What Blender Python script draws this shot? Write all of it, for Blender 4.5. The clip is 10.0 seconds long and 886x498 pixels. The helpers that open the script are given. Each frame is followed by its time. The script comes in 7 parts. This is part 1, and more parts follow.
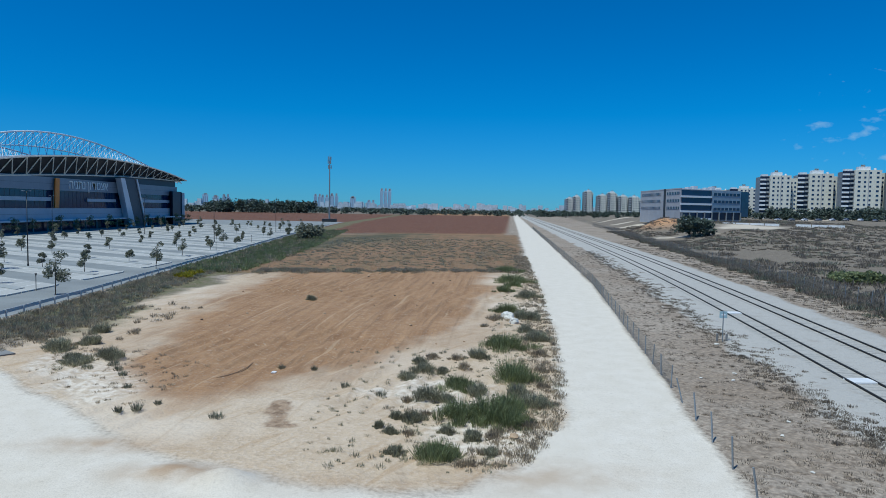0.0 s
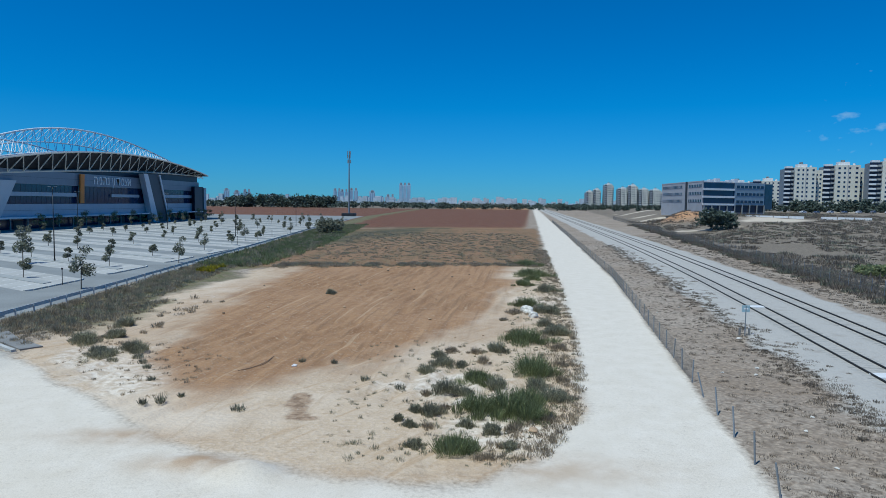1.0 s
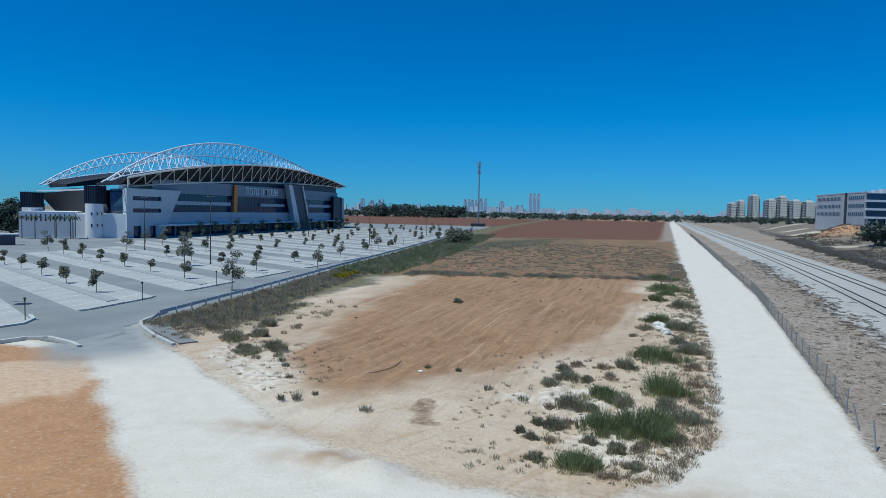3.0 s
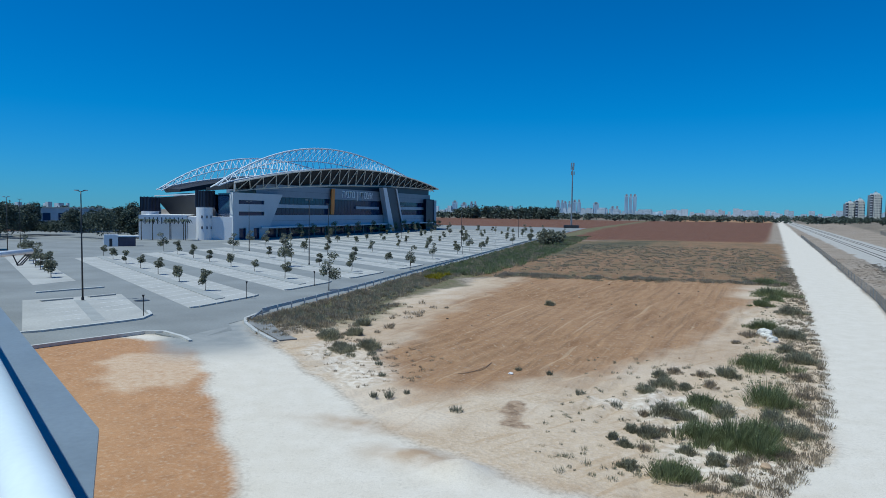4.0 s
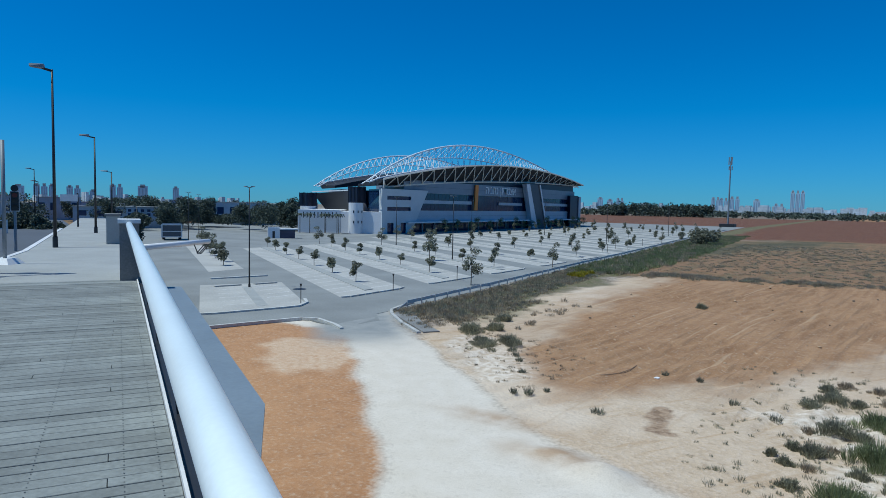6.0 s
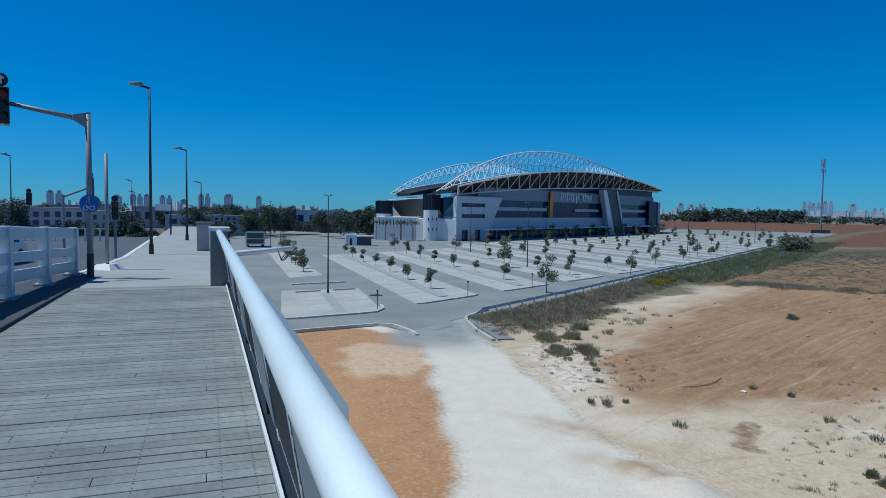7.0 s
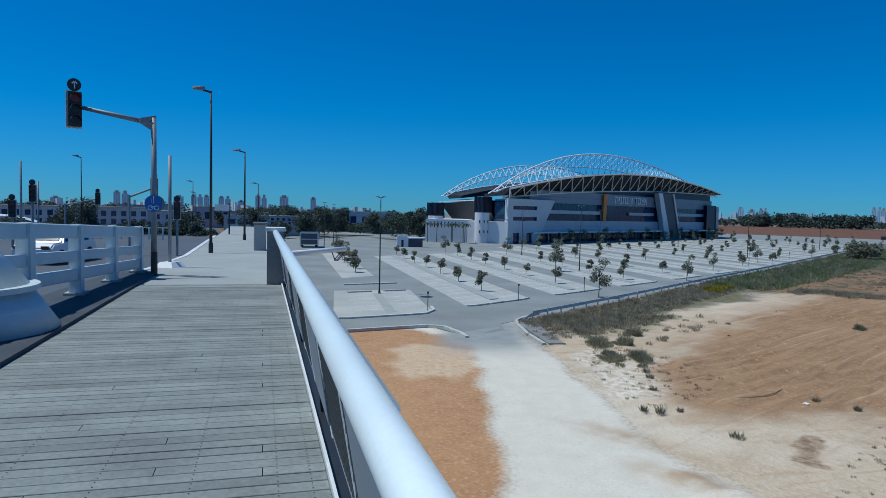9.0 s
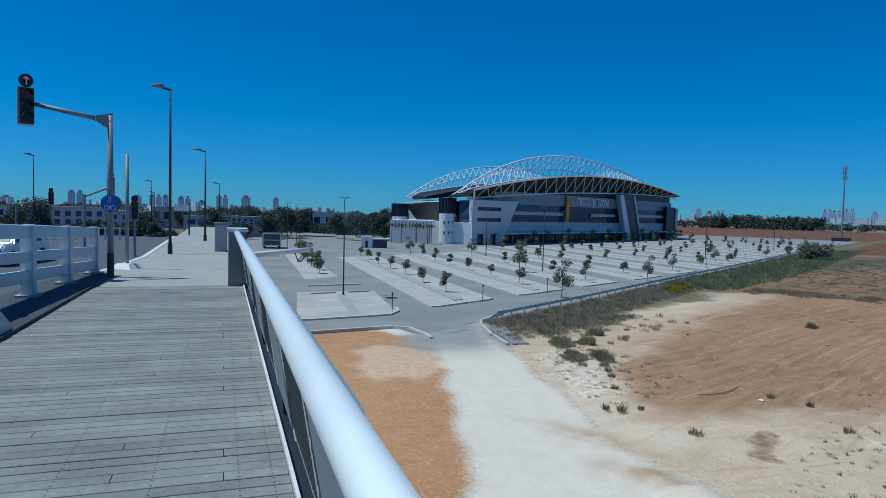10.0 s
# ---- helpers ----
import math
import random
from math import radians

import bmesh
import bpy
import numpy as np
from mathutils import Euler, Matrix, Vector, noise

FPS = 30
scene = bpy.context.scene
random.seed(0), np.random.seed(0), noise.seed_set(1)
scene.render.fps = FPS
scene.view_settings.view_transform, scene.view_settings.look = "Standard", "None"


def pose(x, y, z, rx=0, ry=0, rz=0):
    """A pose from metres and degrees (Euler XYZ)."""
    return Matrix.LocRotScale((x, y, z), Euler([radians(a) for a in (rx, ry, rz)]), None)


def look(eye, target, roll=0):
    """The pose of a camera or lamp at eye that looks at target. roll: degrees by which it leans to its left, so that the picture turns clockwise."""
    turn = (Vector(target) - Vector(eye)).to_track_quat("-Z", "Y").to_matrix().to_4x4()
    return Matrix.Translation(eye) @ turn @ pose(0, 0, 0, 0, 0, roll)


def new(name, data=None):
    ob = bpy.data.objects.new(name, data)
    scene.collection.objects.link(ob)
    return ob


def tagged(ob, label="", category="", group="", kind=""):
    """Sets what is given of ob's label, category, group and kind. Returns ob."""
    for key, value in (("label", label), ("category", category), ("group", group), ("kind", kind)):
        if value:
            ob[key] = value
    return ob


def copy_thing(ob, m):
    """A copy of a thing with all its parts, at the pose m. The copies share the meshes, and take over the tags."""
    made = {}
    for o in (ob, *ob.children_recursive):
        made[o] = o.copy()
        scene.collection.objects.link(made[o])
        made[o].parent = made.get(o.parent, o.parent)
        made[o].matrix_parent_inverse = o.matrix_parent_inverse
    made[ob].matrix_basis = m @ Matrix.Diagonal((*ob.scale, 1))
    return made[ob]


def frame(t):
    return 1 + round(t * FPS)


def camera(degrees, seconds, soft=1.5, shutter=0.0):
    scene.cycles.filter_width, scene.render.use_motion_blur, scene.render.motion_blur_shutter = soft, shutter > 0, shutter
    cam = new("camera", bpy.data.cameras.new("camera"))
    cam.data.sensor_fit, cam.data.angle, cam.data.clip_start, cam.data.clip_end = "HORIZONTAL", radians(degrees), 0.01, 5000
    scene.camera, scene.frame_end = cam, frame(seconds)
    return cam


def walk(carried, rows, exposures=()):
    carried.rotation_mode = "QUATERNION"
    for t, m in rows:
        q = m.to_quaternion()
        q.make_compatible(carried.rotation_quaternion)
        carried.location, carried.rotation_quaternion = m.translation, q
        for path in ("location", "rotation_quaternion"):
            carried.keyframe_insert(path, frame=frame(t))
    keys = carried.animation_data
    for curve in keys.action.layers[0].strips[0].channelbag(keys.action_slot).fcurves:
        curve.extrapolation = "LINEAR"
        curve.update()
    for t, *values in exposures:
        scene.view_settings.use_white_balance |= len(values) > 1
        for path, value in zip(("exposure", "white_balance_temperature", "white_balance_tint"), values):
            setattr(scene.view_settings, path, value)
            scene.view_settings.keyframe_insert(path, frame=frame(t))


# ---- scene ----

import itertools

cam = camera(68.0, 10.0, soft=0.5)
UX, UY = -0.862, 0.5075      # along the footbridge
NX, NY = 0.5075, 0.862       # across it, towards the field
EYE = 9.5


def bridge(s, d, z=0.0):
    """A place on the footbridge: s along, d across, z up."""
    return Vector((s * UX + d * NX, s * UY + d * NY, z))


def shot(s, d, pitch, lean, yaw, dz=0.0):
    """A camera pose from its place on the bridge and its angles."""
    y, p = radians(yaw), radians(pitch)
    eye = bridge(s, d, EYE + dz)
    ahead = Vector((-math.sin(y) * math.cos(p), math.cos(y) * math.cos(p), math.sin(p)))
    return look(eye, eye + ahead * 10, lean)


PATH = [
    (0.0, shot(0.33, 0.13, -3.54, 0.95, -0.08)),
    (0.5, shot(0.32, 0.13, -3.48, 0.94, 0.68)),
    (1.0, shot(0.30, 0.13, -4.09, 0.70, 1.60)),
    (1.5, shot(0.26, 0.13, -3.69, 1.31, 2.74)),
    (2.0, shot(0.22, 0.13, -3.69, 1.22, 5.62)),
    (3.5, shot(0.06, 0.13, -3.18, 1.00, 16.80)),
    (4.0, shot(0.02, 0.13, -3.31, 0.78, 20.82)),
    (4.5, shot(0.0, 0.13, -3.52, 0.88, 23.95)),
    (5.0, shot(0.0, 0.12, -3.56, 1.10, 26.97)),
    (5.5, shot(0.0, 0.11, -3.80, 1.28, 29.96)),
    (7.0, shot(0.0, 0.02, -3.34, 0.80, 39.66)),
    (7.5, shot(0.0, 0.0, -3.10, 0.88, 42.46)),
    (8.0, shot(0.0, 0.0, -3.05, 0.73, 44.50)),
    (8.5, shot(0.0, 0.0, -3.07, 0.86, 44.84)),
    (9.0, shot(0.0, 0.0, -3.22, 1.27, 44.10)),
    (9.5, shot(0.0, 0.0, -3.02, 1.27, 42.99)),
    (10.0, shot(0.0, 0.0, -3.07, 1.42, 41.00)),
]
walk(cam, PATH, [(0.0, 0.02, 6000, 2), (5.5, 0.0, 6000, 2), (7.0, -0.08, 6000, 2), (10.0, -0.10, 6000, 2)])

# ---------------------------------------------------------------- light
SUN_AZ, SUN_EL = 226.0, 65.0     # compass degrees of the sun, clockwise from +y
world = bpy.data.worlds.new("sky")
scene.world = world
world.use_nodes = True
wn, wl = world.node_tree.nodes, world.node_tree.links
wn.clear()
sky = wn.new("ShaderNodeTexSky")
sky.sky_type = "NISHITA"
sky.sun_disc = False
sky.sun_elevation, sky.sun_rotation = radians(SUN_EL), radians(SUN_AZ)
sky.air_density, sky.dust_density, sky.ozone_density = 1.0, 0.0, 1.5
bg = wn.new("ShaderNodeBackground")
bg.inputs["Strength"].default_value = 0.092
out = wn.new("ShaderNodeOutputWorld")
tone = wn.new("ShaderNodeMix")
tone.data_type, tone.blend_type = "RGBA", "MULTIPLY"
tone.inputs[0].default_value = 1.0
tone.inputs[7].default_value = (0.045, 0.50, 1.0, 1)
wl.new(sky.outputs[0], tone.inputs[6])
# paler haze towards the horizon
haze_at = wn.new("ShaderNodeTexCoord")
haze_xyz = wn.new("ShaderNodeSeparateXYZ")
wl.new(haze_at.outputs["Generated"], haze_xyz.inputs[0])
haze = wn.new("ShaderNodeMapRange")
haze.inputs[1].default_value, haze.inputs[2].default_value = 0.0, 0.14
haze.inputs[3].default_value, haze.inputs[4].default_value = 1.0, 0.0
wl.new(haze_xyz.outputs["Z"], haze.inputs[0])
hue = wn.new("ShaderNodeMix")
hue.data_type = "RGBA"
hue.inputs[6].default_value = (0.048, 0.50, 1.0, 1)
hue.inputs[7].default_value = (0.13, 0.47, 1.0, 1)
wl.new(haze.outputs[0], hue.inputs[0])
wl.new(hue.outputs[2], tone.inputs[7])
# a few small fair-weather clouds low over the apartment blocks
coord = wn.new("ShaderNodeTexCoord")
puff = wn.new("ShaderNodeTexNoise")
puff.inputs["Scale"].default_value, puff.inputs["Detail"].default_value = 38.0, 6
squash = wn.new("ShaderNodeMapping")
squash.inputs["Scale"].default_value = (1, 1, 1.9)
wl.new(coord.outputs["Generated"], squash.inputs[0])
wl.new(squash.outputs[0], puff.inputs["Vector"])
aim = wn.new("ShaderNodeVectorMath")
aim.operation = "DOT_PRODUCT"
aim.inputs[1].default_value = (0.53, 0.842, 0.085)
wl.new(coord.outputs["Generated"], aim.inputs[0])
near = wn.new("ShaderNodeMapRange")
near.inputs[1].default_value, near.inputs[2].default_value = 0.984, 0.9985
near.inputs[3].default_value, near.inputs[4].default_value = -0.36, -0.03
wl.new(aim.outputs["Value"], near.inputs[0])
both = wn.new("ShaderNodeMath")
both.operation = "ADD"
wl.new(puff.outputs[0], both.inputs[0])
wl.new(near.outputs[0], both.inputs[1])
thick = wn.new("ShaderNodeMapRange")
thick.inputs[1].default_value, thick.inputs[2].default_value = 0.53, 0.76
thick.inputs[3].default_value, thick.inputs[4].default_value = 0.0, 0.55
wl.new(both.outputs[0], thick.inputs[0])
veil = wn.new("ShaderNodeMix")
veil.data_type = "RGBA"
veil.inputs[7].default_value = (4.5, 6.2, 7.6, 1)
wl.new(thick.outputs[0], veil.inputs[0])
wl.new(tone.outputs[2], veil.inputs[6])
wl.new(veil.outputs[2], bg.inputs[0])
wl.new(bg.outputs[0], out.inputs[0])
sun_data = bpy.data.lights.new("sun", "SUN")
sun_data.energy, sun_data.angle, sun_data.color = 3.6, radians(0.53), (1.0, 0.985, 0.90)
sun = new("sun", sun_data)
sa, se = radians(SUN_AZ), radians(SUN_EL)
SUN_DIR = Vector((math.sin(sa) * math.cos(se), math.cos(sa) * math.cos(se), math.sin(se)))
sun.matrix_world = look(SUN_DIR * 100, (0, 0, 0))


# ---------------------------------------------------------------- materials
def mat(name, col, rough=0.8, metal=0.0, var=0.25, scale=2.0, fine=40.0, bump=0.2, tint=None, dist=0.02, spread=0.0, coat=0.0):
    """A surface with broad stains, fine grain and relief. tint: the colour of the stains. spread: variation from piece to piece."""
    m = bpy.data.materials.new(name)
    m.use_nodes = True
    nt = m.node_tree
    n, l = nt.nodes, nt.links
    bsdf = n["Principled BSDF"]
    tc = n.new("ShaderNodeNewGeometry")
    big, small = n.new("ShaderNodeTexNoise"), n.new("ShaderNodeTexNoise")
    big.inputs["Scale"].default_value, small.inputs["Scale"].default_value = scale, fine
    big.inputs["Detail"].default_value, small.inputs["Detail"].default_value = 5, 3
    for t in (big, small):
        l.new(tc.outputs["Position"], t.inputs["Vector"])
    ramp = n.new("ShaderNodeMapRange")
    ramp.inputs[1].default_value, ramp.inputs[2].default_value = 0.35, 0.7
    l.new(big.outputs[0], ramp.inputs[0])
    mix = n.new("ShaderNodeMix")
    mix.data_type = "RGBA"
    dark = tint or tuple(c * (1 - var) for c in col)
    mix.inputs[6].default_value, mix.inputs[7].default_value = (*col, 1), (*dark, 1)
    l.new(ramp.outputs[0], mix.inputs[0])
    hsv = n.new("ShaderNodeHueSaturation")
    val = n.new("ShaderNodeMapRange")
    val.inputs[1].default_value, val.inputs[2].default_value = 0.25, 0.75
    val.inputs[3].default_value, val.inputs[4].default_value = 1 - var * 0.6, 1 + var * 0.6
    l.new(small.outputs[0], val.inputs[0])
    last = val.outputs[0]
    if spread:
        info = n.new("ShaderNodeObjectInfo")
        per = n.new("ShaderNodeMapRange")
        per.inputs[3].default_value, per.inputs[4].default_value = 1 - spread, 1 + spread
        l.new(info.outputs["Random"], per.inputs[0])
        mul = n.new("ShaderNodeMath")
        mul.operation = "MULTIPLY"
        l.new(last, mul.inputs[0])
        l.new(per.outputs[0], mul.inputs[1])
        last = mul.outputs[0]
    l.new(last, hsv.inputs["Value"])
    l.new(mix.outputs[2], hsv.inputs["Color"])
    l.new(hsv.outputs[0], bsdf.inputs["Base Color"])
    bsdf.inputs["Roughness"].default_value, bsdf.inputs["Metallic"].default_value = rough, metal
    bsdf.inputs["Coat Weight"].default_value = coat
    if bump:
        b = n.new("ShaderNodeBump")
        b.inputs["Strength"].default_value, b.inputs["Distance"].default_value = bump, dist
        l.new(small.outputs[0], b.inputs["Height"])
        l.new(b.outputs[0], bsdf.inputs["Normal"])
    return m


WHITE = mat("white paint", (0.80, 0.81, 0.82), 0.35, var=0.06, scale=3, fine=60, bump=0.05, dist=0.003)
# parapet and arch foot: white darkened to carry their shaded sides
PARAPET = mat("white paint with shade greyed in", (0.60, 0.67, 0.70), 0.5, var=0.12, scale=1.5, fine=40, bump=0.08, dist=0.004)
TRUSS = mat("bright white steel", (0.86, 0.91, 0.93), 0.4, var=0.03, scale=1, fine=10, bump=0.0)
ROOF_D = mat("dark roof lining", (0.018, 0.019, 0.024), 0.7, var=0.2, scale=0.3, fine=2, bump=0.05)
# far tower walls: white, with the distance haze put into the colour
HAZE_WHITE = mat("white render with haze tint", (0.44, 0.60, 0.72), 0.8, var=0.1, scale=0.05, fine=1, bump=0.0)
BARRIER = mat("pale zinc barrier", (0.62, 0.63, 0.63), 0.5, 0.2, var=0.12, scale=2, fine=20, bump=0.05)
WHITE_OLD = mat("weathered white paint", (0.74, 0.75, 0.76), 0.5, var=0.15, scale=1.2, fine=30, bump=0.1, dist=0.004)
PLASTER = mat("white cladding", (0.72, 0.73, 0.75), 0.7, var=0.08, scale=0.2, fine=3, bump=0.1)
GREY_PANEL = mat("grey cladding", (0.37, 0.43, 0.49), 0.45, var=0.1, scale=0.3, fine=4, bump=0.05)
GREY_DARK = mat("dark grey cladding", (0.075, 0.085, 0.10), 0.5, var=0.12, scale=0.3, fine=4, bump=0.05)
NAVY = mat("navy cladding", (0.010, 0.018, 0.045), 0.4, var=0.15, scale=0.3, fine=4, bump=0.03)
ORANGE = mat("orange cladding", (0.72, 0.24, 0.03), 0.5, var=0.1, scale=0.4, fine=5, bump=0.03)
STEEL = mat("galvanised steel", (0.24, 0.27, 0.30), 0.6, 0.3, var=0.15, scale=5, fine=60, bump=0.08, dist=0.003)
STEEL_DARK = mat("dark painted steel", (0.035, 0.037, 0.042), 0.5, 0.3, var=0.2, scale=5, fine=40, bump=0.05)
RAILTOP = mat("worn rail steel", (0.03, 0.028, 0.027), 0.6, 0.3, var=0.2, scale=3, fine=40, bump=0.1, dist=0.003)
BEIGE_STEEL = mat("beige painted truss steel", (0.74, 0.70, 0.62), 0.5, var=0.08, scale=1, fine=10, bump=0.05)
CONCRETE = mat("pale concrete", (0.35, 0.365, 0.36), 0.85, var=0.18, scale=0.8, fine=25, bump=0.2, dist=0.006)
CONCRETE_D = mat("stained concrete", (0.25, 0.25, 0.245), 0.85, var=0.3, scale=0.6, fine=25, bump=0.25, dist=0.006)
KERB = mat("painted kerbstone", (0.50, 0.51, 0.50), 0.8, var=0.25, scale=2, fine=30, bump=0.2, spread=0.15)
ASPHALT = mat("sun-bleached asphalt", (0.255, 0.270, 0.270), 0.9, var=0.24, scale=0.16, fine=6, bump=0.2, dist=0.01)
ASPHALT2 = mat("road asphalt", (0.09, 0.105, 0.13), 0.88, var=0.16, scale=0.15, fine=8, bump=0.2, dist=0.01)
PAVING = mat("pale bay paving", (0.43, 0.432, 0.415), 0.9, var=0.2, scale=0.25, fine=5, bump=0.2, dist=0.01)
LINE = mat("worn road paint", (0.68, 0.68, 0.66), 0.7, var=0.3, scale=2, fine=20, bump=0.1)
STAND_PANEL = mat("pale blue-grey cladding", (0.42, 0.47, 0.53), 0.4, var=0.1, scale=0.3, fine=4, bump=0.05)
STAND_GREY = mat("slate grey cladding", (0.23, 0.265, 0.32), 0.4, var=0.12, scale=0.3, fine=4, bump=0.05)
CORNER = mat("light grey corner cladding", (0.55, 0.59, 0.62), 0.6, var=0.08, scale=0.2, fine=3, bump=0.1)
GLASS_DARK = mat("dark tinted glazing", (0.012, 0.035, 0.095), 0.12, 0.0, var=0.2, scale=0.3, fine=2, bump=0.0)
GLASS_BLUE = mat("blue tinted glazing", (0.03, 0.08, 0.15), 0.12, 0.0, var=0.3, scale=0.3, fine=2, bump=0.0)
BARK = mat("bark", (0.13, 0.10, 0.075), 0.9, var=0.3, scale=6, fine=50, bump=0.4)
PLANK = mat("weathered grey decking", (0.238, 0.258, 0.254), 0.8, var=0.28, scale=1.5, fine=30, bump=0.25, dist=0.004, spread=0.16)


def leafmat(name, col, var=0.4, thin=0.4, each=0.45):
    m = mat(name, col, 0.7, var=var, scale=0.7, fine=6, bump=0.0)
    b = m.node_tree.nodes["Principled BSDF"]
    nt = m.node_tree
    geo_ = nt.nodes.new("ShaderNodeNewGeometry")
    each_ = nt.nodes.new("ShaderNodeMapRange")
    each_.inputs[3].default_value, each_.inputs[4].default_value = 1 - each, 1 + each
    nt.links.new(geo_.outputs["Random Per Island"], each_.inputs[0])
    leafy = nt.nodes.new("ShaderNodeHueSaturation")
    nt.links.new(b.inputs["Base Color"].links[0].from_socket, leafy.inputs["Color"])
    nt.links.new(each_.outputs[0], leafy.inputs["Value"])
    nt.links.new(leafy.outputs[0], b.inputs["Base Color"])
    through_ = nt.nodes.new("ShaderNodeBsdfTranslucent")
    nt.links.new(leafy.outputs[0], through_.inputs["Color"])
    both_ = nt.nodes.new("ShaderNodeMixShader")
    both_.inputs[0].default_value = thin
    nt.links.new(b.outputs[0], both_.inputs[1])
    nt.links.new(through_.outputs[0], both_.inputs[2])
    nt.links.new(both_.outputs[0], nt.nodes["Material Output"].inputs["Surface"])
    return m


LEAF = leafmat("olive green leaves", (0.225, 0.235, 0.17))
LEAF_G = leafmat("fresh green shrub", (0.27, 0.31, 0.15), thin=0.55)
LEAF_OLIVE = leafmat("grey-olive shrub", (0.37, 0.36, 0.25), thin=0.55)
LEAF_DRY = leafmat("grey dry scrub", (0.46, 0.385, 0.275), thin=0.5)
SCRUB = leafmat("brown dead scrub", (0.27, 0.225, 0.175))
LEAF_DK = leafmat("dark pine foliage", (0.078, 0.108, 0.085), thin=0.2, each=0.2)
LEAF_YEL = leafmat("yellow flowering weeds", (0.42, 0.36, 0.03))


# ---------------------------------------------------------------- mesh helpers
def finish(bm, name, material, smooth=False):
    me = bpy.data.meshes.new(name)
    bm.normal_update()
    bm.to_mesh(me)
    bm.free()
    me.materials.append(material)
    if smooth:
        for p in me.polygons:
            p.use_smooth = True
    return me


def thing(name, label, category, group="", at=(0, 0, 0), rz=0.0, kind=""):
    ob = new(name)
    ob.empty_display_size = 0.3
    ob.matrix_basis = pose(*at, 0, 0, rz)
    return tagged(ob, label, category, group, kind)


def part(name, bm, material, parent, label="", smooth=False):
    ob = new(name, finish(bm, name, material, smooth))
    ob.parent = parent
    if label:
        tagged(ob, label)
    return ob


def solid(name, bm, material, label, category, group="", kind="", smooth=False):
    return tagged(new(name, finish(bm, name, material, smooth)), label, category, group, kind)


def hexa(bm, pts):
    """A solid of eight corners: four below, four above, in the same order."""
    v = [bm.verts.new(p) for p in pts]
    for f in ((3, 2, 1, 0), (4, 5, 6, 7), (0, 1, 5, 4), (1, 2, 6, 5), (2, 3, 7, 6), (3, 0, 4, 7)):
        bm.faces.new([v[i] for i in f])
    return bm


def box(bm, x0, y0, z0, x1, y1, z1):
    return hexa(bm, [(x0, y0, z0), (x1, y0, z0), (x1, y1, z0), (x0, y1, z0), (x0, y0, z1), (x1, y0, z1), (x1, y1, z1), (x0, y1, z1)])


def tube(bm, a, b, r, r2=None, seg=8, caps=True):
    a, b = Vector(a), Vector(b)
    r2 = r if r2 is None else r2
    w = (b - a).normalized()
    e = w.cross(Vector((0, 0, 1)) if abs(w.z) < 0.95 else Vector((1, 0, 0))).normalized()
    g = w.cross(e)
    rings = []
    for p, q in ((a, r), (b, r2)):
        rings.append([bm.verts.new(p + (e * math.cos(t) + g * math.sin(t)) * q) for t in (2 * math.pi * i / seg for i in range(seg))])
    for i in range(seg):
        j = (i + 1) % seg
        bm.faces.new((rings[0][i], rings[0][j], rings[1][j], rings[1][i]))
    if caps:
        bm.faces.new(rings[0][::-1])
        bm.faces.new(rings[1])
    return bm


def polytube(bm, pts, r, seg=8):
    """One unbroken tube along a line of places."""
    pts = [Vector(p) for p in pts]
    prev = None
    for i, p in enumerate(pts):
        w = (pts[min(i + 1, len(pts) - 1)] - pts[max(i - 1, 0)]).normalized()
        e = w.cross(Vector((0, 0, 1)) if abs(w.z) < 0.95 else Vector((1, 0, 0))).normalized()
        g = w.cross(e)
        now = [bm.verts.new(p + (e * math.cos(t) + g * math.sin(t)) * r) for t in (2 * math.pi * k / seg for k in range(seg))]
        if prev:
            for k in range(seg):
                j = (k + 1) % seg
                bm.faces.new((prev[k], prev[j], now[j], now[k]))
        else:
            bm.faces.new(now[::-1])
        prev = now
    bm.faces.new(prev)
    return bm


def prism(bm, poly, z0, z1):
    lo = [bm.verts.new((x, y, z0)) for x, y in poly]
    hi = [bm.verts.new((x, y, z1)) for x, y in poly]
    bm.faces.new(lo[::-1])
    bm.faces.new(hi)
    for i in range(len(poly)):
        j = (i + 1) % len(poly)
        bm.faces.new((lo[i], lo[j], hi[j], hi[i]))
    return bm


def B():
    return bmesh.new()


# ---------------------------------------------------------------- ground

def fbm(x, y, scale, octaves=4, seed=0.0):
    """Smooth value noise on arrays."""
    total, amp, norm = np.zeros_like(x), 1.0, 0.0
    for o in range(octaves):
        u, v = x / scale + seed + 17.3 * o, y / scale - seed * 1.7 + 5.1 * o
        i, j = np.floor(u), np.floor(v)
        f, g = u - i, v - j
        f, g = f * f * (3 - 2 * f), g * g * (3 - 2 * g)

        def h(a, b):
            s_ = np.sin(a * 127.1 + b * 311.7 + seed * 3.3) * 43758.5453
            return s_ - np.floor(s_)

        total += amp * ((h(i, j) * (1 - f) + h(i + 1, j) * f) * (1 - g) + (h(i, j + 1) * (1 - f) + h(i + 1, j + 1) * f) * g)
        norm += amp
        amp *= 0.5
        scale *= 0.5
    return total / norm


def sstep(a, b, x):
    t = np.clip((x - a) / (b - a), 0, 1)
    return t * t * (3 - 2 * t)


def fence_x(y):
    return 9.0 + 0.1035 * y + np.interp(y, [20, 33, 56, 86, 200], [-1.0, -0.5, 0.4, 1.6, 1.8])


def road_left(y):
    return np.interp(y, [18, 22.8, 24.5, 28.5, 36, 49, 75, 138], [-3, 2.2, 3.1, 5.0, 6.6, 8.3, 11.2, 17.4]) + np.clip(y - 138, 0, None) * 0.104


def fence2_x(y):
    return 33.5 + 0.147 * y


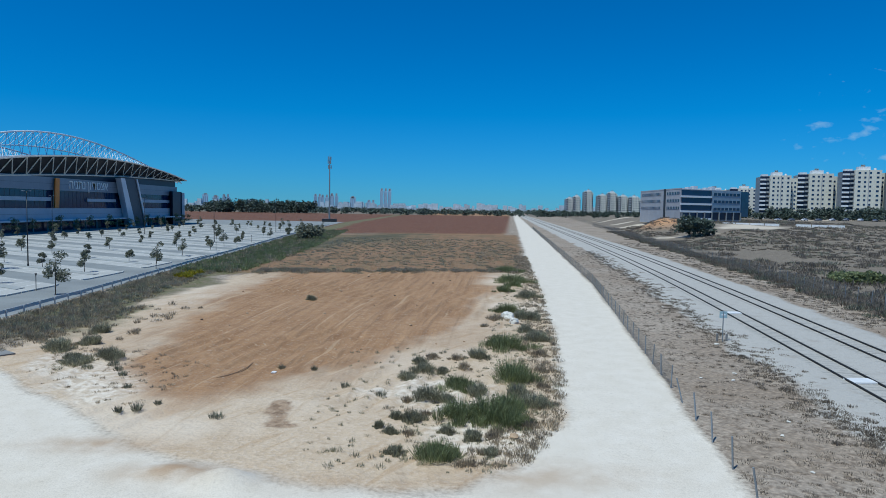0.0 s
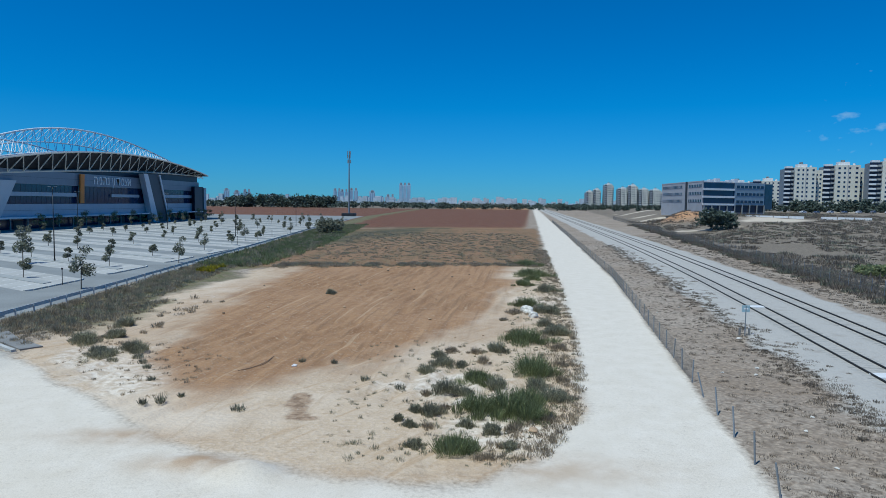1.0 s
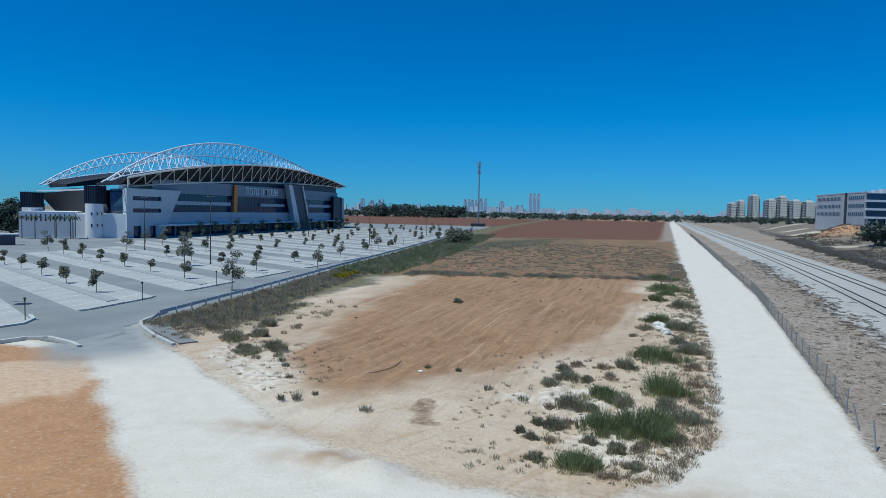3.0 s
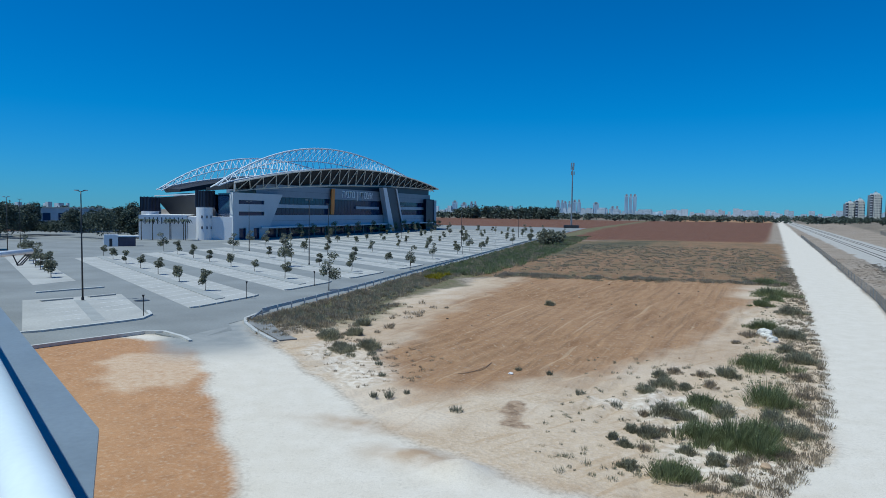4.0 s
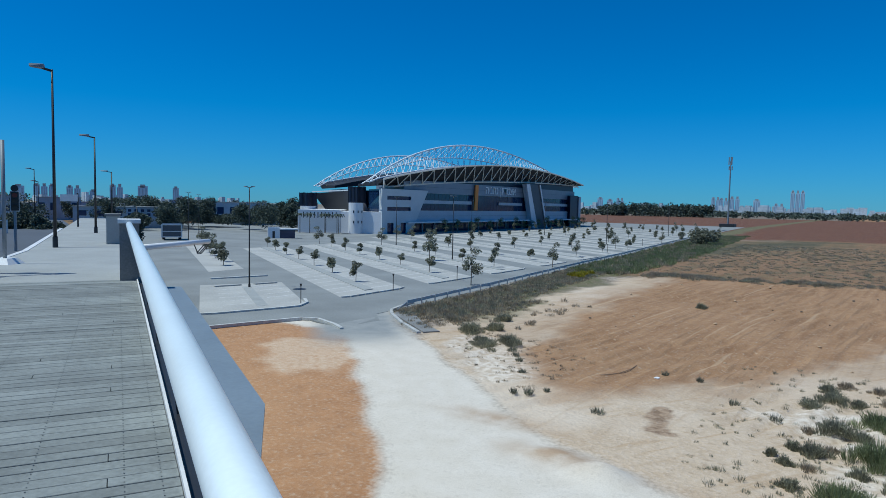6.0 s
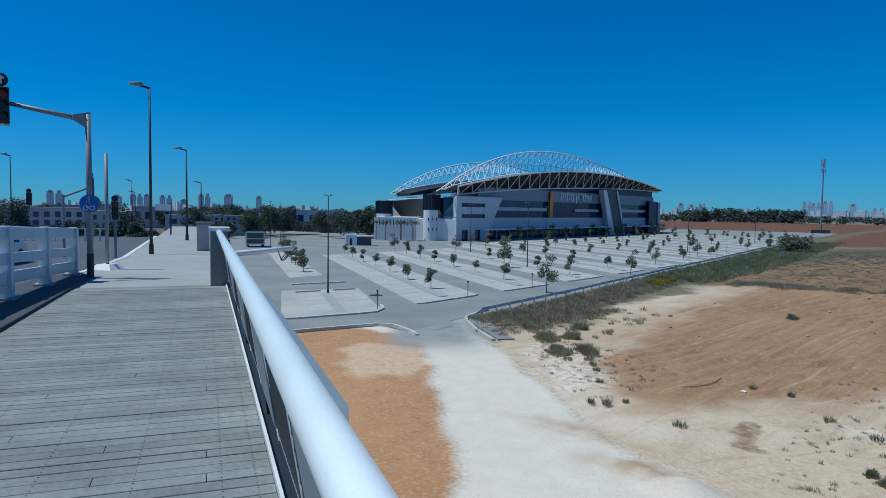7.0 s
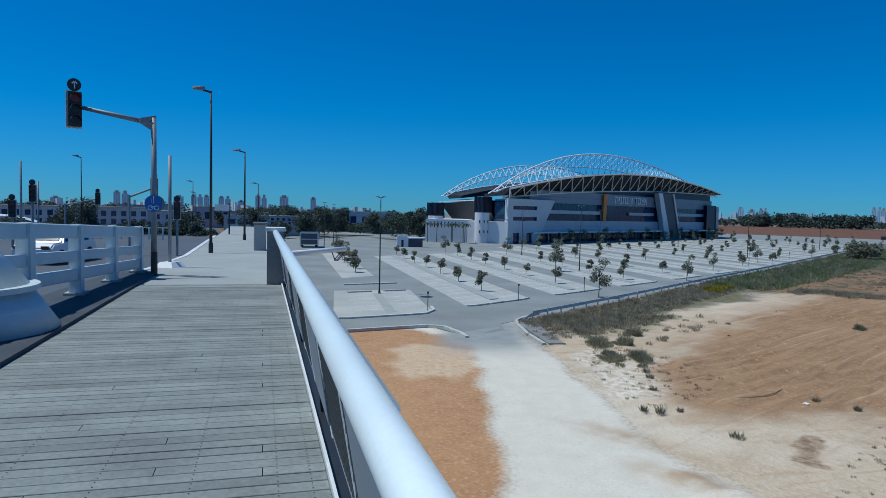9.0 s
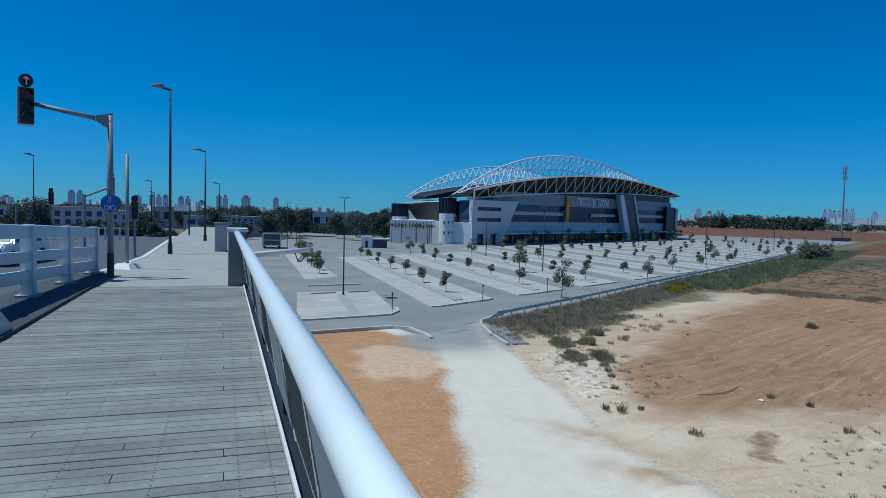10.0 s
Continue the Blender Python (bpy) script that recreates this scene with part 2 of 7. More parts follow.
def track_x(y):
    """The first rail of the railway."""
    return 20.55 + 0.096 * y + np.interp(y, [32, 40, 50, 62, 80, 100, 130, 180], [-1.7, -1.25, -0.7, -0.1, 0.7, 1.35, 2.0, 2.4])


def lot_edge(y):
    """The field-side edge of the road beside the car park."""
    return np.interp(y, [20, 46, 67, 102, 133, 238, 362, 420], [-34.5, -35.5, -36.9, -40.0, -42.3, -51.5, -59, -62])


def south_edge(x):
    """Where the field's sand meets the white track."""
    return np.interp(x, [-37, -31.4, -24.8, -18, -14, -10.6, -7.3, -4.2, 0.5, 2.6], [47, 41, 36.4, 30.8, 27.0, 24.2, 22.8, 21.9, 22.2, 24.0])


def track_south(x):
    """The other edge of the white track, towards the orange soil."""
    return np.interp(x, [-33, -30, -22.4, -16.4, -13.4, -11], [36.5, 34.3, 26.7, 20.6, 17.1, 12.0])


def ground_z(x, y):
    x, y = np.asarray(x, float), np.asarray(y, float)
    z = 0.10 * (fbm(x, y, 9, 3, 1.0) - 0.5)
    field = sstep(-1, 2, y - south_edge(x)) * sstep(-34, -28, x) * (1 - sstep(-4, -1, x - road_left(y)))
    z = z + field * (0.45 * (fbm(x, y, 14, 4, 3.0) - 0.35) * sstep(0, 10, y - south_edge(x)) + 0.12 * (fbm(x, y, 1.6, 3, 8.0) - 0.5))
    w = x * 0.96 - y * 0.28 + 2.5 * (fbm(x, y, 12, 2, 5.0) - 0.5)
    rut = np.abs(np.sin(w * 2.2)) ** 3 * sstep(0.45, 0.62, fbm(x, y, 8, 3, 12.0))
    z = z - field * 0.2 * rut * (1 - sstep(100, 118, y))
    dist_l = x - lot_edge(y)
    verge = sstep(0.4, 3, dist_l) * (1 - sstep(8, 16, dist_l)) * sstep(44, 60, y)
    z = z - 0.25 * verge + verge * 0.3 * (fbm(x, y, 2.5, 3, 9.0) - 0.5)
    dx = x - track_x(y)
    bed = sstep(-4.0, -1.6, dx) * (1 - sstep(8.2, 10.8, dx))
    z = z * (1 - bed) + 0.2 * bed
    dirt = sstep(0.3, 2.0, x - fence_x(y)) * (1 - bed)
    z = z + dirt * 0.35 * (fbm(x, y, 3.5, 4, 21.0) - 0.5)
    z = z + (5.2 * sstep(4, 40, x - fence2_x(y)) * sstep(120, 290, y) + 2.0 * sstep(50, 260, x - fence2_x(y))) + sstep(0, 20, x - fence2_x(y)) * 0.8 * (fbm(x, y, 14, 4, 31.0) - 0.5)
    z = z + 0.55 * np.exp(-((x + 7.5) ** 2 * 0.9 + (y - 22.1) ** 2 * 2.2)) + 0.25 * np.exp(-((x + 9.6) ** 2 * 0.8 + (y - 22.9) ** 2 * 2.5))
    z = z + 4.6 * np.exp(-(((x - 96) / 8) ** 2 + ((y - 286) / 20) ** 2)) * sstep(0, 10, x - fence2_x(y))
    flat = 1 - sstep(-2, 1, x - lot_edge(y)) * 1.0
    z = z * (1 - flat) - 0.12 * flat
    z = z + 1.5 * sstep(200, 420, -x) * (1 - sstep(300, 420, y))
    return z


GX = np.unique(np.concatenate([-60 - np.cumsum(0.32 * 1.06 ** np.arange(105)), np.arange(-60, 40, 0.30), 40 + np.cumsum(0.32 * 1.06 ** np.arange(105))]))
GY = np.unique(np.concatenate([14 - np.cumsum(0.5 * 1.2 ** np.arange(34)), np.arange(14, 62, 0.28), 62 + np.cumsum(0.30 * 1.018 ** np.arange(300))]))
gx, gy = np.meshgrid(GX, GY)
gz = ground_z(gx, gy)


def zones(x, y):
    """How far each kind of soil covers the ground, 0 to 1."""
    n1, n2 = fbm(x, y, 5, 4, 40.0) - 0.5, fbm(x, y, 1.4, 3, 50.0) - 0.5
    j = n1 * 2.2 + n2 * 0.9
    se, ts, rl, fx = south_edge(x), track_south(x), road_left(y), fence_x(y)
    gravel = sstep(-1.0, 0.6, y - ts + j * 0.7) * (1 - sstep(-0.8, 0.8, y - se + j * 0.8)) * (x > -40) * (1 - sstep(-0.5, 0.5, x - fx))
    gravel = np.maximum(gravel, sstep(-0.7, 0.5, x - rl + j * 0.7) * (1 - sstep(-0.4, 0.1, x - fx + j * 0.25)) * (y > 17))
    patch = 0.9 * np.exp(-((x + 31.5) / 2.6) ** 2 - ((y - 31.0) / 2.2) ** 2) + np.exp(-(((x + 28.3) * 0.85 + (y - 29.0) * 0.5) / 3.0) ** 2 - (((y - 29.0) * 0.85 - (x + 28.3) * 0.5) / 3.6) ** 2)
    orange = (1 - sstep(-0.8, 0.8, y - ts + j * 0.7)) * (x < -8) * (x > -60)
    orange = np.maximum(orange, np.exp(-((x - 96) / 8) ** 2 - ((y - 286) / 20) ** 2) * 1.3)
    field = sstep(-0.6, 0.8, y - se + j * 0.6) * (1 - sstep(95, 99, y - 0.15 * x + j)) * sstep(-3, 0, x - np.interp(y, [30, 38, 50, 70, 97], [-20, -26, -27, -27, -27]) + j * 1.6) * (1 - sstep(-0.6, 0.6, x - rl + j))
    core = sstep(0, 8, (y - np.interp(x, [-24, -19, -15.5, -12.5, -10.8, -9.5, -8, -5, -2, 1, 2.6, 4], [46, 36, 29, 26, 26.4, 30, 33.5, 33.8, 39, 46, 54, 66])) + j * 3.2) * sstep(0, 5, x - np.interp(y, [27, 40, 60, 97], [-17, -22, -25, -25]) + j * 2) * (1 - sstep(-8.6, -3.6, x - rl + j * 2.0))
    core = np.maximum(core, 0.40 * sstep(0, 14, y - 33 + j * 4) * sstep(0, 7, x + 29 + j * 3) * (1 - sstep(-8.0, -3.0, x - rl + j * 2)))
    plough = sstep(95, 100, y - 0.15 * x) * (1 - sstep(225, 250, y - 1.6 * x * 0.2 + j * 3)) * (1 - sstep(-2, 0.5, x - rl + j))
    red = sstep(225, 262, y - 0.32 * x + j * 6) * (1 - sstep(880, 930, y)) * (1 - sstep(-8, -2, x - rl)) * sstep(-430, -300, x)
    ball = sstep(-4.6, -3.0, x - track_x(y) + j * 1.1) * (1 - sstep(8.6, 10.2, x - track_x(y) + j))
    veg = sstep(0.3, 2.0, x - lot_edge(y)) * (1 - sstep(6, 11, x - lot_edge(y) + j * 3)) * sstep(42, 50, y)
    wet = sstep(-0.5, 0.6, -np.abs(x - np.interp(y, [110, 130, 170, 215, 245], [-42, -38, -32, -22, -10])) / np.interp(y, [110, 140, 190, 245], [4, 12, 24, 26]) + 0.5 + n1) * sstep(112, 125, y) * (1 - sstep(235, 250, y))
    scrub = np.maximum(sstep(-1, 6, x - fence2_x(y)) * (0.75 + 0.25 * sstep(0.30, 0.5, fbm(x, y, 30, 4, 60.0))), sstep(880, 930, y))
    pale = sstep(1, 9, x - fence2_x(y)) * (1 - sstep(500, 700, y)) * sstep(0.66, 0.71, fbm(x, y, 38, 4, 77.0))
    def spot(cx, cy, rx, ry):
        return np.exp(-((x - cx) / rx) ** 2 - ((y - cy) / ry) ** 2)

    white = spot(-18.3, 35.6, 2.6, 2.6) + spot(-22.5, 39.0, 2.4, 2.4) + spot(-16.5, 32.5, 1.6, 2.0) + spot(1.5, 27.5, 3.0, 3.5) + 0.7 * spot(-1.5, 34, 3.5, 4) + 0.35 * spot(-24, 58, 2.5, 14)
    white = sstep(0.25, 0.75, white + n1 * 0.7 + n2 * 0.9)
    stain = spot(-7.9, 31.4, 0.55, 0.8) + spot(-7.7, 30.2, 0.6, 0.9) + spot(-7.3, 28.9, 0.5, 0.8) + spot(-6.9, 28.1, 0.9, 0.5) + 1.0 * spot(-7.5, 22.2, 1.1, 0.55)
    stain = sstep(0.35, 0.75, stain + n2 * 0.8)
    dust = np.clip(0.9 * spot(-9.4, 22.9, 2.2, 0.9) + 0.75 * spot(-13.2, 25.6, 2.8, 0.9) + 0.4 * spot(-4, 22.4, 3.5, 0.7) + 0.55 * spot(3.0, 23.2, 3.5, 1.3), 0, 1)
    # asphalt thinning out under drifted dust at the mouth of the track
    mu, mv = (x + 36.5) * 0.69 - (y - 42.0) * 0.72, (x + 36.5) * 0.72 + (y - 42.0) * 0.69
    mouth = (1 - sstep(6.0, 14.5, mu + j * 1.2)) * (1 - sstep(2.0, 4.6, np.abs(mv - 0.4) + n2))
    return dict(za=(gravel, orange, field, core), zb=(plough, red, ball, np.maximum(veg, wet)), zc=(scrub, pale, wet, sstep(0.25, 0.6, patch + n2 * 0.6) * (orange > 0.3)), zd=(white, stain, dust, mouth))


me = bpy.data.meshes.new("ground")
ny, nx = gx.shape
verts = np.stack([gx, gy, gz], -1).reshape(-1, 3)
idx = np.arange(ny * nx).reshape(ny, nx)
quads = np.stack([idx[:-1, :-1], idx[:-1, 1:], idx[1:, 1:], idx[1:, :-1]], -1).reshape(-1, 4)
me.vertices.add(len(verts))
me.vertices.foreach_set("co", verts.ravel())
me.loops.add(quads.size)
me.loops.foreach_set("vertex_index", quads.ravel())
me.polygons.add(len(quads))
me.polygons.foreach_set("loop_start", np.arange(len(quads)) * 4)
me.polygons.foreach_set("use_smooth", np.ones(len(quads), bool))
me.update(calc_edges=True)
for key, chans in zones(gx, gy).items():
    at = me.color_attributes.new(key, "FLOAT_COLOR", "POINT")
    at.data.foreach_set("color", np.stack([np.clip(c_, 0, 1) for c_ in chans], -1).astype(np.float32).ravel())


def ground_material():
    m = bpy.data.materials.new("soil and gravel")
    m.use_nodes = True
    n, l = m.node_tree.nodes, m.node_tree.links
    bsdf = n["Principled BSDF"]
    bsdf.inputs["Roughness"].default_value = 0.95
    bsdf.inputs["Specular IOR Level"].default_value = 0.15
    geo = n.new("ShaderNodeNewGeometry")

    def tex(scale, detail=4, stretch=None):
        t = n.new("ShaderNodeTexNoise")
        t.inputs["Scale"].default_value, t.inputs["Detail"].default_value = scale, detail
        src_ = geo.outputs["Position"]
        if stretch:
            mp = n.new("ShaderNodeMapping")
            mp.vector_type = "TEXTURE"
            mp.inputs["Rotation"].default_value = (0, 0, radians(stretch[0]))
            mp.inputs["Scale"].default_value = (1 / stretch[1], 1 / stretch[2], 1)
            l.new(src_, mp.inputs[0])
            src_ = mp.outputs[0]
        l.new(src_, t.inputs["Vector"])
        return t.outputs[0]

    def rng(sock, a, b, c_=0.0, d_=1.0):
        r = n.new("ShaderNodeMapRange")
        for i, v_ in enumerate((a, b, c_, d_)):
            r.inputs[1 + i].default_value = v_
        l.new(sock, r.inputs[0])
        return r.outputs[0]

    def math_(op, a, b):
        k = n.new("ShaderNodeMath")
        k.operation = op
        for i, v_ in enumerate((a, b)):
            if isinstance(v_, (int, float)):
                k.inputs[i].default_value = v_
            else:
                l.new(v_, k.inputs[i])
        return k.outputs[0]

    def mixc(fac, a, b):
        k = n.new("ShaderNodeMix")
        k.data_type = "RGBA"
        for i, v_ in ((0, fac), (6, a), (7, b)):
            if isinstance(v_, tuple):
                k.inputs[i].default_value = (*v_, 1)
            else:
                l.new(v_, k.inputs[i])
        return k.outputs[2]

    mid, fine, big, grit = tex(0.9), tex(5.0, 5), tex(0.09), tex(22.0, 3)
    clod = tex(2.2, 6)
    furrow = tex(0.55, 6, (-4, 2.4, 0.22))
    ruts = tex(0.6, 3, (-6, 3.2, 0.07))
    scrape = tex(0.7, 5, (-32, 3.0, 0.25))
    far_rows = tex(0.25, 4, (0, 2.0, 0.16))
    mask = {}
    for key in ("za", "zb", "zc", "zd"):
        a = n.new("ShaderNodeAttribute")
        a.attribute_name = key
        s_ = n.new("ShaderNodeSeparateColor")
        l.new(a.outputs["Color"], s_.inputs[0])
        mask[key] = [s_.outputs[0], s_.outputs[1], s_.outputs[2], a.outputs["Alpha"]]

    def edge(sock, soft=0.35):
        """The mask with an edge broken up by grain."""
        return rng(math_("ADD", sock, math_("MULTIPLY", math_("SUBTRACT", fine, 0.5), 0.9)), 0.5 - soft, 0.5 + soft)

    dry = mixc(rng(fine, 0.35, 0.65), mixc(rng(mid, 0.35, 0.65), (0.31, 0.26, 0.21), (0.185, 0.15, 0.12)), (0.39, 0.345, 0.295))
    dry = mixc(rng(clod, 0.52, 0.64, 0, 0.8), dry, (0.13, 0.105, 0.085))
    colour = mixc(rng(big, 0.45, 0.65, 0, 0.7), dry, (0.21, 0.165, 0.125))
    colour = mixc(edge(mask["zc"][0]), colour, mixc(rng(mid, 0.35, 0.7), (0.125, 0.11, 0.09), (0.20, 0.178, 0.148)))
    colour = mixc(edge(mask["zc"][1]), colour, (0.52, 0.46, 0.38))
    sand = mixc(rng(mid, 0.3, 0.7), (0.555, 0.45, 0.34), (0.48, 0.372, 0.265))
    sand = mixc(rng(fine, 0.5, 0.75), sand, (0.65, 0.55, 0.44))
    sand = mixc(rng(clod, 0.58, 0.68, 0, 0.55), sand, (0.36, 0.27, 0.185))
    sand = mixc(rng(scrape, 0.56, 0.66, 0, 0.6), sand, (0.42, 0.30, 0.19))
    sand = mixc(rng(big, 0.52, 0.62, 0, 0.8), sand, (0.63, 0.54, 0.44))
    sand = mixc(math_("MULTIPLY", rng(furrow, 0.40, 0.30), 0.55), sand, (0.40, 0.29, 0.19))
    sand = mixc(math_("MULTIPLY", edge(mask["zd"][0]), 0.85), sand, mixc(rng(clod, 0.42, 0.62), (0.72, 0.655, 0.57), (0.50, 0.42, 0.33)))
    colour = mixc(edge(mask["za"][2]), colour, sand)
    brown = mixc(rng(furrow, 0.34, 0.64), (0.23, 0.118, 0.056), (0.375, 0.222, 0.117))
    brown = mixc(rng(fine, 0.46, 0.62, 0, 0.8), brown, (0.24, 0.13, 0.065))
    brown = mixc(rng(clod, 0.60, 0.72, 0, 0.7), brown, (0.48, 0.345, 0.22))
    brown = mixc(rng(big, 0.44, 0.60, 0, 0.6), brown, (0.335, 0.194, 0.101))
    brown = mixc(rng(mid, 0.52, 0.68, 0, 0.65), brown, (0.23, 0.125, 0.065))
    brown = mixc(rng(ruts, 0.58, 0.64, 0, 0.6), brown, (0.21, 0.12, 0.065))
    brown = mixc(rng(ruts, 0.36, 0.30, 0, 0.5), brown, (0.49, 0.355, 0.23))
    colour = mixc(edge(mask["za"][3], 0.5), colour, brown)
    colour = mixc(edge(mask["zd"][1], 0.3), colour, mixc(rng(clod, 0.4, 0.6), (0.22, 0.15, 0.10), (0.36, 0.26, 0.18)))
    plo = mixc(rng(far_rows, 0.38, 0.6), (0.22, 0.122, 0.068), (0.14, 0.09, 0.05))
    plo = mixc(rng(mid, 0.45, 0.7, 0, 0.7), plo, (0.15, 0.135, 0.07))
    plo = mixc(rng(big, 0.45, 0.6, 0, 0.5), plo, (0.25, 0.142, 0.078))
    colour = mixc(edge(mask["zb"][0]), colour, plo)
    redc = mixc(rng(far_rows, 0.35, 0.65), (0.135, 0.052, 0.031), (0.10, 0.041, 0.026))
    colour = mixc(edge(mask["zb"][1]), colour, redc)
    weeds = mixc(rng(mid, 0.35, 0.65), (0.085, 0.10, 0.042), (0.15, 0.13, 0.08))
    weeds = mixc(mask["zc"][2], weeds, (0.055, 0.056, 0.034))
    colour = mixc(edge(mask["zb"][3]), colour, weeds)
    ora = mixc(rng(mid, 0.35, 0.7), (0.43, 0.232, 0.118), (0.345, 0.18, 0.09))
    ora = mixc(rng(clod, 0.56, 0.68, 0, 0.5), ora, (0.27, 0.14, 0.075))
    ora = mixc(rng(big, 0.4, 0.62, 0, 0.4), ora, (0.50, 0.295, 0.16))
    ora = mixc(rng(fine, 0.55, 0.8, 0, 0.22), ora, (0.58, 0.38, 0.22))
    colour = mixc(edge(mask["za"][1]), colour, ora)
    colour = mixc(math_("MULTIPLY", edge(mask["zc"][3], 0.6), rng(clod, 0.3, 0.6, 0.45, 0.95)), colour, (0.60, 0.46, 0.335))
    bal = mixc(rng(grit, 0.35, 0.65), (0.52, 0.50, 0.465), (0.32, 0.31, 0.295))
    bal = mixc(rng(mid, 0.55, 0.75, 0, 0.5), bal, (0.30, 0.27, 0.235))
    colour = mixc(edge(mask["zb"][2]), colour, bal)
    grv = mixc(rng(mid, 0.3, 0.75), (0.67, 0.618, 0.545), (0.61, 0.555, 0.475))
    grv = mixc(rng(grit, 0.6, 0.85, 0, 0.5), grv, (0.48, 0.45, 0.41))
    colour = mixc(edge(mask["za"][0], 0.45), colour, grv)
    colour = mixc(math_("MULTIPLY", mask["zd"][2], rng(mid, 0.3, 0.6, 0.4, 1.0)), colour, (0.38, 0.26, 0.165))
    colour = mixc(mask["zd"][3], colour, mixc(rng(mid, 0.3, 0.7), (0.25, 0.265, 0.268), (0.31, 0.32, 0.318)))
    val = n.new("ShaderNodeHueSaturation")
    l.new(rng(grit, 0.25, 0.75, 0.86, 1.14), val.inputs["Value"])
    l.new(colour, val.inputs["Color"])
    l.new(val.outputs[0], bsdf.inputs["Base Color"])
    b1, b2 = n.new("ShaderNodeBump"), n.new("ShaderNodeBump")
    b1.inputs["Strength"].default_value, b1.inputs["Distance"].default_value = 0.42, 0.15
    b2.inputs["Strength"].default_value, b2.inputs["Distance"].default_value = 0.35, 0.02
    rough_ = math_("ADD", math_("ADD", fine, math_("MULTIPLY", clod, 1.2)), math_("MULTIPLY", math_("ADD", furrow, math_("MULTIPLY", ruts, 0.6)), math_("ADD", math_("MULTIPLY", mask["za"][2], 0.5), math_("MULTIPLY", mask["za"][3], 1.9))))
    l.new(math_("MULTIPLY", rough_, math_("MULTIPLY", math_("SUBTRACT", 1.0, math_("MULTIPLY", mask["za"][0], 0.85)), math_("SUBTRACT", 1.0, math_("MULTIPLY", mask["za"][1], 0.7)))), b1.inputs["Height"])
    l.new(grit, b2.inputs["Height"])
    l.new(b1.outputs[0], b2.inputs["Normal"])
    l.new(b2.outputs[0], bsdf.inputs["Normal"])
    return m


me.materials.append(ground_material())
ground = tagged(new("ground", me), "dry sandy soil, white gravel tracks and ploughed red fields", "ground", kind="structure")


# ---------------------------------------------------------------- railway
def along(fn, y0, y1, dy, off=0.0):
    ys = np.concatenate([np.arange(y0, 200, 4), np.arange(200, y1, dy)])
    return [(float(fn(y)) + off, float(y)) for y in ys]


def ribbon(bm, pts, width, z0, z1):
    """A bar of that width along a line of places."""
    ring = None
    for i, (x, y) in enumerate(pts):
        a, b = pts[max(i - 1, 0)], pts[min(i + 1, len(pts) - 1)]
        t = Vector((b[0] - a[0], b[1] - a[1])).normalized()
        px, py = t.y * width / 2, -t.x * width / 2
        now = [bm.verts.new(p) for p in ((x - px, y - py, z0), (x + px, y + py, z0), (x + px, y + py, z1), (x - px, y - py, z1))]
        if ring:
            for k in range(4):
                j = (k + 1) % 4
                bm.faces.new((ring[k], ring[j], now[j], now[k]))
        else:
            bm.faces.new(now[::-1])
        ring = now
    bm.faces.new(ring)
    return bm


RAIL_Z = 0.32
SLEEPER = mat("dusty concrete sleepers", (0.40, 0.39, 0.365), 0.9, var=0.3, scale=3, fine=25, bump=0.3, dist=0.01, spread=0.15)
for k, off in enumerate((0.0, 4.7)):
    trk = thing("railway_track", "railway track with dark steel rails on pale ballast", "railway track", "tracks of the railway")
    for g in (0.0, 1.46):
        bm = B()
        line = along(track_x, 8, 1500, 25, off + g)
        ribbon(bm, line, 0.10, RAIL_Z - 0.17, RAIL_Z - 0.13)
        ribbon(bm, line, 0.04, RAIL_Z - 0.13, RAIL_Z - 0.04)
        ribbon(bm, line, 0.075, RAIL_Z - 0.04, RAIL_Z)
        part("rail", bm, RAILTOP, trk)
    bm = B()
    box(bm, -1.25, -0.13, 0, 1.25, 0.13, 0.12)
    sl = finish(bm, "sleeper", SLEEPER)
    for i in range(130):
        y = 18 + i * 0.62
        ob = new("sleeper", sl)
        ob.parent = trk
        ob.matrix_basis = pose(float(track_x(y)) + off + 0.73, y, RAIL_Z - 0.235, 0, 0, -7.5)


# ---------------------------------------------------------------- footbridge
DECK = 7.85
S0, S1 = -14.0, 14.75        # the planked stretch


def bbox(bm, s0, d0, z0, s1, d1, z1):
    """A box in the bridge's own directions."""
    c_ = [bridge(s, d) for s, d in ((s0, d0), (s0, d1), (s1, d1), (s1, d0))]
    return hexa(bm, [(p.x, p.y, z0) for p in c_] + [(p.x, p.y, z1) for p in c_])


bm = bbox(B(), S0, -2.85, DECK - 0.55, S1, 0.52, DECK - 0.045)
deck = tagged(new("floor", finish(bm, "floor", STEEL_DARK)), "footbridge deck of weathered grey boards", "bridge deck", kind="structure")

# a raised kerb under the parapet, the carriageway and the junction behind
KERB_Z = DECK + 0.05
bm = prism(B(), [tuple(bridge(s, d)[:2]) for s, d in ((-40, -2.853), (17.0, -2.45), (17.4, -2.62), (17.2, -3.4), (-40, -7.0))], DECK - 0.6, KERB_Z)
# the near-black colour paints in shade from the parapet and arch foot
solid("kerb", bm, mat("kerb colour with painted shade", (0.05, 0.06, 0.078), 0.8, var=0.3, scale=1.0, fine=30, bump=0.15, dist=0.006), "raised dark kerb under the white parapet", "kerb", kind="structure")
bm = prism(B(), [tuple(bridge(s, d)[:2]) for s, d in ((-40, -7.004), (17.196, -3.41), (17.196, -18), (-40, -18))], DECK - 2.0, DECK - 1.1)
solid("road", bm, ASPHALT2, "asphalt carriageway of the road bridge", "road", kind="structure")
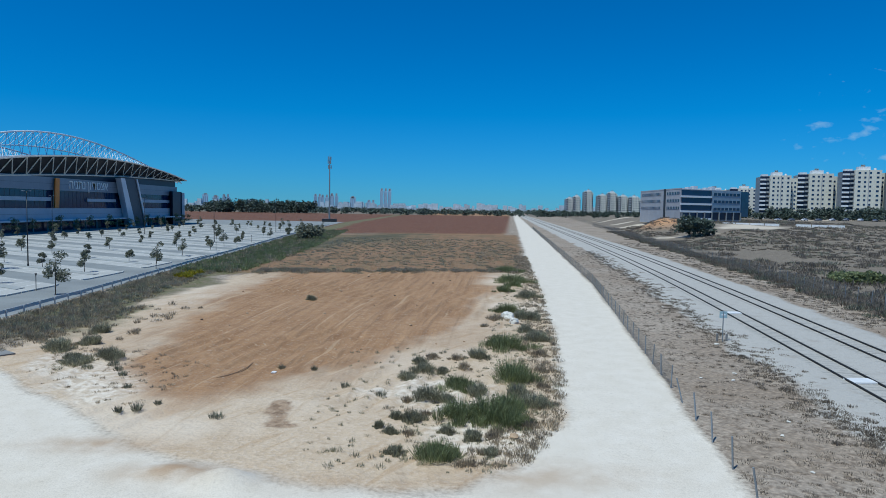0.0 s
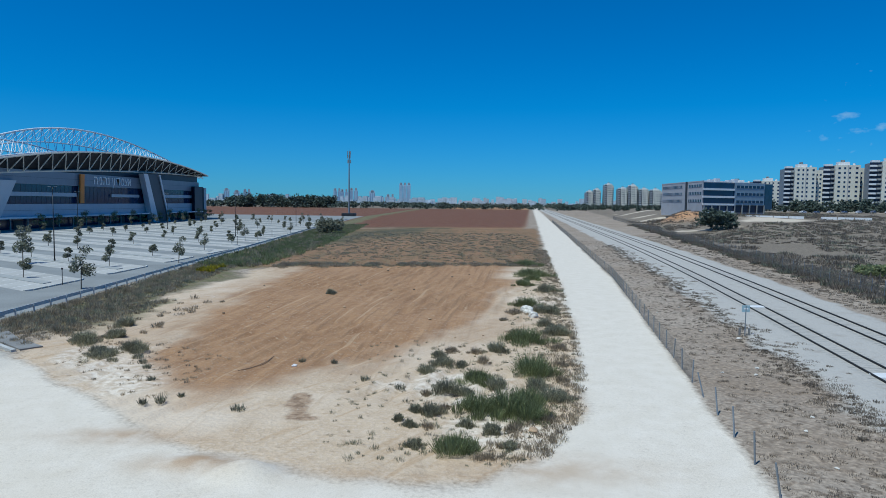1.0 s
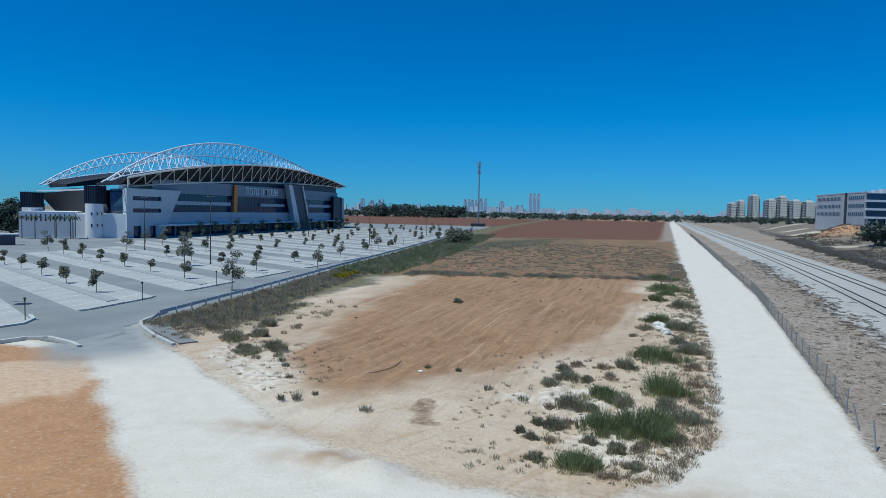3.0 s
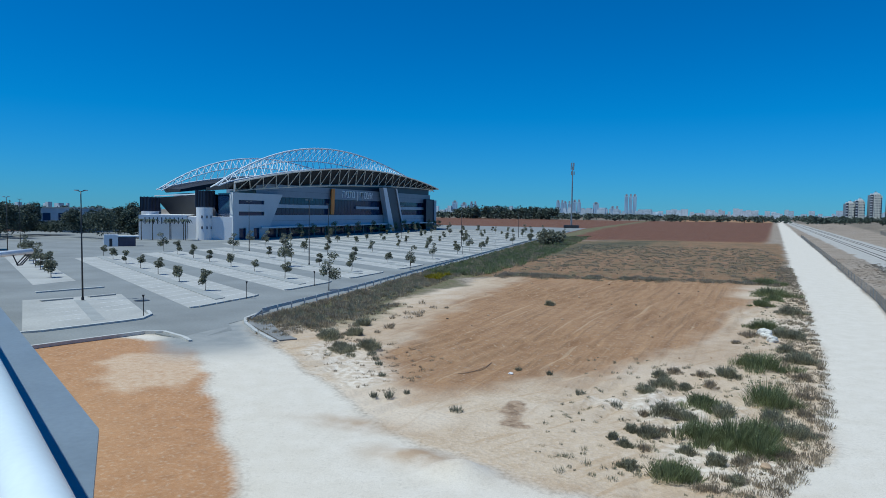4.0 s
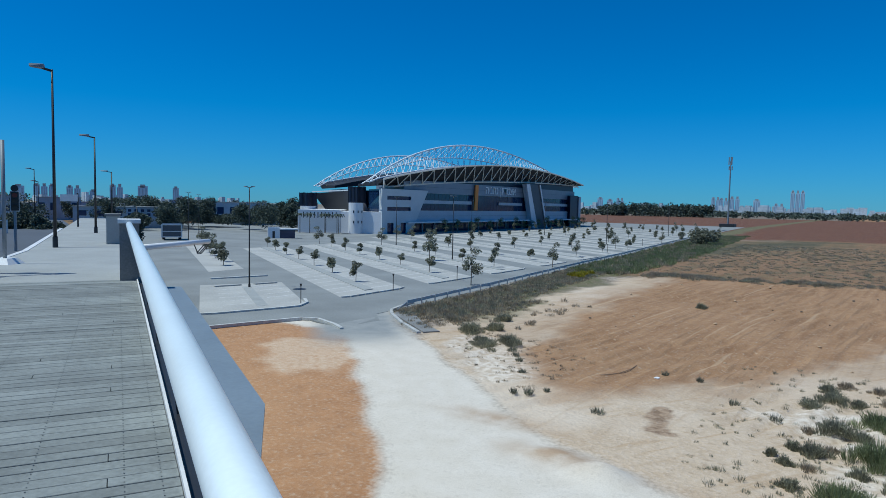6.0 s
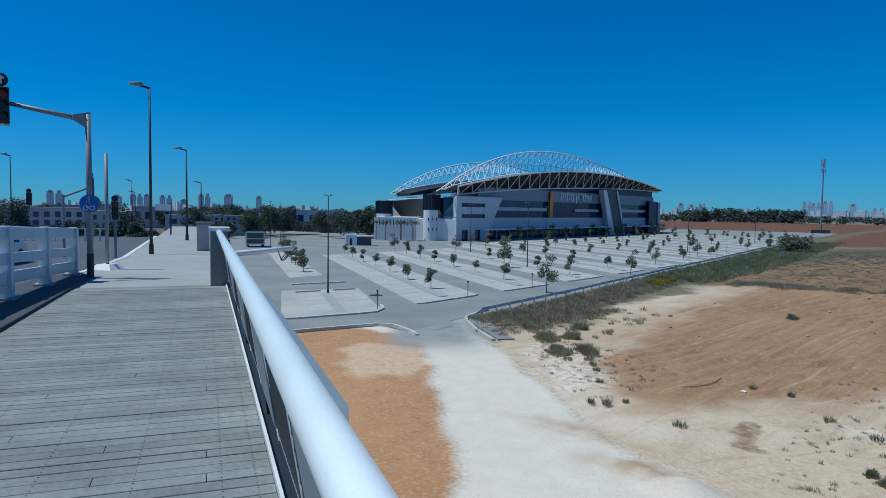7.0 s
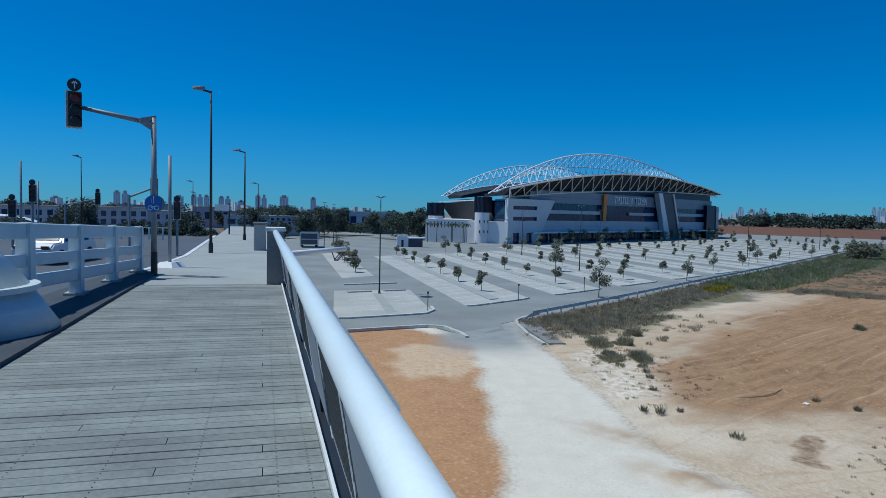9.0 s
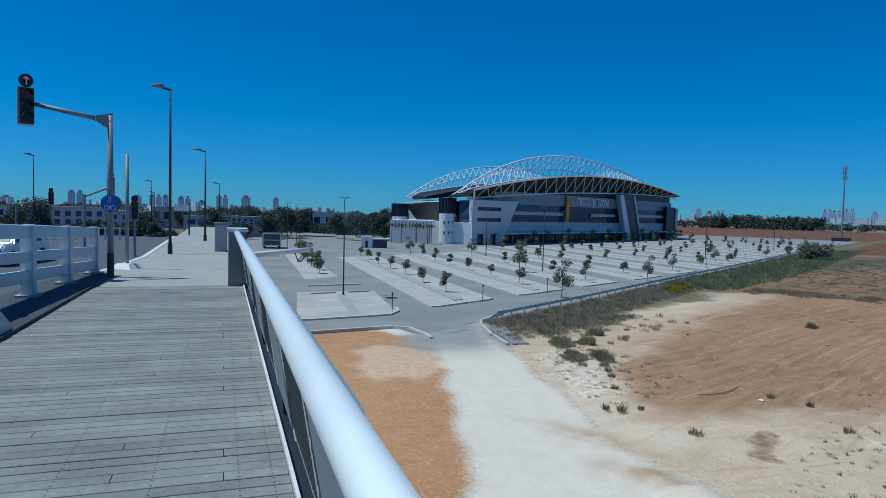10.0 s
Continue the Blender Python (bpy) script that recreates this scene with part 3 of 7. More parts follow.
bm = prism(B(), [tuple(bridge(s, d)[:2]) for s, d in ((17.204, -50), (17.204, -2.95), (19.4, -2.7), (23.5, -2.4), (60, -2.7), (92, -6), (92, -50))], -1.0, DECK - 1.1)
solid("road_1", bm, ASPHALT2, "asphalt road junction at bridge level", "road", kind="structure")
bm = prism(B(), [tuple(bridge(s, d)[:2]) for s, d in ((14.76, -2.85), (14.76, 0.52), (30, 0.6), (60, 1.2), (60, -2.69), (23.5, -2.39), (19.4, -2.69), (17.21, -2.94))], -0.5, DECK)
solid("pavement", bm, CONCRETE, "pale concrete pavement at the end of the footbridge", "pavement", kind="structure")
bm = prism(B(), [tuple(bridge(s, d)[:2]) for s, d in ((17.3, -2.95), (19.4, -2.70), (23.5, -2.40), (40, -2.55), (40, -2.70), (23.5, -2.55), (19.4, -2.85), (17.3, -3.10))], DECK - 1.2, DECK + 0.012)
solid("kerb_1", bm, WHITE_OLD, "white painted kerb at the junction", "kerb", kind="structure")


def strut(bm, a, b, w, h):
    """A square bar between two places."""
    a, b = Vector(a), Vector(b)
    t = (b - a).normalized()
    e = t.cross(Vector((0, 0, 1)))
    e = e.normalized() * w / 2 if e.length > 1e-4 else Vector((w / 2, 0, 0))
    f = e.cross(t).normalized() * h / 2
    return hexa(bm, [a - e - f, a + e - f, b + e - f, b - e - f, a - e + f, a + e + f, b + e + f, b - e + f])


rail = thing("handrail", "thick white tubular handrail along the footbridge", "railing")
INFILL = mat("slate grey infill sheet", (0.24, 0.275, 0.32), 0.5, var=0.15, scale=1.0, fine=20, bump=0.05)
RAIL_WHITE = mat("cool white enamel", (0.80, 0.87, 0.89), 0.3, var=0.05, scale=3, fine=60, bump=0.05, dist=0.003)
WIRE_D = mat("dull wire", (0.10, 0.105, 0.11), 0.5, 0.4, var=0.1, bump=0.0)
RD, RZ = 0.275, 8.98
bm = tube(B(), bridge(S0, RD, RZ), bridge(14.66, RD, RZ), 0.059, seg=32)
part("tube", bm, RAIL_WHITE, rail, smooth=True)
bm = bbox(B(), S0, 0.402, DECK - 0.045, 14.6, 0.424, DECK + 0.035)
part("edge_strip", bm, WHITE_OLD, rail, "white edge strip")
bm = prism(B(), [tuple(bridge(s_, d_)[:2]) for s_, d_ in ((3.1, 0.53), (4.4, 0.92), (5.9, 1.25), (14.7, 1.25), (14.7, 0.53))], 7.62, 7.68)
part("side_plate", bm, mat("slate grey steel", (0.20, 0.245, 0.29), 0.5, var=0.12, scale=1.0, fine=20, bump=0.05), rail, "slate grey steel ledge outside the railing")
bm = bbox(B(), S0, 0.53, 6.9, 14.7, 0.84, 7.45)
part("girder", bm, STEEL_DARK, rail, "dark edge girder")


def infill(s, w):
    """A place on the leaning plane of the infill; w from 0 below to 1 above."""
    return bridge(s, 0.485 - 0.135 * w, 7.93 + 0.90 * w)


bm = B()
polytube(bm, [infill(S0, 0.02), infill(14.5, 0.02)], 0.008, 6)
polytube(bm, [infill(S0, 0.97), infill(14.5, 0.97)], 0.008, 6)
part("cable", bm, STEEL, rail, "steel tension cable")
for k in range(-3, 5):
    s0 = 4.6 + 3.0 * k
    if s0 < -2:
        continue
    s1 = min(s0 + 1.5, 14.3)
    bm = B()
    q = [infill(s0, 0.06), infill(s1 - 0.3, 0.06), infill(s1, 0.92), infill(s0 + 0.3, 0.92)]
    o = Vector((NX, NY, 0)) * 0.006
    q = [v_ - o * 3 for v_ in q]
    hexa(bm, [q[0], q[1], q[1] + o, q[0] + o, q[3], q[2], q[2] + o, q[3] + o])
    part("panel", bm, INFILL, rail, "slate grey infill panel")
    for sg in (s0 - 0.02, s1 + 0.02):
        bm = polytube(B(), [infill(sg - 0.06, -0.02), infill(sg, 0.05), infill(sg + 0.05, 0.03), infill(sg + 0.3, 0.95)], 0.012, 6)
        part("bracket", bm, BARRIER, rail, "bent steel bracket")
for k in range(0, 10):
    s0, s1 = -0.9 + 1.5 * k, 0.6 + 1.5 * k
    bm = B()
    n_ = 22
    for i in range(-7, n_):
        for sgn in (1, -1):
            u0 = s0 + (s1 - s0) * i / n_ if sgn > 0 else s1 - (s1 - s0) * i / n_
            u1 = u0 + sgn * 0.5
            w0, w1 = 0.03, 0.95
            if u0 < s0 or u0 > s1:
                f = ((s0 if u0 < s0 else s1) - u0) / (u1 - u0)
                w0 = 0.03 + 0.92 * f
                u0 = s0 if u0 < s0 else s1
            if u1 > s1 or u1 < s0:
                f = ((s1 if u1 > s1 else s0) - u0) / (u1 - u0)
                w1 = w0 + (0.95 - w0) * f
                u1 = s1 if u1 > s1 else s0
            if w1 > w0:
                tube(bm, infill(u0, w0), infill(u1, w1), 0.0055, seg=3, caps=False)
    tagged(part("wire_mesh", bm, WIRE_D, rail, "diamond wire mesh"), kind="stuff")
for i in range(9):
    s = -9.5 + 3.0 * i
    bm = strut(B(), bridge(s, 0.515, DECK - 0.1), bridge(s, 0.42, 8.6), 0.02, 0.05)
    strut(bm, bridge(s, 0.42, 8.6), bridge(s, RD + 0.03, RZ - 0.05), 0.02, 0.03)
    part("post", bm, STEEL_DARK, rail)

end_post = thing("railing_post", "grey concrete end post of the white handrail", "post")
bm = bbox(B(), 14.62, 0.10, DECK, 15.3, 0.46, 9.00)
part("body", bm, CONCRETE_D, end_post)
bm = bbox(B(), 14.58, 0.07, 9.003, 15.34, 0.49, 9.08)
part("cap", bm, WHITE_OLD, end_post, "white cap")
barrier_arm = thing("pipe", "white horizontal pipe with dangling chain beyond the railing", "pipe")
bm = tube(B(), bridge(16.97, 0.55, 8.35), bridge(19.4, 2.35, 8.35), 0.07, seg=12)
part("tube", bm, WHITE, barrier_arm, smooth=True)
part("stub_post", tube(B(), bridge(17.0, 0.52, DECK), bridge(17.0, 0.52, 8.40), 0.05, seg=10), STEEL, barrier_arm)
bm = B()
for s in (18.7, 19.0):
    polytube(bm, [bridge(s, 1.9 + (s - 18.7), 8.3), bridge(s + 0.05, 2.0, 8.05), bridge(s + 0.2, 2.1, 8.05), bridge(s + 0.3, 2.3, 8.28)], 0.015, 5)
part("chain", bm, STEEL_DARK, barrier_arm)

# the white parapet between the boards and the road
def par_d(s):
    return -2.86 - (17.2 - s) * 0.072


parapet = thing("parapet", "chunky white painted concrete parapet beside the road", "railing")
PZ0, PZ1 = DECK + 0.23, 9.12


def fall(s):
    """How far the parapet stands above its middle height."""
    return max(-0.14, min(0.28, (13.5 - s) * 0.035))


for i in range(12):
    s = 17.1 - 2.1 * i
    d = par_d(s)
    bm = bbox(B(), s - 0.13, d - 0.10, KERB_Z, s + 0.13, d + 0.10, PZ1 + fall(s))
    bmesh.ops.bevel(bm, geom=bm.edges[:], offset=0.02, segments=2, affect="EDGES")
    part("post", bm, PARAPET, parapet)
    bm = bbox(B(), s - 0.2, d - 0.17, KERB_Z, s + 0.2, d + 0.17, KERB_Z + 0.04)
    part("base_plate", bm, CONCRETE, parapet)
    if i < 11:
        d2 = par_d(s - 2.1)
        for z0, z1 in ((PZ0 + 0.06, PZ0 + 0.26), (PZ0 + 0.40, PZ0 + 0.58), (PZ0 + 0.80, PZ1 - 0.005)):
            bm = B()
            zc = (z0 + z1) / 2
            strut(bm, bridge(s - 0.12, d + (d2 - d) * 0.06, zc + fall(s)), bridge(s - 1.98, d + (d2 - d) * 0.94, zc + fall(s - 2.1)), 0.13, z1 - z0)
            bmesh.ops.bevel(bm, geom=bm.edges[:], offset=0.015, segments=1, affect="EDGES")
            part("beam", bm, PARAPET, parapet)

arch_foot = thing("bridge_arch", "white tubular steel arch of the bridge with a flanged foot", "arch")


def ring_stack(bm, rows, seg=36):
    """A turned shape: rows of centre and radius."""
    prev = None
    for c_, r in rows:
        now = [bm.verts.new(Vector(c_) + Vector((math.cos(t) * r, math.sin(t) * r, 0))) for t in (2 * math.pi * i / seg for i in range(seg))]
        if prev:
            for i in range(seg):
                j = (i + 1) % seg
                bm.faces.new((prev[i], prev[j], now[j], now[i]))
        else:
            bm.faces.new(now[::-1])
        prev = now
    bm.faces.new(prev)
    return bm


AS, AD = 9.35, -3.85
bm = ring_stack(B(), [(bridge(AS + 0.1, AD + 0.05, DECK - 0.05), 1.32), (bridge(AS, AD, 8.40), 1.02)])
part("skirt", bm, PARAPET, arch_foot, smooth=True)
bm = ring_stack(B(), [(bridge(AS, AD, 8.402), 1.10), (bridge(AS, AD, 8.47), 1.10)])
part("flange", bm, PARAPET, arch_foot)
rows_ = []
for i in range(15):
    h = i * 0.42
    rows_.append((bridge(AS - 0.40 * h, AD - 0.55 * h, 8.472 + h), max(0.45, 0.98 - 0.16 * h)))
bm = ring_stack(B(), rows_)
part("tube", bm, PARAPET, arch_foot, smooth=True)

# ---------------------------------------------------------------- car park
def flat(bm, poly, z):
    bm.faces.new([bm.verts.new((x, y, z)) for x, y in poly])
    return bm


poly = [(float(lot_edge(y)), y) for y in (44, 60, 80, 100, 133, 180, 238, 300, 362, 410)]
poly += [(-75, 415), (-215, 415), (-215, 250), (-235, 160), (-235, 110), (-150, 60), (-60, 0), (-44, 22), (-40.5, 33), (-38.4, 38.6), (-33.5, 37.2), (-33.3, 41.8)]
bm = prism(B(), poly, -0.6, 0.0)
solid("road_2", bm, ASPHALT, "sun-bleached asphalt of the car park and its road", "road", kind="structure")


def lot(y0, x):
    """A place on the row that leaves the road's line at y0: x is the distance from x = -43.3, away from the road."""
    return -43.3 - x, y0 + x * 0.633


ROWS = [54.0, 69.5, 85.0, 101.0, 117.0, 133.0, 149.0, 165.0, 181.0, 197.0, 214.0, 232.0, 250.0, 270.0]
for k, y0 in enumerate(ROWS):
    x0 = 0.6 + max(0, y0 - 130) * 0.07
    x1 = 74 if y0 > 100 else 62
    h = 5.3
    bays = thing("parking_row", "pale paved row of parking bays with worn white lines", "parking bays", "rows of bays")
    bm = prism(B(), [lot(y0 - h, x0), lot(y0 - h, x1), lot(y0 + h, x1), lot(y0 + h, x0)][::-1], 0.004, 0.012)
    part("paving", bm, PAVING, bays)
    bm = B()
    n_ = 23
    for i in range(n_):
        x = x0 + 3 + i * 2.5
        for s0, s1 in ((-h + 0.1, -0.9), (0.9, h - 0.1)):
            prism(bm, [lot(y0 + s0, x), lot(y0 + s1, x), lot(y0 + s1, x + 0.14), lot(y0 + s0, x + 0.14)], 0.0125, 0.016)
    tagged(part("bay_line", bm, LINE, bays, "worn white bay lines"), kind="stuff")
    bm = prism(B(), [lot(y0 - 0.75, x0 + 2), lot(y0 - 0.75, x1), lot(y0 + 0.75, x1), lot(y0 + 0.75, x0 + 2)][::-1], 0.0125, 0.09)
    part("tree_strip", bm, CONCRETE, bays, "pale raised tree strip")
    m_ = 9
    for i in range(m_):
        t0, t1 = -h + 2 * h * i / m_, -h + 2 * h * (i + 0.93) / m_
        o0, o1 = (0.35 if i == 0 else 0.0), (0.35 if i == m_ - 1 else 0.0)
        bm = prism(B(), [lot(y0 + t0, x0 - 0.15 + o0), lot(y0 + t0, x0 + 0.15 + o0), lot(y0 + t1, x0 + 0.15 + o1), lot(y0 + t1, x0 - 0.15 + o1)], 0.0, 0.15)
        part("kerbstone", bm, KERB, bays)

cover = tagged(new("drain_cover", finish(tube(B(), (-52.0, 51.2, 0.0), (-52.0, 51.2, 0.015), 0.75, seg=20), "drain_cover", STEEL_DARK)), "round dark drain cover in the asphalt", "drain cover")
# the first island with its hatched bays
isl = thing("parking_island", "pale paved island with marked bays beside the junction", "parking bays")
bm = prism(B(), [(-46.0, 34.0), (-43.4, 42.4), (-44.6, 44.6), (-58.0, 54.2), (-62.4, 46.2)], 0.004, 0.012)
part("paving", bm, PAVING, isl)
bm = B()
for (ax, ay), (bx, by) in [((-57.82, 45.0), (-56.83, 47.0)), ((-55.36, 43.09), (-54.22, 45.2)), ((-53.02, 41.43), (-51.97, 43.68)), ((-50.92, 40.11), (-50.0, 42.43)), ((-48.91, 38.68), (-48.0, 41.16)), ((-56.73, 49.04), (-56.25, 52.02)), ((-54.24, 47.64), (-53.72, 50.48)), ((-51.7, 45.96), (-51.38, 49.05)), ((-49.73, 44.56), (-49.19, 47.72))]:
    ribbon(bm, [(ax, ay), (bx, by)], 0.16, 0.0125, 0.016)
tagged(part("bay_line", bm, LINE, isl, "worn white bay lines"), kind="stuff")
for nm_, pts, w in (("kerb", [(-47.0, 33.2), (-45.6, 35.2), (-43.6, 41.2), (-43.3, 42.6), (-44.3, 44.6), (-46.0, 46.0)], 0.3), ("kerb", [(-60.11, 46.37), (-59.17, 49.18)], 0.5), ("kerb", [(-58.65, 50.66), (-57.9, 53.29)], 0.5), ("kerb", [(-66.47, 50.69), (-64.24, 57.55)], 0.4)):
    bm = ribbon(B(), pts, w, 0.0, 0.15)
    part(nm_, bm, KERB, isl, "white kerb")
bm = prism(B(), [(-58.13, 48.47), (-57.53, 49.22), (-45.9, 41.3), (-46.15, 40.22)], 0.0125, 0.02)
part("walk_strip", bm, CONCRETE, isl, "pale paved strip between the bays")
bm = prism(B(), [lot(36.6, 30), lot(36.6, 84), lot(42.4, 84), lot(42.4, 30)][::-1], 0.004, 0.012)
part("bay_paving", bm, PAVING, isl)

# kerbs by the orange soil and round the sand field's corner
bm = ribbon(B(), [(-44.2, 22.0), (-40.5, 33.0), (-38.6, 38.2), (-37.2, 38.8), (-34.5, 37.8), (-33.0, 36.9)], 0.28, -0.1, 0.14)
solid("kerb_2", bm, KERB, "pale kerb between the lane and the orange soil", "kerb", kind="structure")
bm = ribbon(B(), [(-27.6, 39.3), (-31.0, 41.8), (-34.2, 44.6), (-35.6, 46.4), (-36.2, 48.6), (-36.6, 51)], 0.28, -0.1, 0.14)
solid("kerb_3", bm, KERB, "white kerb rounding the corner of the sandy field", "kerb", kind="structure")
bm = prism(B(), [(-27.4, 39.6), (-33.6, 44.3), (-35.3, 46.6), (-34.2, 47.3), (-29.5, 42.6), (-26.6, 40.6)][::-1], -0.05, 0.10)
solid("pavement_1", bm, CONCRETE_D, "stained concrete apron behind the corner kerb", "pavement", kind="structure")

# guard rail along the road
guard = thing("guard_rail", "galvanised crash barrier along the car park road", "crash barrier")
line = [(float(lot_edge(y)) + 0.5, float(y)) for y in np.arange(48, 330, 6)]
bm = ribbon(B(), line, 0.06, 0.45, 0.75)
part("beam", bm, BARRIER, guard)
bm = B()
tube(bm, (line[0][0], line[0][1], 0.55), (line[0][0] + 0.4, line[0][1] - 2.2, 0.05), 0.09, seg=6)
part("ramp_end", bm, STEEL, guard)
pm = finish(box(B(), -0.05, -0.05, -0.4, 0.05, 0.05, 0.7), "post", BARRIER)
for i in range(95):
    y = 48 + i * 2.5
    ob = new("post", pm)
    ob.parent = guard
    ob.location = (float(lot_edge(y)) + 0.58, y, 0)


# ---------------------------------------------------------------- lamps and posts
def street_lamp(name, h, heads, material, label, arm=1.1, r=0.09):
    lamp = thing(name, label, "street lamp", "street lamps")
    bm = tube(B(), (0, 0, 0.35), (0, 0, h), r, r * 0.55, seg=12)
    part("pole", bm, material, lamp, smooth=True)
    bm = tube(B(), (0, 0, 0), (0, 0, 0.36), r * 1.5, r * 1.4, seg=12)
    part("base", bm, material, lamp)
    for k in range(heads):
        g = 1 if k == 0 else -1
        bm = B()
        strut(bm, (0, 0, h - 0.05), (g * arm * 0.45, 0, h + 0.02), 0.07, 0.07)
        part("arm", bm, material, lamp)
        bm = B()
        hexa(bm, [(g * arm * 0.35, -0.16, h), (g * arm, -0.13, h + 0.04), (g * arm, 0.13, h + 0.04), (g * arm * 0.35, 0.16, h), (g * arm * 0.35, -0.16, h + 0.13), (g * arm, -0.1, h + 0.12), (g * arm, 0.1, h + 0.12), (g * arm * 0.35, 0.16, h + 0.13)])
        bmesh.ops.recalc_face_normals(bm, faces=bm.faces[:])
        part("head", bm, STEEL, lamp, "grey flat lamp head")
    return lamp


lotlamp = street_lamp("street_lamp", 11.0, 2, STEEL_DARK, "tall dark street lamp with twin heads in the car park", 0.6)
lotlamp.matrix_basis = pose(-57.3, 48.8, 0, 0, 0, 40)
for x, y in ((-60.7, 96.0), (-58.5, 168.0), (-61.0, 240.0), (-92.0, 121.0), (-93.0, 205.0), (-120, 86), (-98, 165), (-160, 118)):
    copy_thing(lotlamp, pose(x, y, 0, 0, 0, 40))
low = thing("bollard_light", "slim dark bollard light by the car park kerb", "bollard light", "bollard lights")
part("pole", tube(B(), (0, 0, 0), (0, 0, 1.60), 0.038, seg=10), STEEL_DARK, low)
part("head", tube(B(), (0, 0, 1.60), (0, 0, 1.85), 0.05, 0.12, seg=12), STEEL_DARK, low)
low.matrix_basis = pose(-44.6, 44.1, 0)
for x, y in ((-43.6, 57.0), (-43.6, 70.2), (-45.4, 104.0), (-47.0, 136.0), (-49, 168)):
    copy_thing(low, pose(x, y, 0))
bridgelamp = street_lamp("street_lamp", 5.75, 1, STEEL_DARK, "tall dark street lamp with a flat head on the pavement", 0.62, 0.055)
bridgelamp.matrix_basis = pose(-22.36, 11.1, DECK, 0, 0, 238)
for x, y, z, k in ((-30.6, 17.0, DECK, 0.78), (-41.5, 24.1, DECK - 0.1, 0.60), (-66, 41, DECK - 3.5, 0.75), (-57.4, 17.6, DECK - 1.1, 1.13), (-70, 33, DECK - 2, 0.9), (-88, 36, DECK - 3, 0.9), (-60, 28.0, DECK - 0.5, 0.78)):
    ob = copy_thing(bridgelamp, pose(x, y, z, 0, 0, 238))
    ob.scale = (1, 1, k)

# traffic lights
SIGN_BLUE = mat("blue sign enamel", (0.02, 0.13, 0.42), 0.4, var=0.08, bump=0.0)
RED_LENS = mat("red signal lens", (0.16, 0.015, 0.012), 0.3, var=0.1, bump=0.0)
DIM_LENS = mat("dark signal lens", (0.012, 0.012, 0.012), 0.3, var=0.1, bump=0.0)


def signal(parent, at, scale=1.0, faces=(1, 0)):
    """A three-lens head with backing board, hoods and lenses."""
    x, y, z = at
    fx, fy = faces
    bm = B()
    f, w = Vector((fx, fy, 0)).normalized(), Vector((-fy, fx, 0)).normalized()

    def pt(a, b, c_):
        return Vector(at) + (f * a + w * b + Vector((0, 0, c_))) * scale

    hexa(bm, [pt(-0.1, -0.17, -0.47), pt(0.1, -0.17, -0.47), pt(0.1, 0.17, -0.47), pt(-0.1, 0.17, -0.47), pt(-0.1, -0.17, 0.47), pt(0.1, -0.17, 0.47), pt(0.1, 0.17, 0.47), pt(-0.1, 0.17, 0.47)])
    head = part("signal_head", bm, STEEL_DARK, parent)
    bm = B()
    hexa(bm, [pt(-0.115, -0.2, -0.52), pt(-0.103, -0.2, -0.52), pt(-0.103, 0.2, -0.52), pt(-0.115, 0.2, -0.52), pt(-0.115, -0.2, 0.52), pt(-0.103, -0.2, 0.52), pt(-0.103, 0.2, 0.52), pt(-0.115, 0.2, 0.52)])
    part("border", bm, WHITE_OLD, head, "white backing border")
    for i, z_ in enumerate((0.3, 0.0, -0.3)):
        bm = tube(B(), pt(0.1, 0, z_), pt(0.115, 0, z_), 0.115 * scale, seg=16)
        part("lens", bm, RED_LENS if i == 0 else DIM_LENS, head)
        bm = B()
        for k in range(9):
            t0, t1 = math.pi * k / 9, math.pi * (k + 1) / 9
            q = [pt(0.1, math.cos(t) * 0.135, z_ + math.sin(t) * 0.135) for t in (t0, t1)]
            o_ = f * 0.2 * scale
            qi = [pt(0.1, math.cos(t) * 0.125, z_ + math.sin(t) * 0.125) for t in (t0, t1)]
            hexa(bm, [q[0], q[1], q[1] + o_, q[0] + o_, qi[0], qi[1], qi[1] + o_ * 0.98, qi[0] + o_ * 0.98])
        bmesh.ops.remove_doubles(bm, verts=bm.verts[:], dist=0.004)
        part("hood", bm, STEEL_DARK, head)
    return head


tl = thing("traffic_light", "grey traffic light pole with a dark signal on its long arm", "traffic light", "traffic lights")
P = Vector((-15.70, 6.38, DECK))
bm = tube(B(), P + Vector((0, 0, 0.55)), P + Vector((0, 0, 3.70)), 0.068, 0.058, seg=14)
part("pole", bm, STEEL, tl, smooth=True)
part("pole_foot", tube(B(), P, P + Vector((0, 0, 0.56)), 0.075, seg=14), STEEL_DARK, tl, "black painted foot")
A0, A1 = P + Vector((0, 0, 3.56)), Vector((-16.15, 4.98, DECK + 3.80))
part("arm", tube(B(), A0, A1, 0.06, 0.045, seg=10), STEEL, tl, smooth=True)
bm = B()
hexa(bm, [P + Vector((-0.02, -0.32, 3.55)), P + Vector((0.02, -0.32, 3.55)), P + Vector((0.02, 0.05, 3.35)), P + Vector((-0.02, 0.05, 3.35)), P + Vector((-0.02, -0.32, 3.66)), P + Vector((0.02, -0.32, 3.66)), P + Vector((0.02, 0.05, 3.76)), P + Vector((-0.02, 0.05, 3.76))])
part("bracket", bm, STEEL, tl)
signal(tl, (-16.2, 4.84, DECK + 3.75), 0.80, (0.97, -0.12))
bm = tube(B(), (-16.22, 4.84, DECK + 4.29), (-16.18, 4.835, DECK + 4.29), 0.14, seg=20)
disc = part("arrow_disc", bm, STEEL_DARK, tl, "round direction sign over the signal")
bm = box(B(), -16.178, 4.825, DECK + 4.20, -16.172, 4.850, DECK + 4.36)
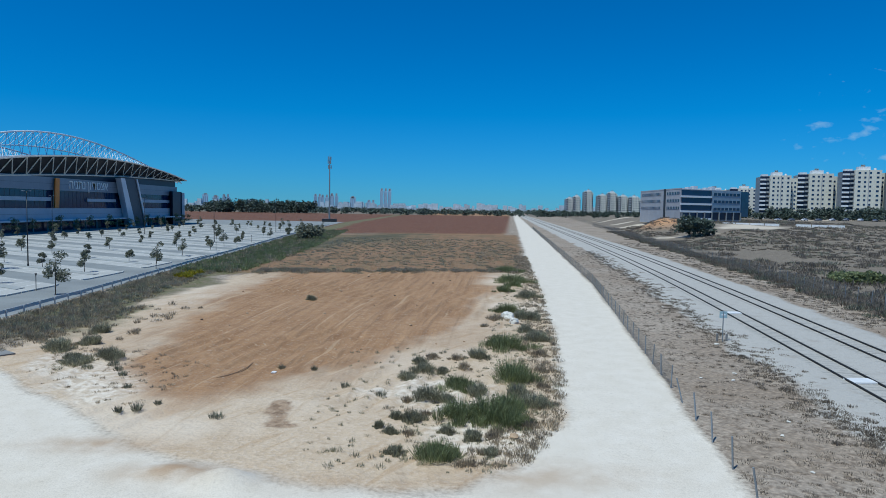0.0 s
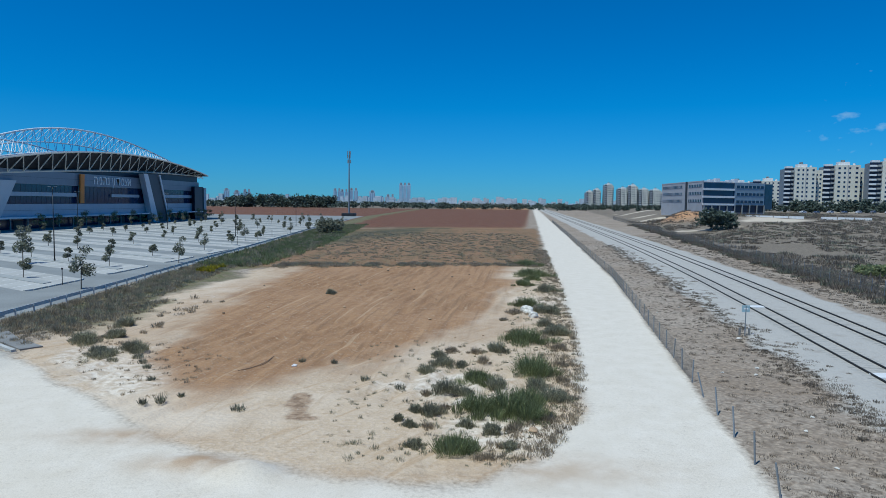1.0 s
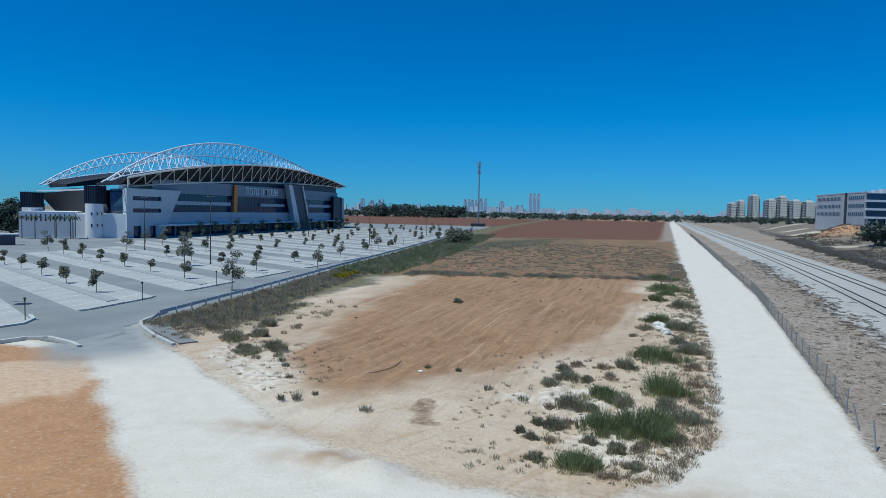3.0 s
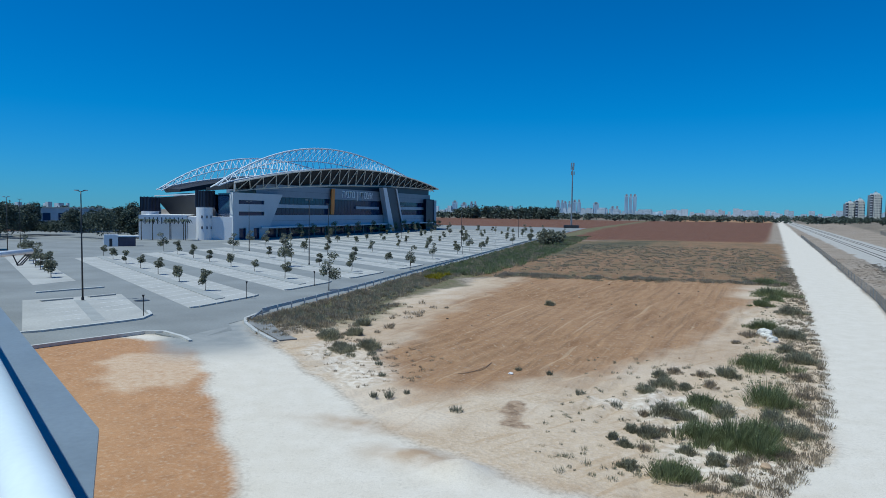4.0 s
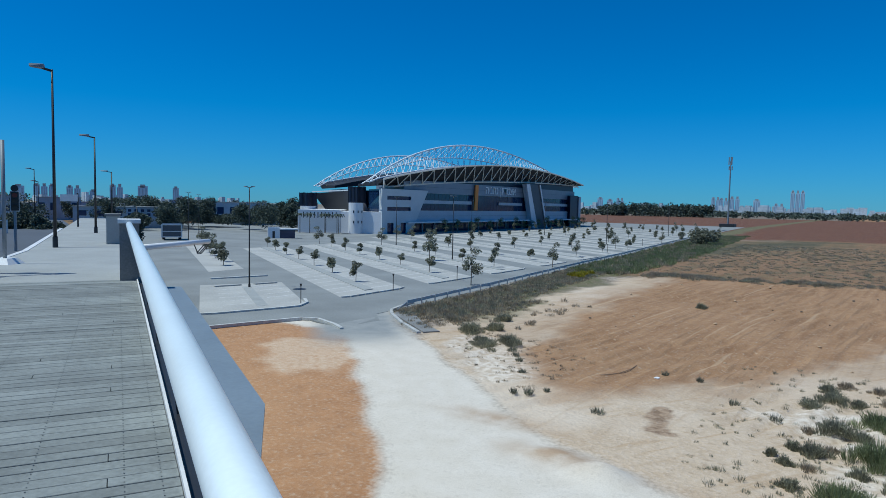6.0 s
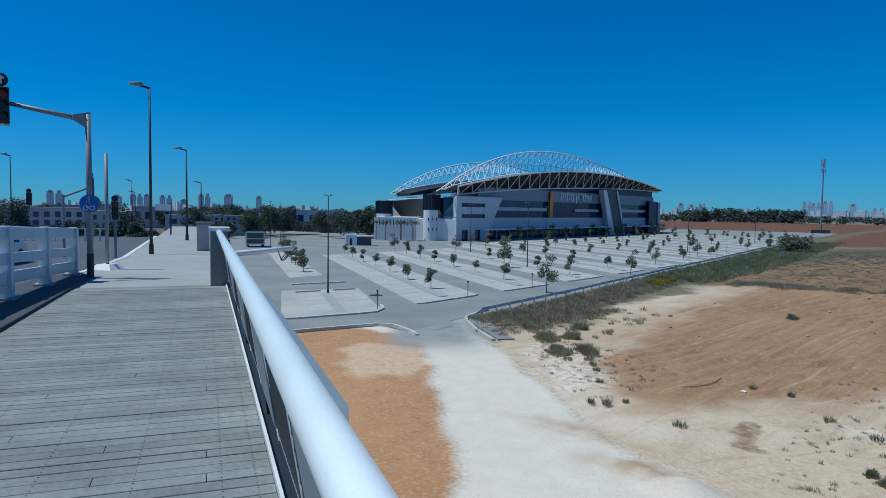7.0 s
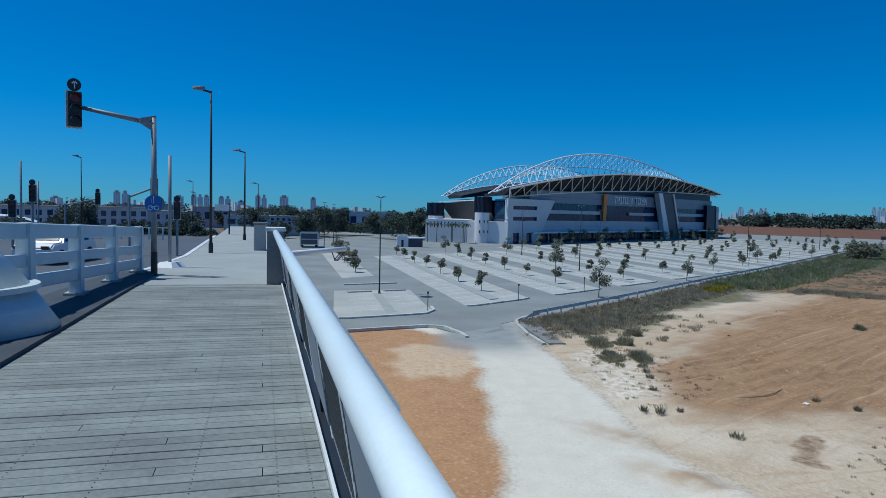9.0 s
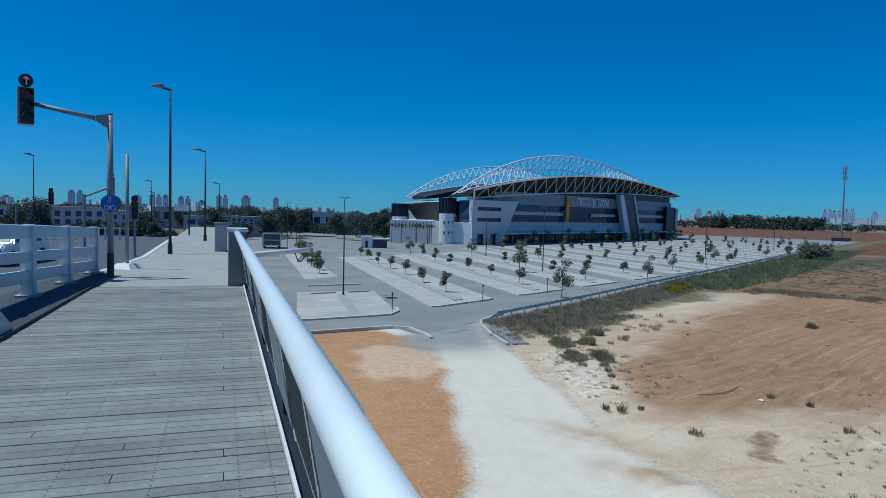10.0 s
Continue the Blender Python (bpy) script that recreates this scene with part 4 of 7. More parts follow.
for g in (-1, 1):
    strut(bm, (-16.175, 4.8375, DECK + 4.37), (-16.175, 4.8375 + g * 0.055, DECK + 4.315), 0.006, 0.025)
part("arrow", bm, WHITE, disc, "white upward arrow")
SB = P + Vector((0.10, -0.05, 1.70))
toward = Vector((0.92, -0.38, 0)).normalized()
side = Vector((0.38, 0.92, 0)).normalized()
sg = part("round_sign", tube(B(), SB, SB + toward * 0.02, 0.195, seg=28), SIGN_BLUE, tl, "round blue path sign")
bm = B()
strut(bm, SB + toward * 0.022 + Vector((0, 0, 0.0)), SB + toward * 0.022 + Vector((0, 0, 0.17)), 0.035, 0.006)
strut(bm, SB + toward * 0.022 - side * 0.05 + Vector((0, 0, 0.02)), SB + toward * 0.022 - side * 0.03 + Vector((0, 0, 0.14)), 0.02, 0.006)
for g in (-1, 1):
    c_ = SB + toward * 0.024 + side * 0.065 * g + Vector((0, 0, -0.10))
    polytube(bm, [c_ + side * math.cos(k * 0.5236) * 0.05 + Vector((0, 0, math.sin(k * 0.5236) * 0.05)) for k in range(13)], 0.009, 5)
strut(bm, SB + toward * 0.024 - side * 0.06 + Vector((0, 0, -0.09)), SB + toward * 0.024 + side * 0.06 + Vector((0, 0, -0.06)), 0.006, 0.018)
part("symbol", bm, WHITE, sg)
part("rear_sign", tube(B(), SB + toward * -0.25 + side * 0.05, SB + toward * -0.23 + side * 0.05, 0.195, seg=24), STEEL, tl, "grey back of a second sign")

pole2 = thing("pole", "plain grey pole on a white concrete foot", "pole", "plain poles")
part("shaft", tube(B(), (0, 0, 0.12), (0, 0, 3.0), 0.045, seg=12), STEEL, pole2, smooth=True)
bm = B()
hexa(bm, [(-0.3, -0.3, 0), (0.3, -0.3, 0), (0.3, 0.3, 0), (-0.3, 0.3, 0), (-0.18, -0.18, 0.14), (0.18, -0.18, 0.14), (0.18, 0.18, 0.14), (-0.18, 0.18, 0.14)])
part("foot", bm, WHITE_OLD, pole2)
pole2.matrix_basis = pose(-17.64, 7.59, DECK, 0, 0, 30)
for x, y, z, k in ((-38.9, 9.1, DECK - 1.1, 1.62), (-41.4, 10.5, DECK - 1.1, 1.32)):
    ob = copy_thing(pole2, pose(x, y, z, 0, 0, 30))
    ob.scale = (1.2, 1.2, k)


def far_signal(x, y, z0, h, arm, dx, dy):
    t = thing("traffic_light", "dark traffic light on a pole at the junction", "traffic light", "traffic lights")
    part("pole", tube(B(), (x, y, z0), (x, y, z0 + h), 0.07, seg=8), STEEL, t)
    ex, ey = x + dx * arm, y + dy * arm
    if arm:
        part("arm", tube(B(), (x, y, z0 + h - 0.1), (ex, ey, z0 + h + 0.45), 0.055, seg=8), STEEL, t)
    signal(t, (ex, ey, z0 + h + (0.45 if arm else 0.3)), 1.0, (0.9, -0.4))
    part("top_disc", tube(B(), (ex, ey, z0 + h + (1.1 if arm else 0.95)), (ex + 0.03, ey - 0.02, z0 + h + (1.1 if arm else 0.95)), 0.17, seg=12), STEEL_DARK, t)


ROAD_Z = DECK - 1.1
far_signal(-43.7, 10.8, ROAD_Z, 3.0, 0, 0, 0)
far_signal(-42.9, 9.6, ROAD_Z, 2.1, 0, 0, 0)
far_signal(-57.7, 16.5, ROAD_Z, 2.75, 2.3, 0.3, 0.95)
far_signal(-37.5, 13.9, ROAD_Z, 3.3, 1.25, 0.35, 0.94)
far_signal(-36.0, 15.9, ROAD_Z, 2.2, 0, 0, 0)

kiosk = thing("utility_cabinet", "grey utility cabinet on the pavement", "cabinet")
bm = bbox(B(), 26.4, -0.32, DECK, 27.2, 0.14, DECK + 1.02)
bmesh.ops.bevel(bm, geom=bm.edges[:], offset=0.02, segments=1, affect="EDGES")
part("body", bm, CONCRETE, kiosk)
part("lid", bbox(B(), 26.35, -0.36, DECK + 1.024, 27.25, 0.18, DECK + 1.09), CONCRETE_D, kiosk)
signb = thing("road_sign", "small white rectangular road sign on a dark post", "road sign")
part("post", tube(B(), (-37.5, 19.8, DECK - 1.1), (-37.5, 19.8, DECK + 1.9), 0.05, seg=8), STEEL_DARK, signb)
bm = B()
strut(bm, (-37.6, 18.9, DECK + 1.62), (-37.3, 19.7, DECK + 1.62), 0.03, 0.38)
part("plate", bm, WHITE_OLD, signb)

# ---------------------------------------------------------------- stadium
def S(a, b, z=0.0):
    """A place in the stadium: a along the front, b inwards, z up."""
    return Vector((-128.0 - 0.845 * b, 161.0 + a + 0.535 * b, z))


def sbox(bm, a0, b0, z0, a1, b1, z1):
    c_ = [S(a, b) for a, b in ((a0, b0), (a1, b0), (a1, b1), (a0, b1))]
    return hexa(bm, [(p.x, p.y, z0) for p in c_] + [(p.x, p.y, z1) for p in c_])


LOWC = np.polyfit([0, 26, 52, 80, 109, 140, 163], [14.4, 16.6, 18.1, 19.3, 20.1, 20.5, 20.4], 4)
HIGHC = np.polyfit([0, 26, 52, 85, 109, 140, 163], [17.2, 21.4, 24.1, 25.9, 25.6, 23.6, 20.9], 4)
ARCHC = np.polyfit([-5, 0, 6, 20, 52, 72, 93, 114, 140, 166], [16.2, 19.0, 21.6, 26.3, 32.3, 33.0, 31.8, 29.2, 25.1, 20.0], 5)
roof_low, roof_high, arch_high = (lambda a: float(np.polyval(LOWC, a))), (lambda a: float(np.polyval(HIGHC, a))), (lambda a: float(np.polyval(ARCHC, a)))

stadium = thing("stadium", "white and grey football stadium with white arched roof trusses", "stadium")
part("upper_band", sbox(B(), 12, 2.0, 13.4, 159, 30, 17.6), STAND_GREY, stadium)
part("lower_band", sbox(B(), 12, 1.6, 3.7, 159, 30, 7.4), STAND_PANEL, stadium)
part("glazing", sbox(B(), 12, 2.6, 7.404, 159, 30, 13.396), GLASS_DARK, stadium)
part("balcony_band", sbox(B(), 12, 1.9, 9.8, 56, 2.59, 11.0), STAND_PANEL, stadium)
part("balcony_band", sbox(B(), 78, 1.9, 9.8, 99, 2.59, 10.9), STAND_PANEL, stadium)
part("balcony_band", sbox(B(), 120, 1.9, 9.9, 150, 2.59, 11.2), STAND_PANEL, stadium)
bm = B()
for i in range(60):
    a = 14 + i * 2.4
    sbox(bm, a, 2.55, 7.41, a + 0.07, 2.595, 13.39)
part("mullions", bm, GREY_DARK, stadium)
bm = B()
for z in (5.5, 15.5):
    sbox(bm, 12, 1.55 if z < 8 else 1.95, z, 159, 1.59 if z < 8 else 1.99, z + 0.06)
part("panel_joints", bm, GREY_DARK, stadium)
part("ledge", sbox(B(), 13, -1.2, 3.2, 159.2, 6, 3.696), WHITE, stadium, "white canopy ledge")
part("ground_floor", sbox(B(), 14, 4.5, 0, 158, 30, 3.196), GLASS_DARK, stadium)
for i in range(18):
    part("column", sbox(B(), 22 + i * 7.6, 0.6, 0, 22.5 + i * 7.6, 1.1, 3.196), CONCRETE, stadium)
for i in range(9):
    part("doorway", sbox(B(), 26 + i * 15, 4.3, 0, 30 + i * 15, 4.49, 2.6), GREY_DARK, stadium)
part("end_tower", sbox(B(), 150, -0.6, 0, 160.5, 14, 15.4), NAVY, stadium, "dark navy end block")
part("end_fin", sbox(B(), 160.52, -1.0, 0, 163.5, 10, 15.0), GREY_PANEL, stadium)
bm = hexa(B(), [S(57.0, 0.8, 7.6), S(59.4, 0.8, 7.6), S(59.4, 1.55, 7.6), S(57.0, 1.55, 7.6), S(57.6, 0.8, 17.4), S(60.0, 0.8, 17.4), S(60.0, 1.55, 17.4), S(57.6, 1.55, 17.4)])
part("orange_fin", bm, ORANGE, stadium, "orange vertical fin")
# leaning pylon: white blade, grey face, white edge
for nm_, t0, t1, b0, b1, m_, lb in (("pylon_blade", (98.2, 101.6), (105.5, 110.6), -2.2, 1.5, PLASTER, "white leaning blade"), ("pylon_face", (101.62, 111.4), (110.62, 119.6), -1.6, 1.5, GREY_DARK, "dark grey leaning face"), ("pylon_edge", (111.42, 112.6), (119.62, 121.0), -2.2, 1.5, PLASTER, "white leaning edge")):
    bm = hexa(B(), [S(t1[0], b0, 0), S(t1[1], b0, 0), S(t1[1], b1, 0), S(t1[0], b1, 0), S(t0[0], b0, 19.3), S(t0[1], b0, 19.3), S(t0[1], b1, 19.3), S(t0[0], b1, 19.3)])
    part(nm_, bm, m_, stadium, lb)
# corner block: front skin with its openings
W0, W1 = 2.4, 15.0


def skin(a, z):
    """The slanted right edge of the corner block."""
    return 15.4 + (25.0 - 15.4) * z / 14.2


bm = B()
levels = [(0, 3.4, ((2.6, 5.8), (9.6, 12.4))), (3.4, 7.3, ()), (7.3, 8.5, ((W0, W1),)), (8.5, 10.8, ()), (10.8, 12.0, ((W0, W1),)), (12.0, 14.2, ())]
for z0, z1, holes in levels:
    edges = [0.0] + [v for h_ in holes for v in h_]
    for i in range(0, len(edges), 2):
        a0 = edges[i]
        if i + 1 < len(edges):
            sbox(bm, a0, 0, z0, edges[i + 1], 0.6, z1)
        else:
            hexa(bm, [S(a0, 0, z0), S(skin(0, z0), 0, z0), S(skin(0, z0), 0.6, z0), S(a0, 0.6, z0), S(a0, 0, z1), S(skin(0, z1), 0, z1), S(skin(0, z1), 0.6, z1), S(a0, 0.6, z1)])
part("corner_block", bm, CORNER, stadium, "light grey corner block")
bm = hexa(B(), [S(0.01, 0.605, 0), S(15.3, 0.605, 0), S(15.3, 14, 0), S(0.01, 14, 0), S(0.01, 0.605, 14.15), S(24.9, 0.605, 14.15), S(24.9, 14, 14.15), S(0.01, 14, 14.15)])
part("corner_core", bm, GLASS_DARK, stadium, "dark window bands")
part("side_wall", sbox(B(), -0.25, 0, 0, -0.005, 3.0, 14.2), CORNER, stadium)
# south annex, stair tower and bowl
def wall(bm, p, q, z0, z1, th=6.0, inward=(-0.6, 0.8)):
    ix, iy = inward[0] * th, inward[1] * th
    return hexa(bm, [(p[0], p[1], z0), (q[0], q[1], z0), (q[0] + ix, q[1] + iy, z0), (p[0] + ix, p[1] + iy, z0), (p[0], p[1], z1), (q[0], q[1], z1), (q[0] + ix, q[1] + iy, z1), (p[0] + ix, p[1] + iy, z1)])


part("annex", wall(B(), (-151.3, 147.8), (-140.6, 155.8), 0, 7.2, 26), PLASTER, stadium, "low white annex")
part("annex", wall(B(), (-140.5, 155.9), (-128.3, 161.2), 0, 6.8, 18), PLASTER, stadium, "low white annex")
for i in range(10):
    t = 0.12 + i * 0.085
    x, y = -151.3 + 10.7 * t, 147.8 + 8.0 * t
    part("slot_window", wall(B(), (x, y - 0.02), (x + 0.22, y + 0.145), 4.6, 6.5, 0.3, (-0.6, 0.8)), NAVY, stadium, "dark vertical slot")
part("stair_drum", tube(B(), (-136.2, 158.0, 0), (-136.2, 158.0, 9.6), 2.3, seg=28), PLASTER, stadium, "white round stair tower", smooth=False)
bm = B()
for t in (-0.5, 0.1, 0.7):
    for z in (3.2, 6.4):
        q = Vector((-136.2, 158.0, z)) + Vector((math.sin(t + 0.9), -math.cos(t + 0.9), 0)) * 2.27
        box(bm, q.x - 0.18, q.y - 0.12, z, q.x + 0.18, q.y + 0.12, z + 0.8)
part("window_slit", bm, NAVY, stadium)
for x, y, z0, z1, w in ((-136.4, 158.6, 9.6, 14.6, 2.0), (-160.0, 161.0, 8.2, 12.6, 2.1)):
    tw = part("plant_tower", box(B(), x - w, y - w, z0, x + w, y + w, z1), NAVY, stadium, "dark louvred roof tower")
    bm = B()
    for i in range(7):
        box(bm, x - w + 0.3 + i * 0.58, y - w - 0.14, z0 + 0.3, x - w + 0.38 + i * 0.58, y - w - 0.004, z1 + 0.25)
        box(bm, x + w + 0.004, y - w + 0.3 + i * 0.58, z0 + 0.3, x + w + 0.14, y - w + 0.38 + i * 0.58, z1 + 0.25)
    part("louvre", bm, STEEL_DARK, tw)
part("drum_base", tube(B(), (-160.0, 161.0, 0), (-160.0, 161.0, 8.19), 2.6, seg=20), PLASTER, stadium)
bm = B()
hexa(bm, [S(2, 16, 6), S(30, 30, 6), S(30, 80, 6), S(2, 74, 6), S(-5, 14, 13.6), S(30, 30, 13.6), S(30, 84, 13.6), S(-5, 78, 13.2)])
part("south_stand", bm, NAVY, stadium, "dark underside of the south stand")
part("stand_lip", sbox(B(), -5.5, 14, 13.62, -4.7, 78, 14.0), WHITE_OLD, stadium)
part("rear_stand", sbox(B(), 6, 62, 0, 159, 82, 15.0), GREY_PANEL, stadium)
for b0, lean in ((3.0, 3.0), (76.0, -3.0)):
    top, lowp = [], []
    N = 40
    for i in range(N + 1):
        a = -5 + 171 * i / N
        top.append(S(a, b0 + lean, arch_high(a)))
        lowp.append(S(a, b0, min(roof_high(max(a, -1)) + 0.3, arch_high(a) - 0.2)))
    truss = part("arch_truss", polytube(B(), top, 0.29, 8), TRUSS, stadium, "white arched lattice truss")
    part("lower_chord", polytube(B(), lowp, 0.26, 8), TRUSS, truss)
    bm = B()
    for i in range(N):
        tube(bm, top[i], lowp[i], 0.11, seg=6)
        tube(bm, lowp[i], top[i + 1], 0.10, seg=6)
    tagged(part("lattice", bm, TRUSS, truss), kind="stuff")
    inner = [S(-5 + 171 * i / N, b0 + lean * 2.6, arch_high(-5 + 171 * i / N) - 0.6 - 4.5 * math.sin(math.pi * i / N)) for i in range(N + 1)]
    part("inner_chord", polytube(B(), inner, 0.2, 6), TRUSS, truss)
    bm = B()
    for i in range(N):
        tube(bm, top[i], inner[i], 0.08, seg=5)
        tube(bm, inner[i], top[i + 1], 0.08, seg=5)
    tagged(part("inner_lattice", bm, TRUSS, truss), kind="stuff")
for b_lo, b_hi, b_back in ((3.2, -2.6, 24.0), (74.0, 79.0, 54.0)):
    bm = B()
    rows_ = []
    N = 40
    for i in range(N + 1):
        a = -1 + 164 * i / N
        rows_.append([bm.verts.new(S(a, b_hi, roof_high(a))), bm.verts.new(S(a, b_lo, roof_low(a) + 0.8)), bm.verts.new(S(a, b_back, roof_low(a) + 0.8)), bm.verts.new(S(a, b_back, roof_high(a) - 1.0))])
    for p_, q_ in zip(rows_, rows_[1:]):
        for k in range(4):
            j = (k + 1) % 4
            bm.faces.new((p_[k], p_[j], q_[j], q_[k]))
    bm.faces.new(rows_[0]), bm.faces.new(rows_[-1][::-1])
    bmesh.ops.recalc_face_normals(bm, faces=bm.faces[:])
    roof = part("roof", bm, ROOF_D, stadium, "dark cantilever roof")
    if b_lo < 10:
        bm = B()
        prev = None
        for i in range(31):
            a = 12 + 147 * i / 30
            now = [bm.verts.new(q) for q in (S(a, 3.3, 17.6), S(a, 6, 17.6), S(a, 6, roof_low(a) + 0.79), S(a, 3.3, roof_low(a) + 0.79))]
            if prev:
                for k in range(4):
                    bm.faces.new((prev[k], prev[(k + 1) % 4], now[(k + 1) % 4], now[k]))
            prev = now
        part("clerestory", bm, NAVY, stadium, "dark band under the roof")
    if b_lo < 10:
        N = 24
        for i in range(N):
            a, c_ = -1 + 164 * i / N, -1 + 164 * (i + 1) / N
            m_ = (a + c_) / 2
            part("truss_diagonal", tube(B(), S(a, -2.8, roof_high(a) - 0.1), S(m_, 2.2, roof_low(m_) + 0.2), 0.17, seg=6), BEIGE_STEEL, roof)
            part("truss_diagonal", tube(B(), S(m_, 2.2, roof_low(m_) + 0.2), S(c_, -2.8, roof_high(c_) - 0.1), 0.17, seg=6), BEIGE_STEEL, roof)
            part("truss_chord", tube(B(), S(a, -2.85, roof_high(a)), S(c_, -2.85, roof_high(c_)), 0.3, seg=6), BEIGE_STEEL, roof)
            part("truss_chord", tube(B(), S(a, 2.1, roof_low(a) + 0.1), S(c_, 2.1, roof_low(c_) + 0.1), 0.26, seg=6), BEIGE_STEEL, roof)
        part("truss_post", tube(B(), S(-1, -2.8, roof_high(-1)), S(-1, -2.6, 14.3), 0.2, seg=6), BEIGE_STEEL, roof)
# the name on the front, right to left
words = "\u05d0\u05e6\u05d8\u05d3\u05d9\u05d5\u05df \u05e0\u05ea\u05e0\u05d9\u05d4"
txt = bpy.data.curves.new("lettering", "FONT")
txt.body = words[::-1]
txt.size, txt.extrude, txt.align_x, txt.align_y = 4.6, 0.08, "CENTER", "CENTER"
txt.materials.append(WHITE)
let = new("lettering", txt)
let.parent = stadium
tagged(let, "white raised lettering")
let.matrix_basis = Matrix.Translation(S(79.5, 1.88, 15.6)) @ pose(0, 0, 0, 90, 0, 90)


# ---------------------------------------------------------------- plants
def leaf_mesh(name, blobs, size, material, up=0.3, seed=1, aspect=1.6):
    """Many small leaf quads spread through blobs of (x, y, z, rx, rz, count)."""
    g = np.random.default_rng(seed)
    c_, sz = [], []
    for x, y, z, rx, rz, n_ in blobs:
        d = g.normal(size=(n_, 3))
        d /= np.linalg.norm(d, axis=1)[:, None]
        r = g.uniform(0.35, 1.0, n_) ** 0.6 * (0.75 + 0.35 * g.random(n_))
        c_.append(np.stack([x + d[:, 0] * r * rx, y + d[:, 1] * r * rx, z + d[:, 2] * r * rz], -1))
        sz.append(np.full(n_, size) * g.uniform(0.6, 1.3, n_))
    c_, sz = np.concatenate(c_), np.concatenate(sz)
    n_ = len(c_)
    a = g.normal(size=(n_, 3))
    a[:, 2] = a[:, 2] * 0.6 + up
    a /= np.linalg.norm(a, axis=1)[:, None]
    b = np.cross(a, g.normal(size=(n_, 3)))
    b /= np.linalg.norm(b, axis=1)[:, None] + 1e-9
    a, b = a * (sz * aspect / 2)[:, None], b * (sz / 2)[:, None]
    v = np.stack([c_ - a, c_ + b * 0.9, c_ + a, c_ - b * 0.9], 1).reshape(-1, 3)
    return quad_mesh(name, v, material)


def quad_mesh(name, v, material):
    m = bpy.data.meshes.new(name)
    n_ = len(v) // 4
    m.vertices.add(len(v))
    m.vertices.foreach_set("co", v.astype(np.float32).ravel())
    m.loops.add(n_ * 4)
    m.loops.foreach_set("vertex_index", np.arange(n_ * 4, dtype=np.int32))
    m.polygons.add(n_)
    m.polygons.foreach_set("loop_start", np.arange(n_, dtype=np.int32) * 4)
    m.update(calc_edges=True)
    m.materials.append(material)
    return m


def tuft_verts(spots, seed=2):
    """Upright blades: spots of (x, y, z, radius, height, blades, width)."""
    g = np.random.default_rng(seed)
    out_ = []
    for x, y, z, r, h, n_, w in spots:
        t, q = g.uniform(0, 2 * np.pi, n_), np.sqrt(g.random(n_)) * r
        bx, by = x + np.cos(t) * q * 0.75, y + np.sin(t) * q * 0.75
        le = h * g.uniform(0.5, 1.1, n_) * (1 - 0.45 * (q / r) ** 2)
        ln = g.uniform(0.15, 0.75, n_) * (0.3 + q / r)
        tt = t + g.normal(0, 0.5, n_)
        tx, ty, tz = bx + np.cos(tt) * le * ln, by + np.sin(tt) * le * ln, z + le
        wa = g.uniform(0, np.pi, n_)
        wx, wy = np.cos(wa) * w / 2, np.sin(wa) * w / 2
        zb = np.full(n_, z - 0.03)
        mx, my, mz = (bx * 0.45 + tx * 0.55), (by * 0.45 + ty * 0.55), zb + le * 0.6
        out_.append(np.stack([np.stack([bx, by, zb], -1), np.stack([mx + wx, my + wy, mz], -1), np.stack([tx, ty, tz], -1), np.stack([mx - wx, my - wy, mz], -1)], 1).reshape(-1, 3))
    return np.concatenate(out_)


def gz_at(x, y):
    return float(ground_z(np.array([x]), np.array([y]))[0])


# saplings of the car park: five shapes, copied along the rows
def sapling(seed, h, material, label):
    g = random.Random(seed)
    t = thing("tree", label, "tree", "car park saplings")
    top = Vector((g.uniform(-0.1, 0.1), g.uniform(-0.1, 0.1), h * 0.9))
    bm = tube(B(), (0, 0, 0), top * 0.55, 0.05, 0.035, seg=6)
    tube(bm, top * 0.55, top, 0.035, 0.012, seg=5)
    blobs = []
    k = g.randint(6, 9)
    for i in range(k):
        f = g.uniform(0.34, 1.0)
        b_ = top * f
        an = g.uniform(0, 6.28)
        r = h * 0.21 * g.uniform(0.5, 1.2) * (1.25 - f * 0.7)
        e_ = b_ + Vector((math.cos(an) * r, math.sin(an) * r, h * 0.06))
        tube(bm, b_ * 0.93, e_, 0.015, 0.006, seg=4)
        blobs.append((e_.x, e_.y, e_.z, h * 0.175 * g.uniform(0.7, 1.3), h * 0.14, 105))
    part("trunk", bm, BARK, t)
    crown = new("crown", leaf_mesh("crown", blobs, 0.15, material, 0.2, seed))
    crown.parent = t
    return t


kinds = [sapling(11, 2.5, LEAF, "small leafy sapling in the car park"), sapling(12, 2.9, LEAF, "small leafy sapling in the car park"), sapling(13, 2.1, LEAF, "small leafy sapling in the car park"), sapling(14, 3.4, LEAF, "tall sparse sapling in the car park"), sapling(15, 2.6, LEAF, "small leafy sapling in the car park")]
used = set()
g_ = random.Random(5)
spots = []
for k, y0 in enumerate(ROWS):
    st = 8.5 if k < 2 else g_.uniform(3, 9)
    for i in range(7 if k < 5 else 8):
        if k > 1 and g_.random() < 0.14:
            continue
        spots.append((st + i * (9.0 if k < 3 else 9.6) + g_.uniform(-0.6, 0.6), y0 + 1.0))
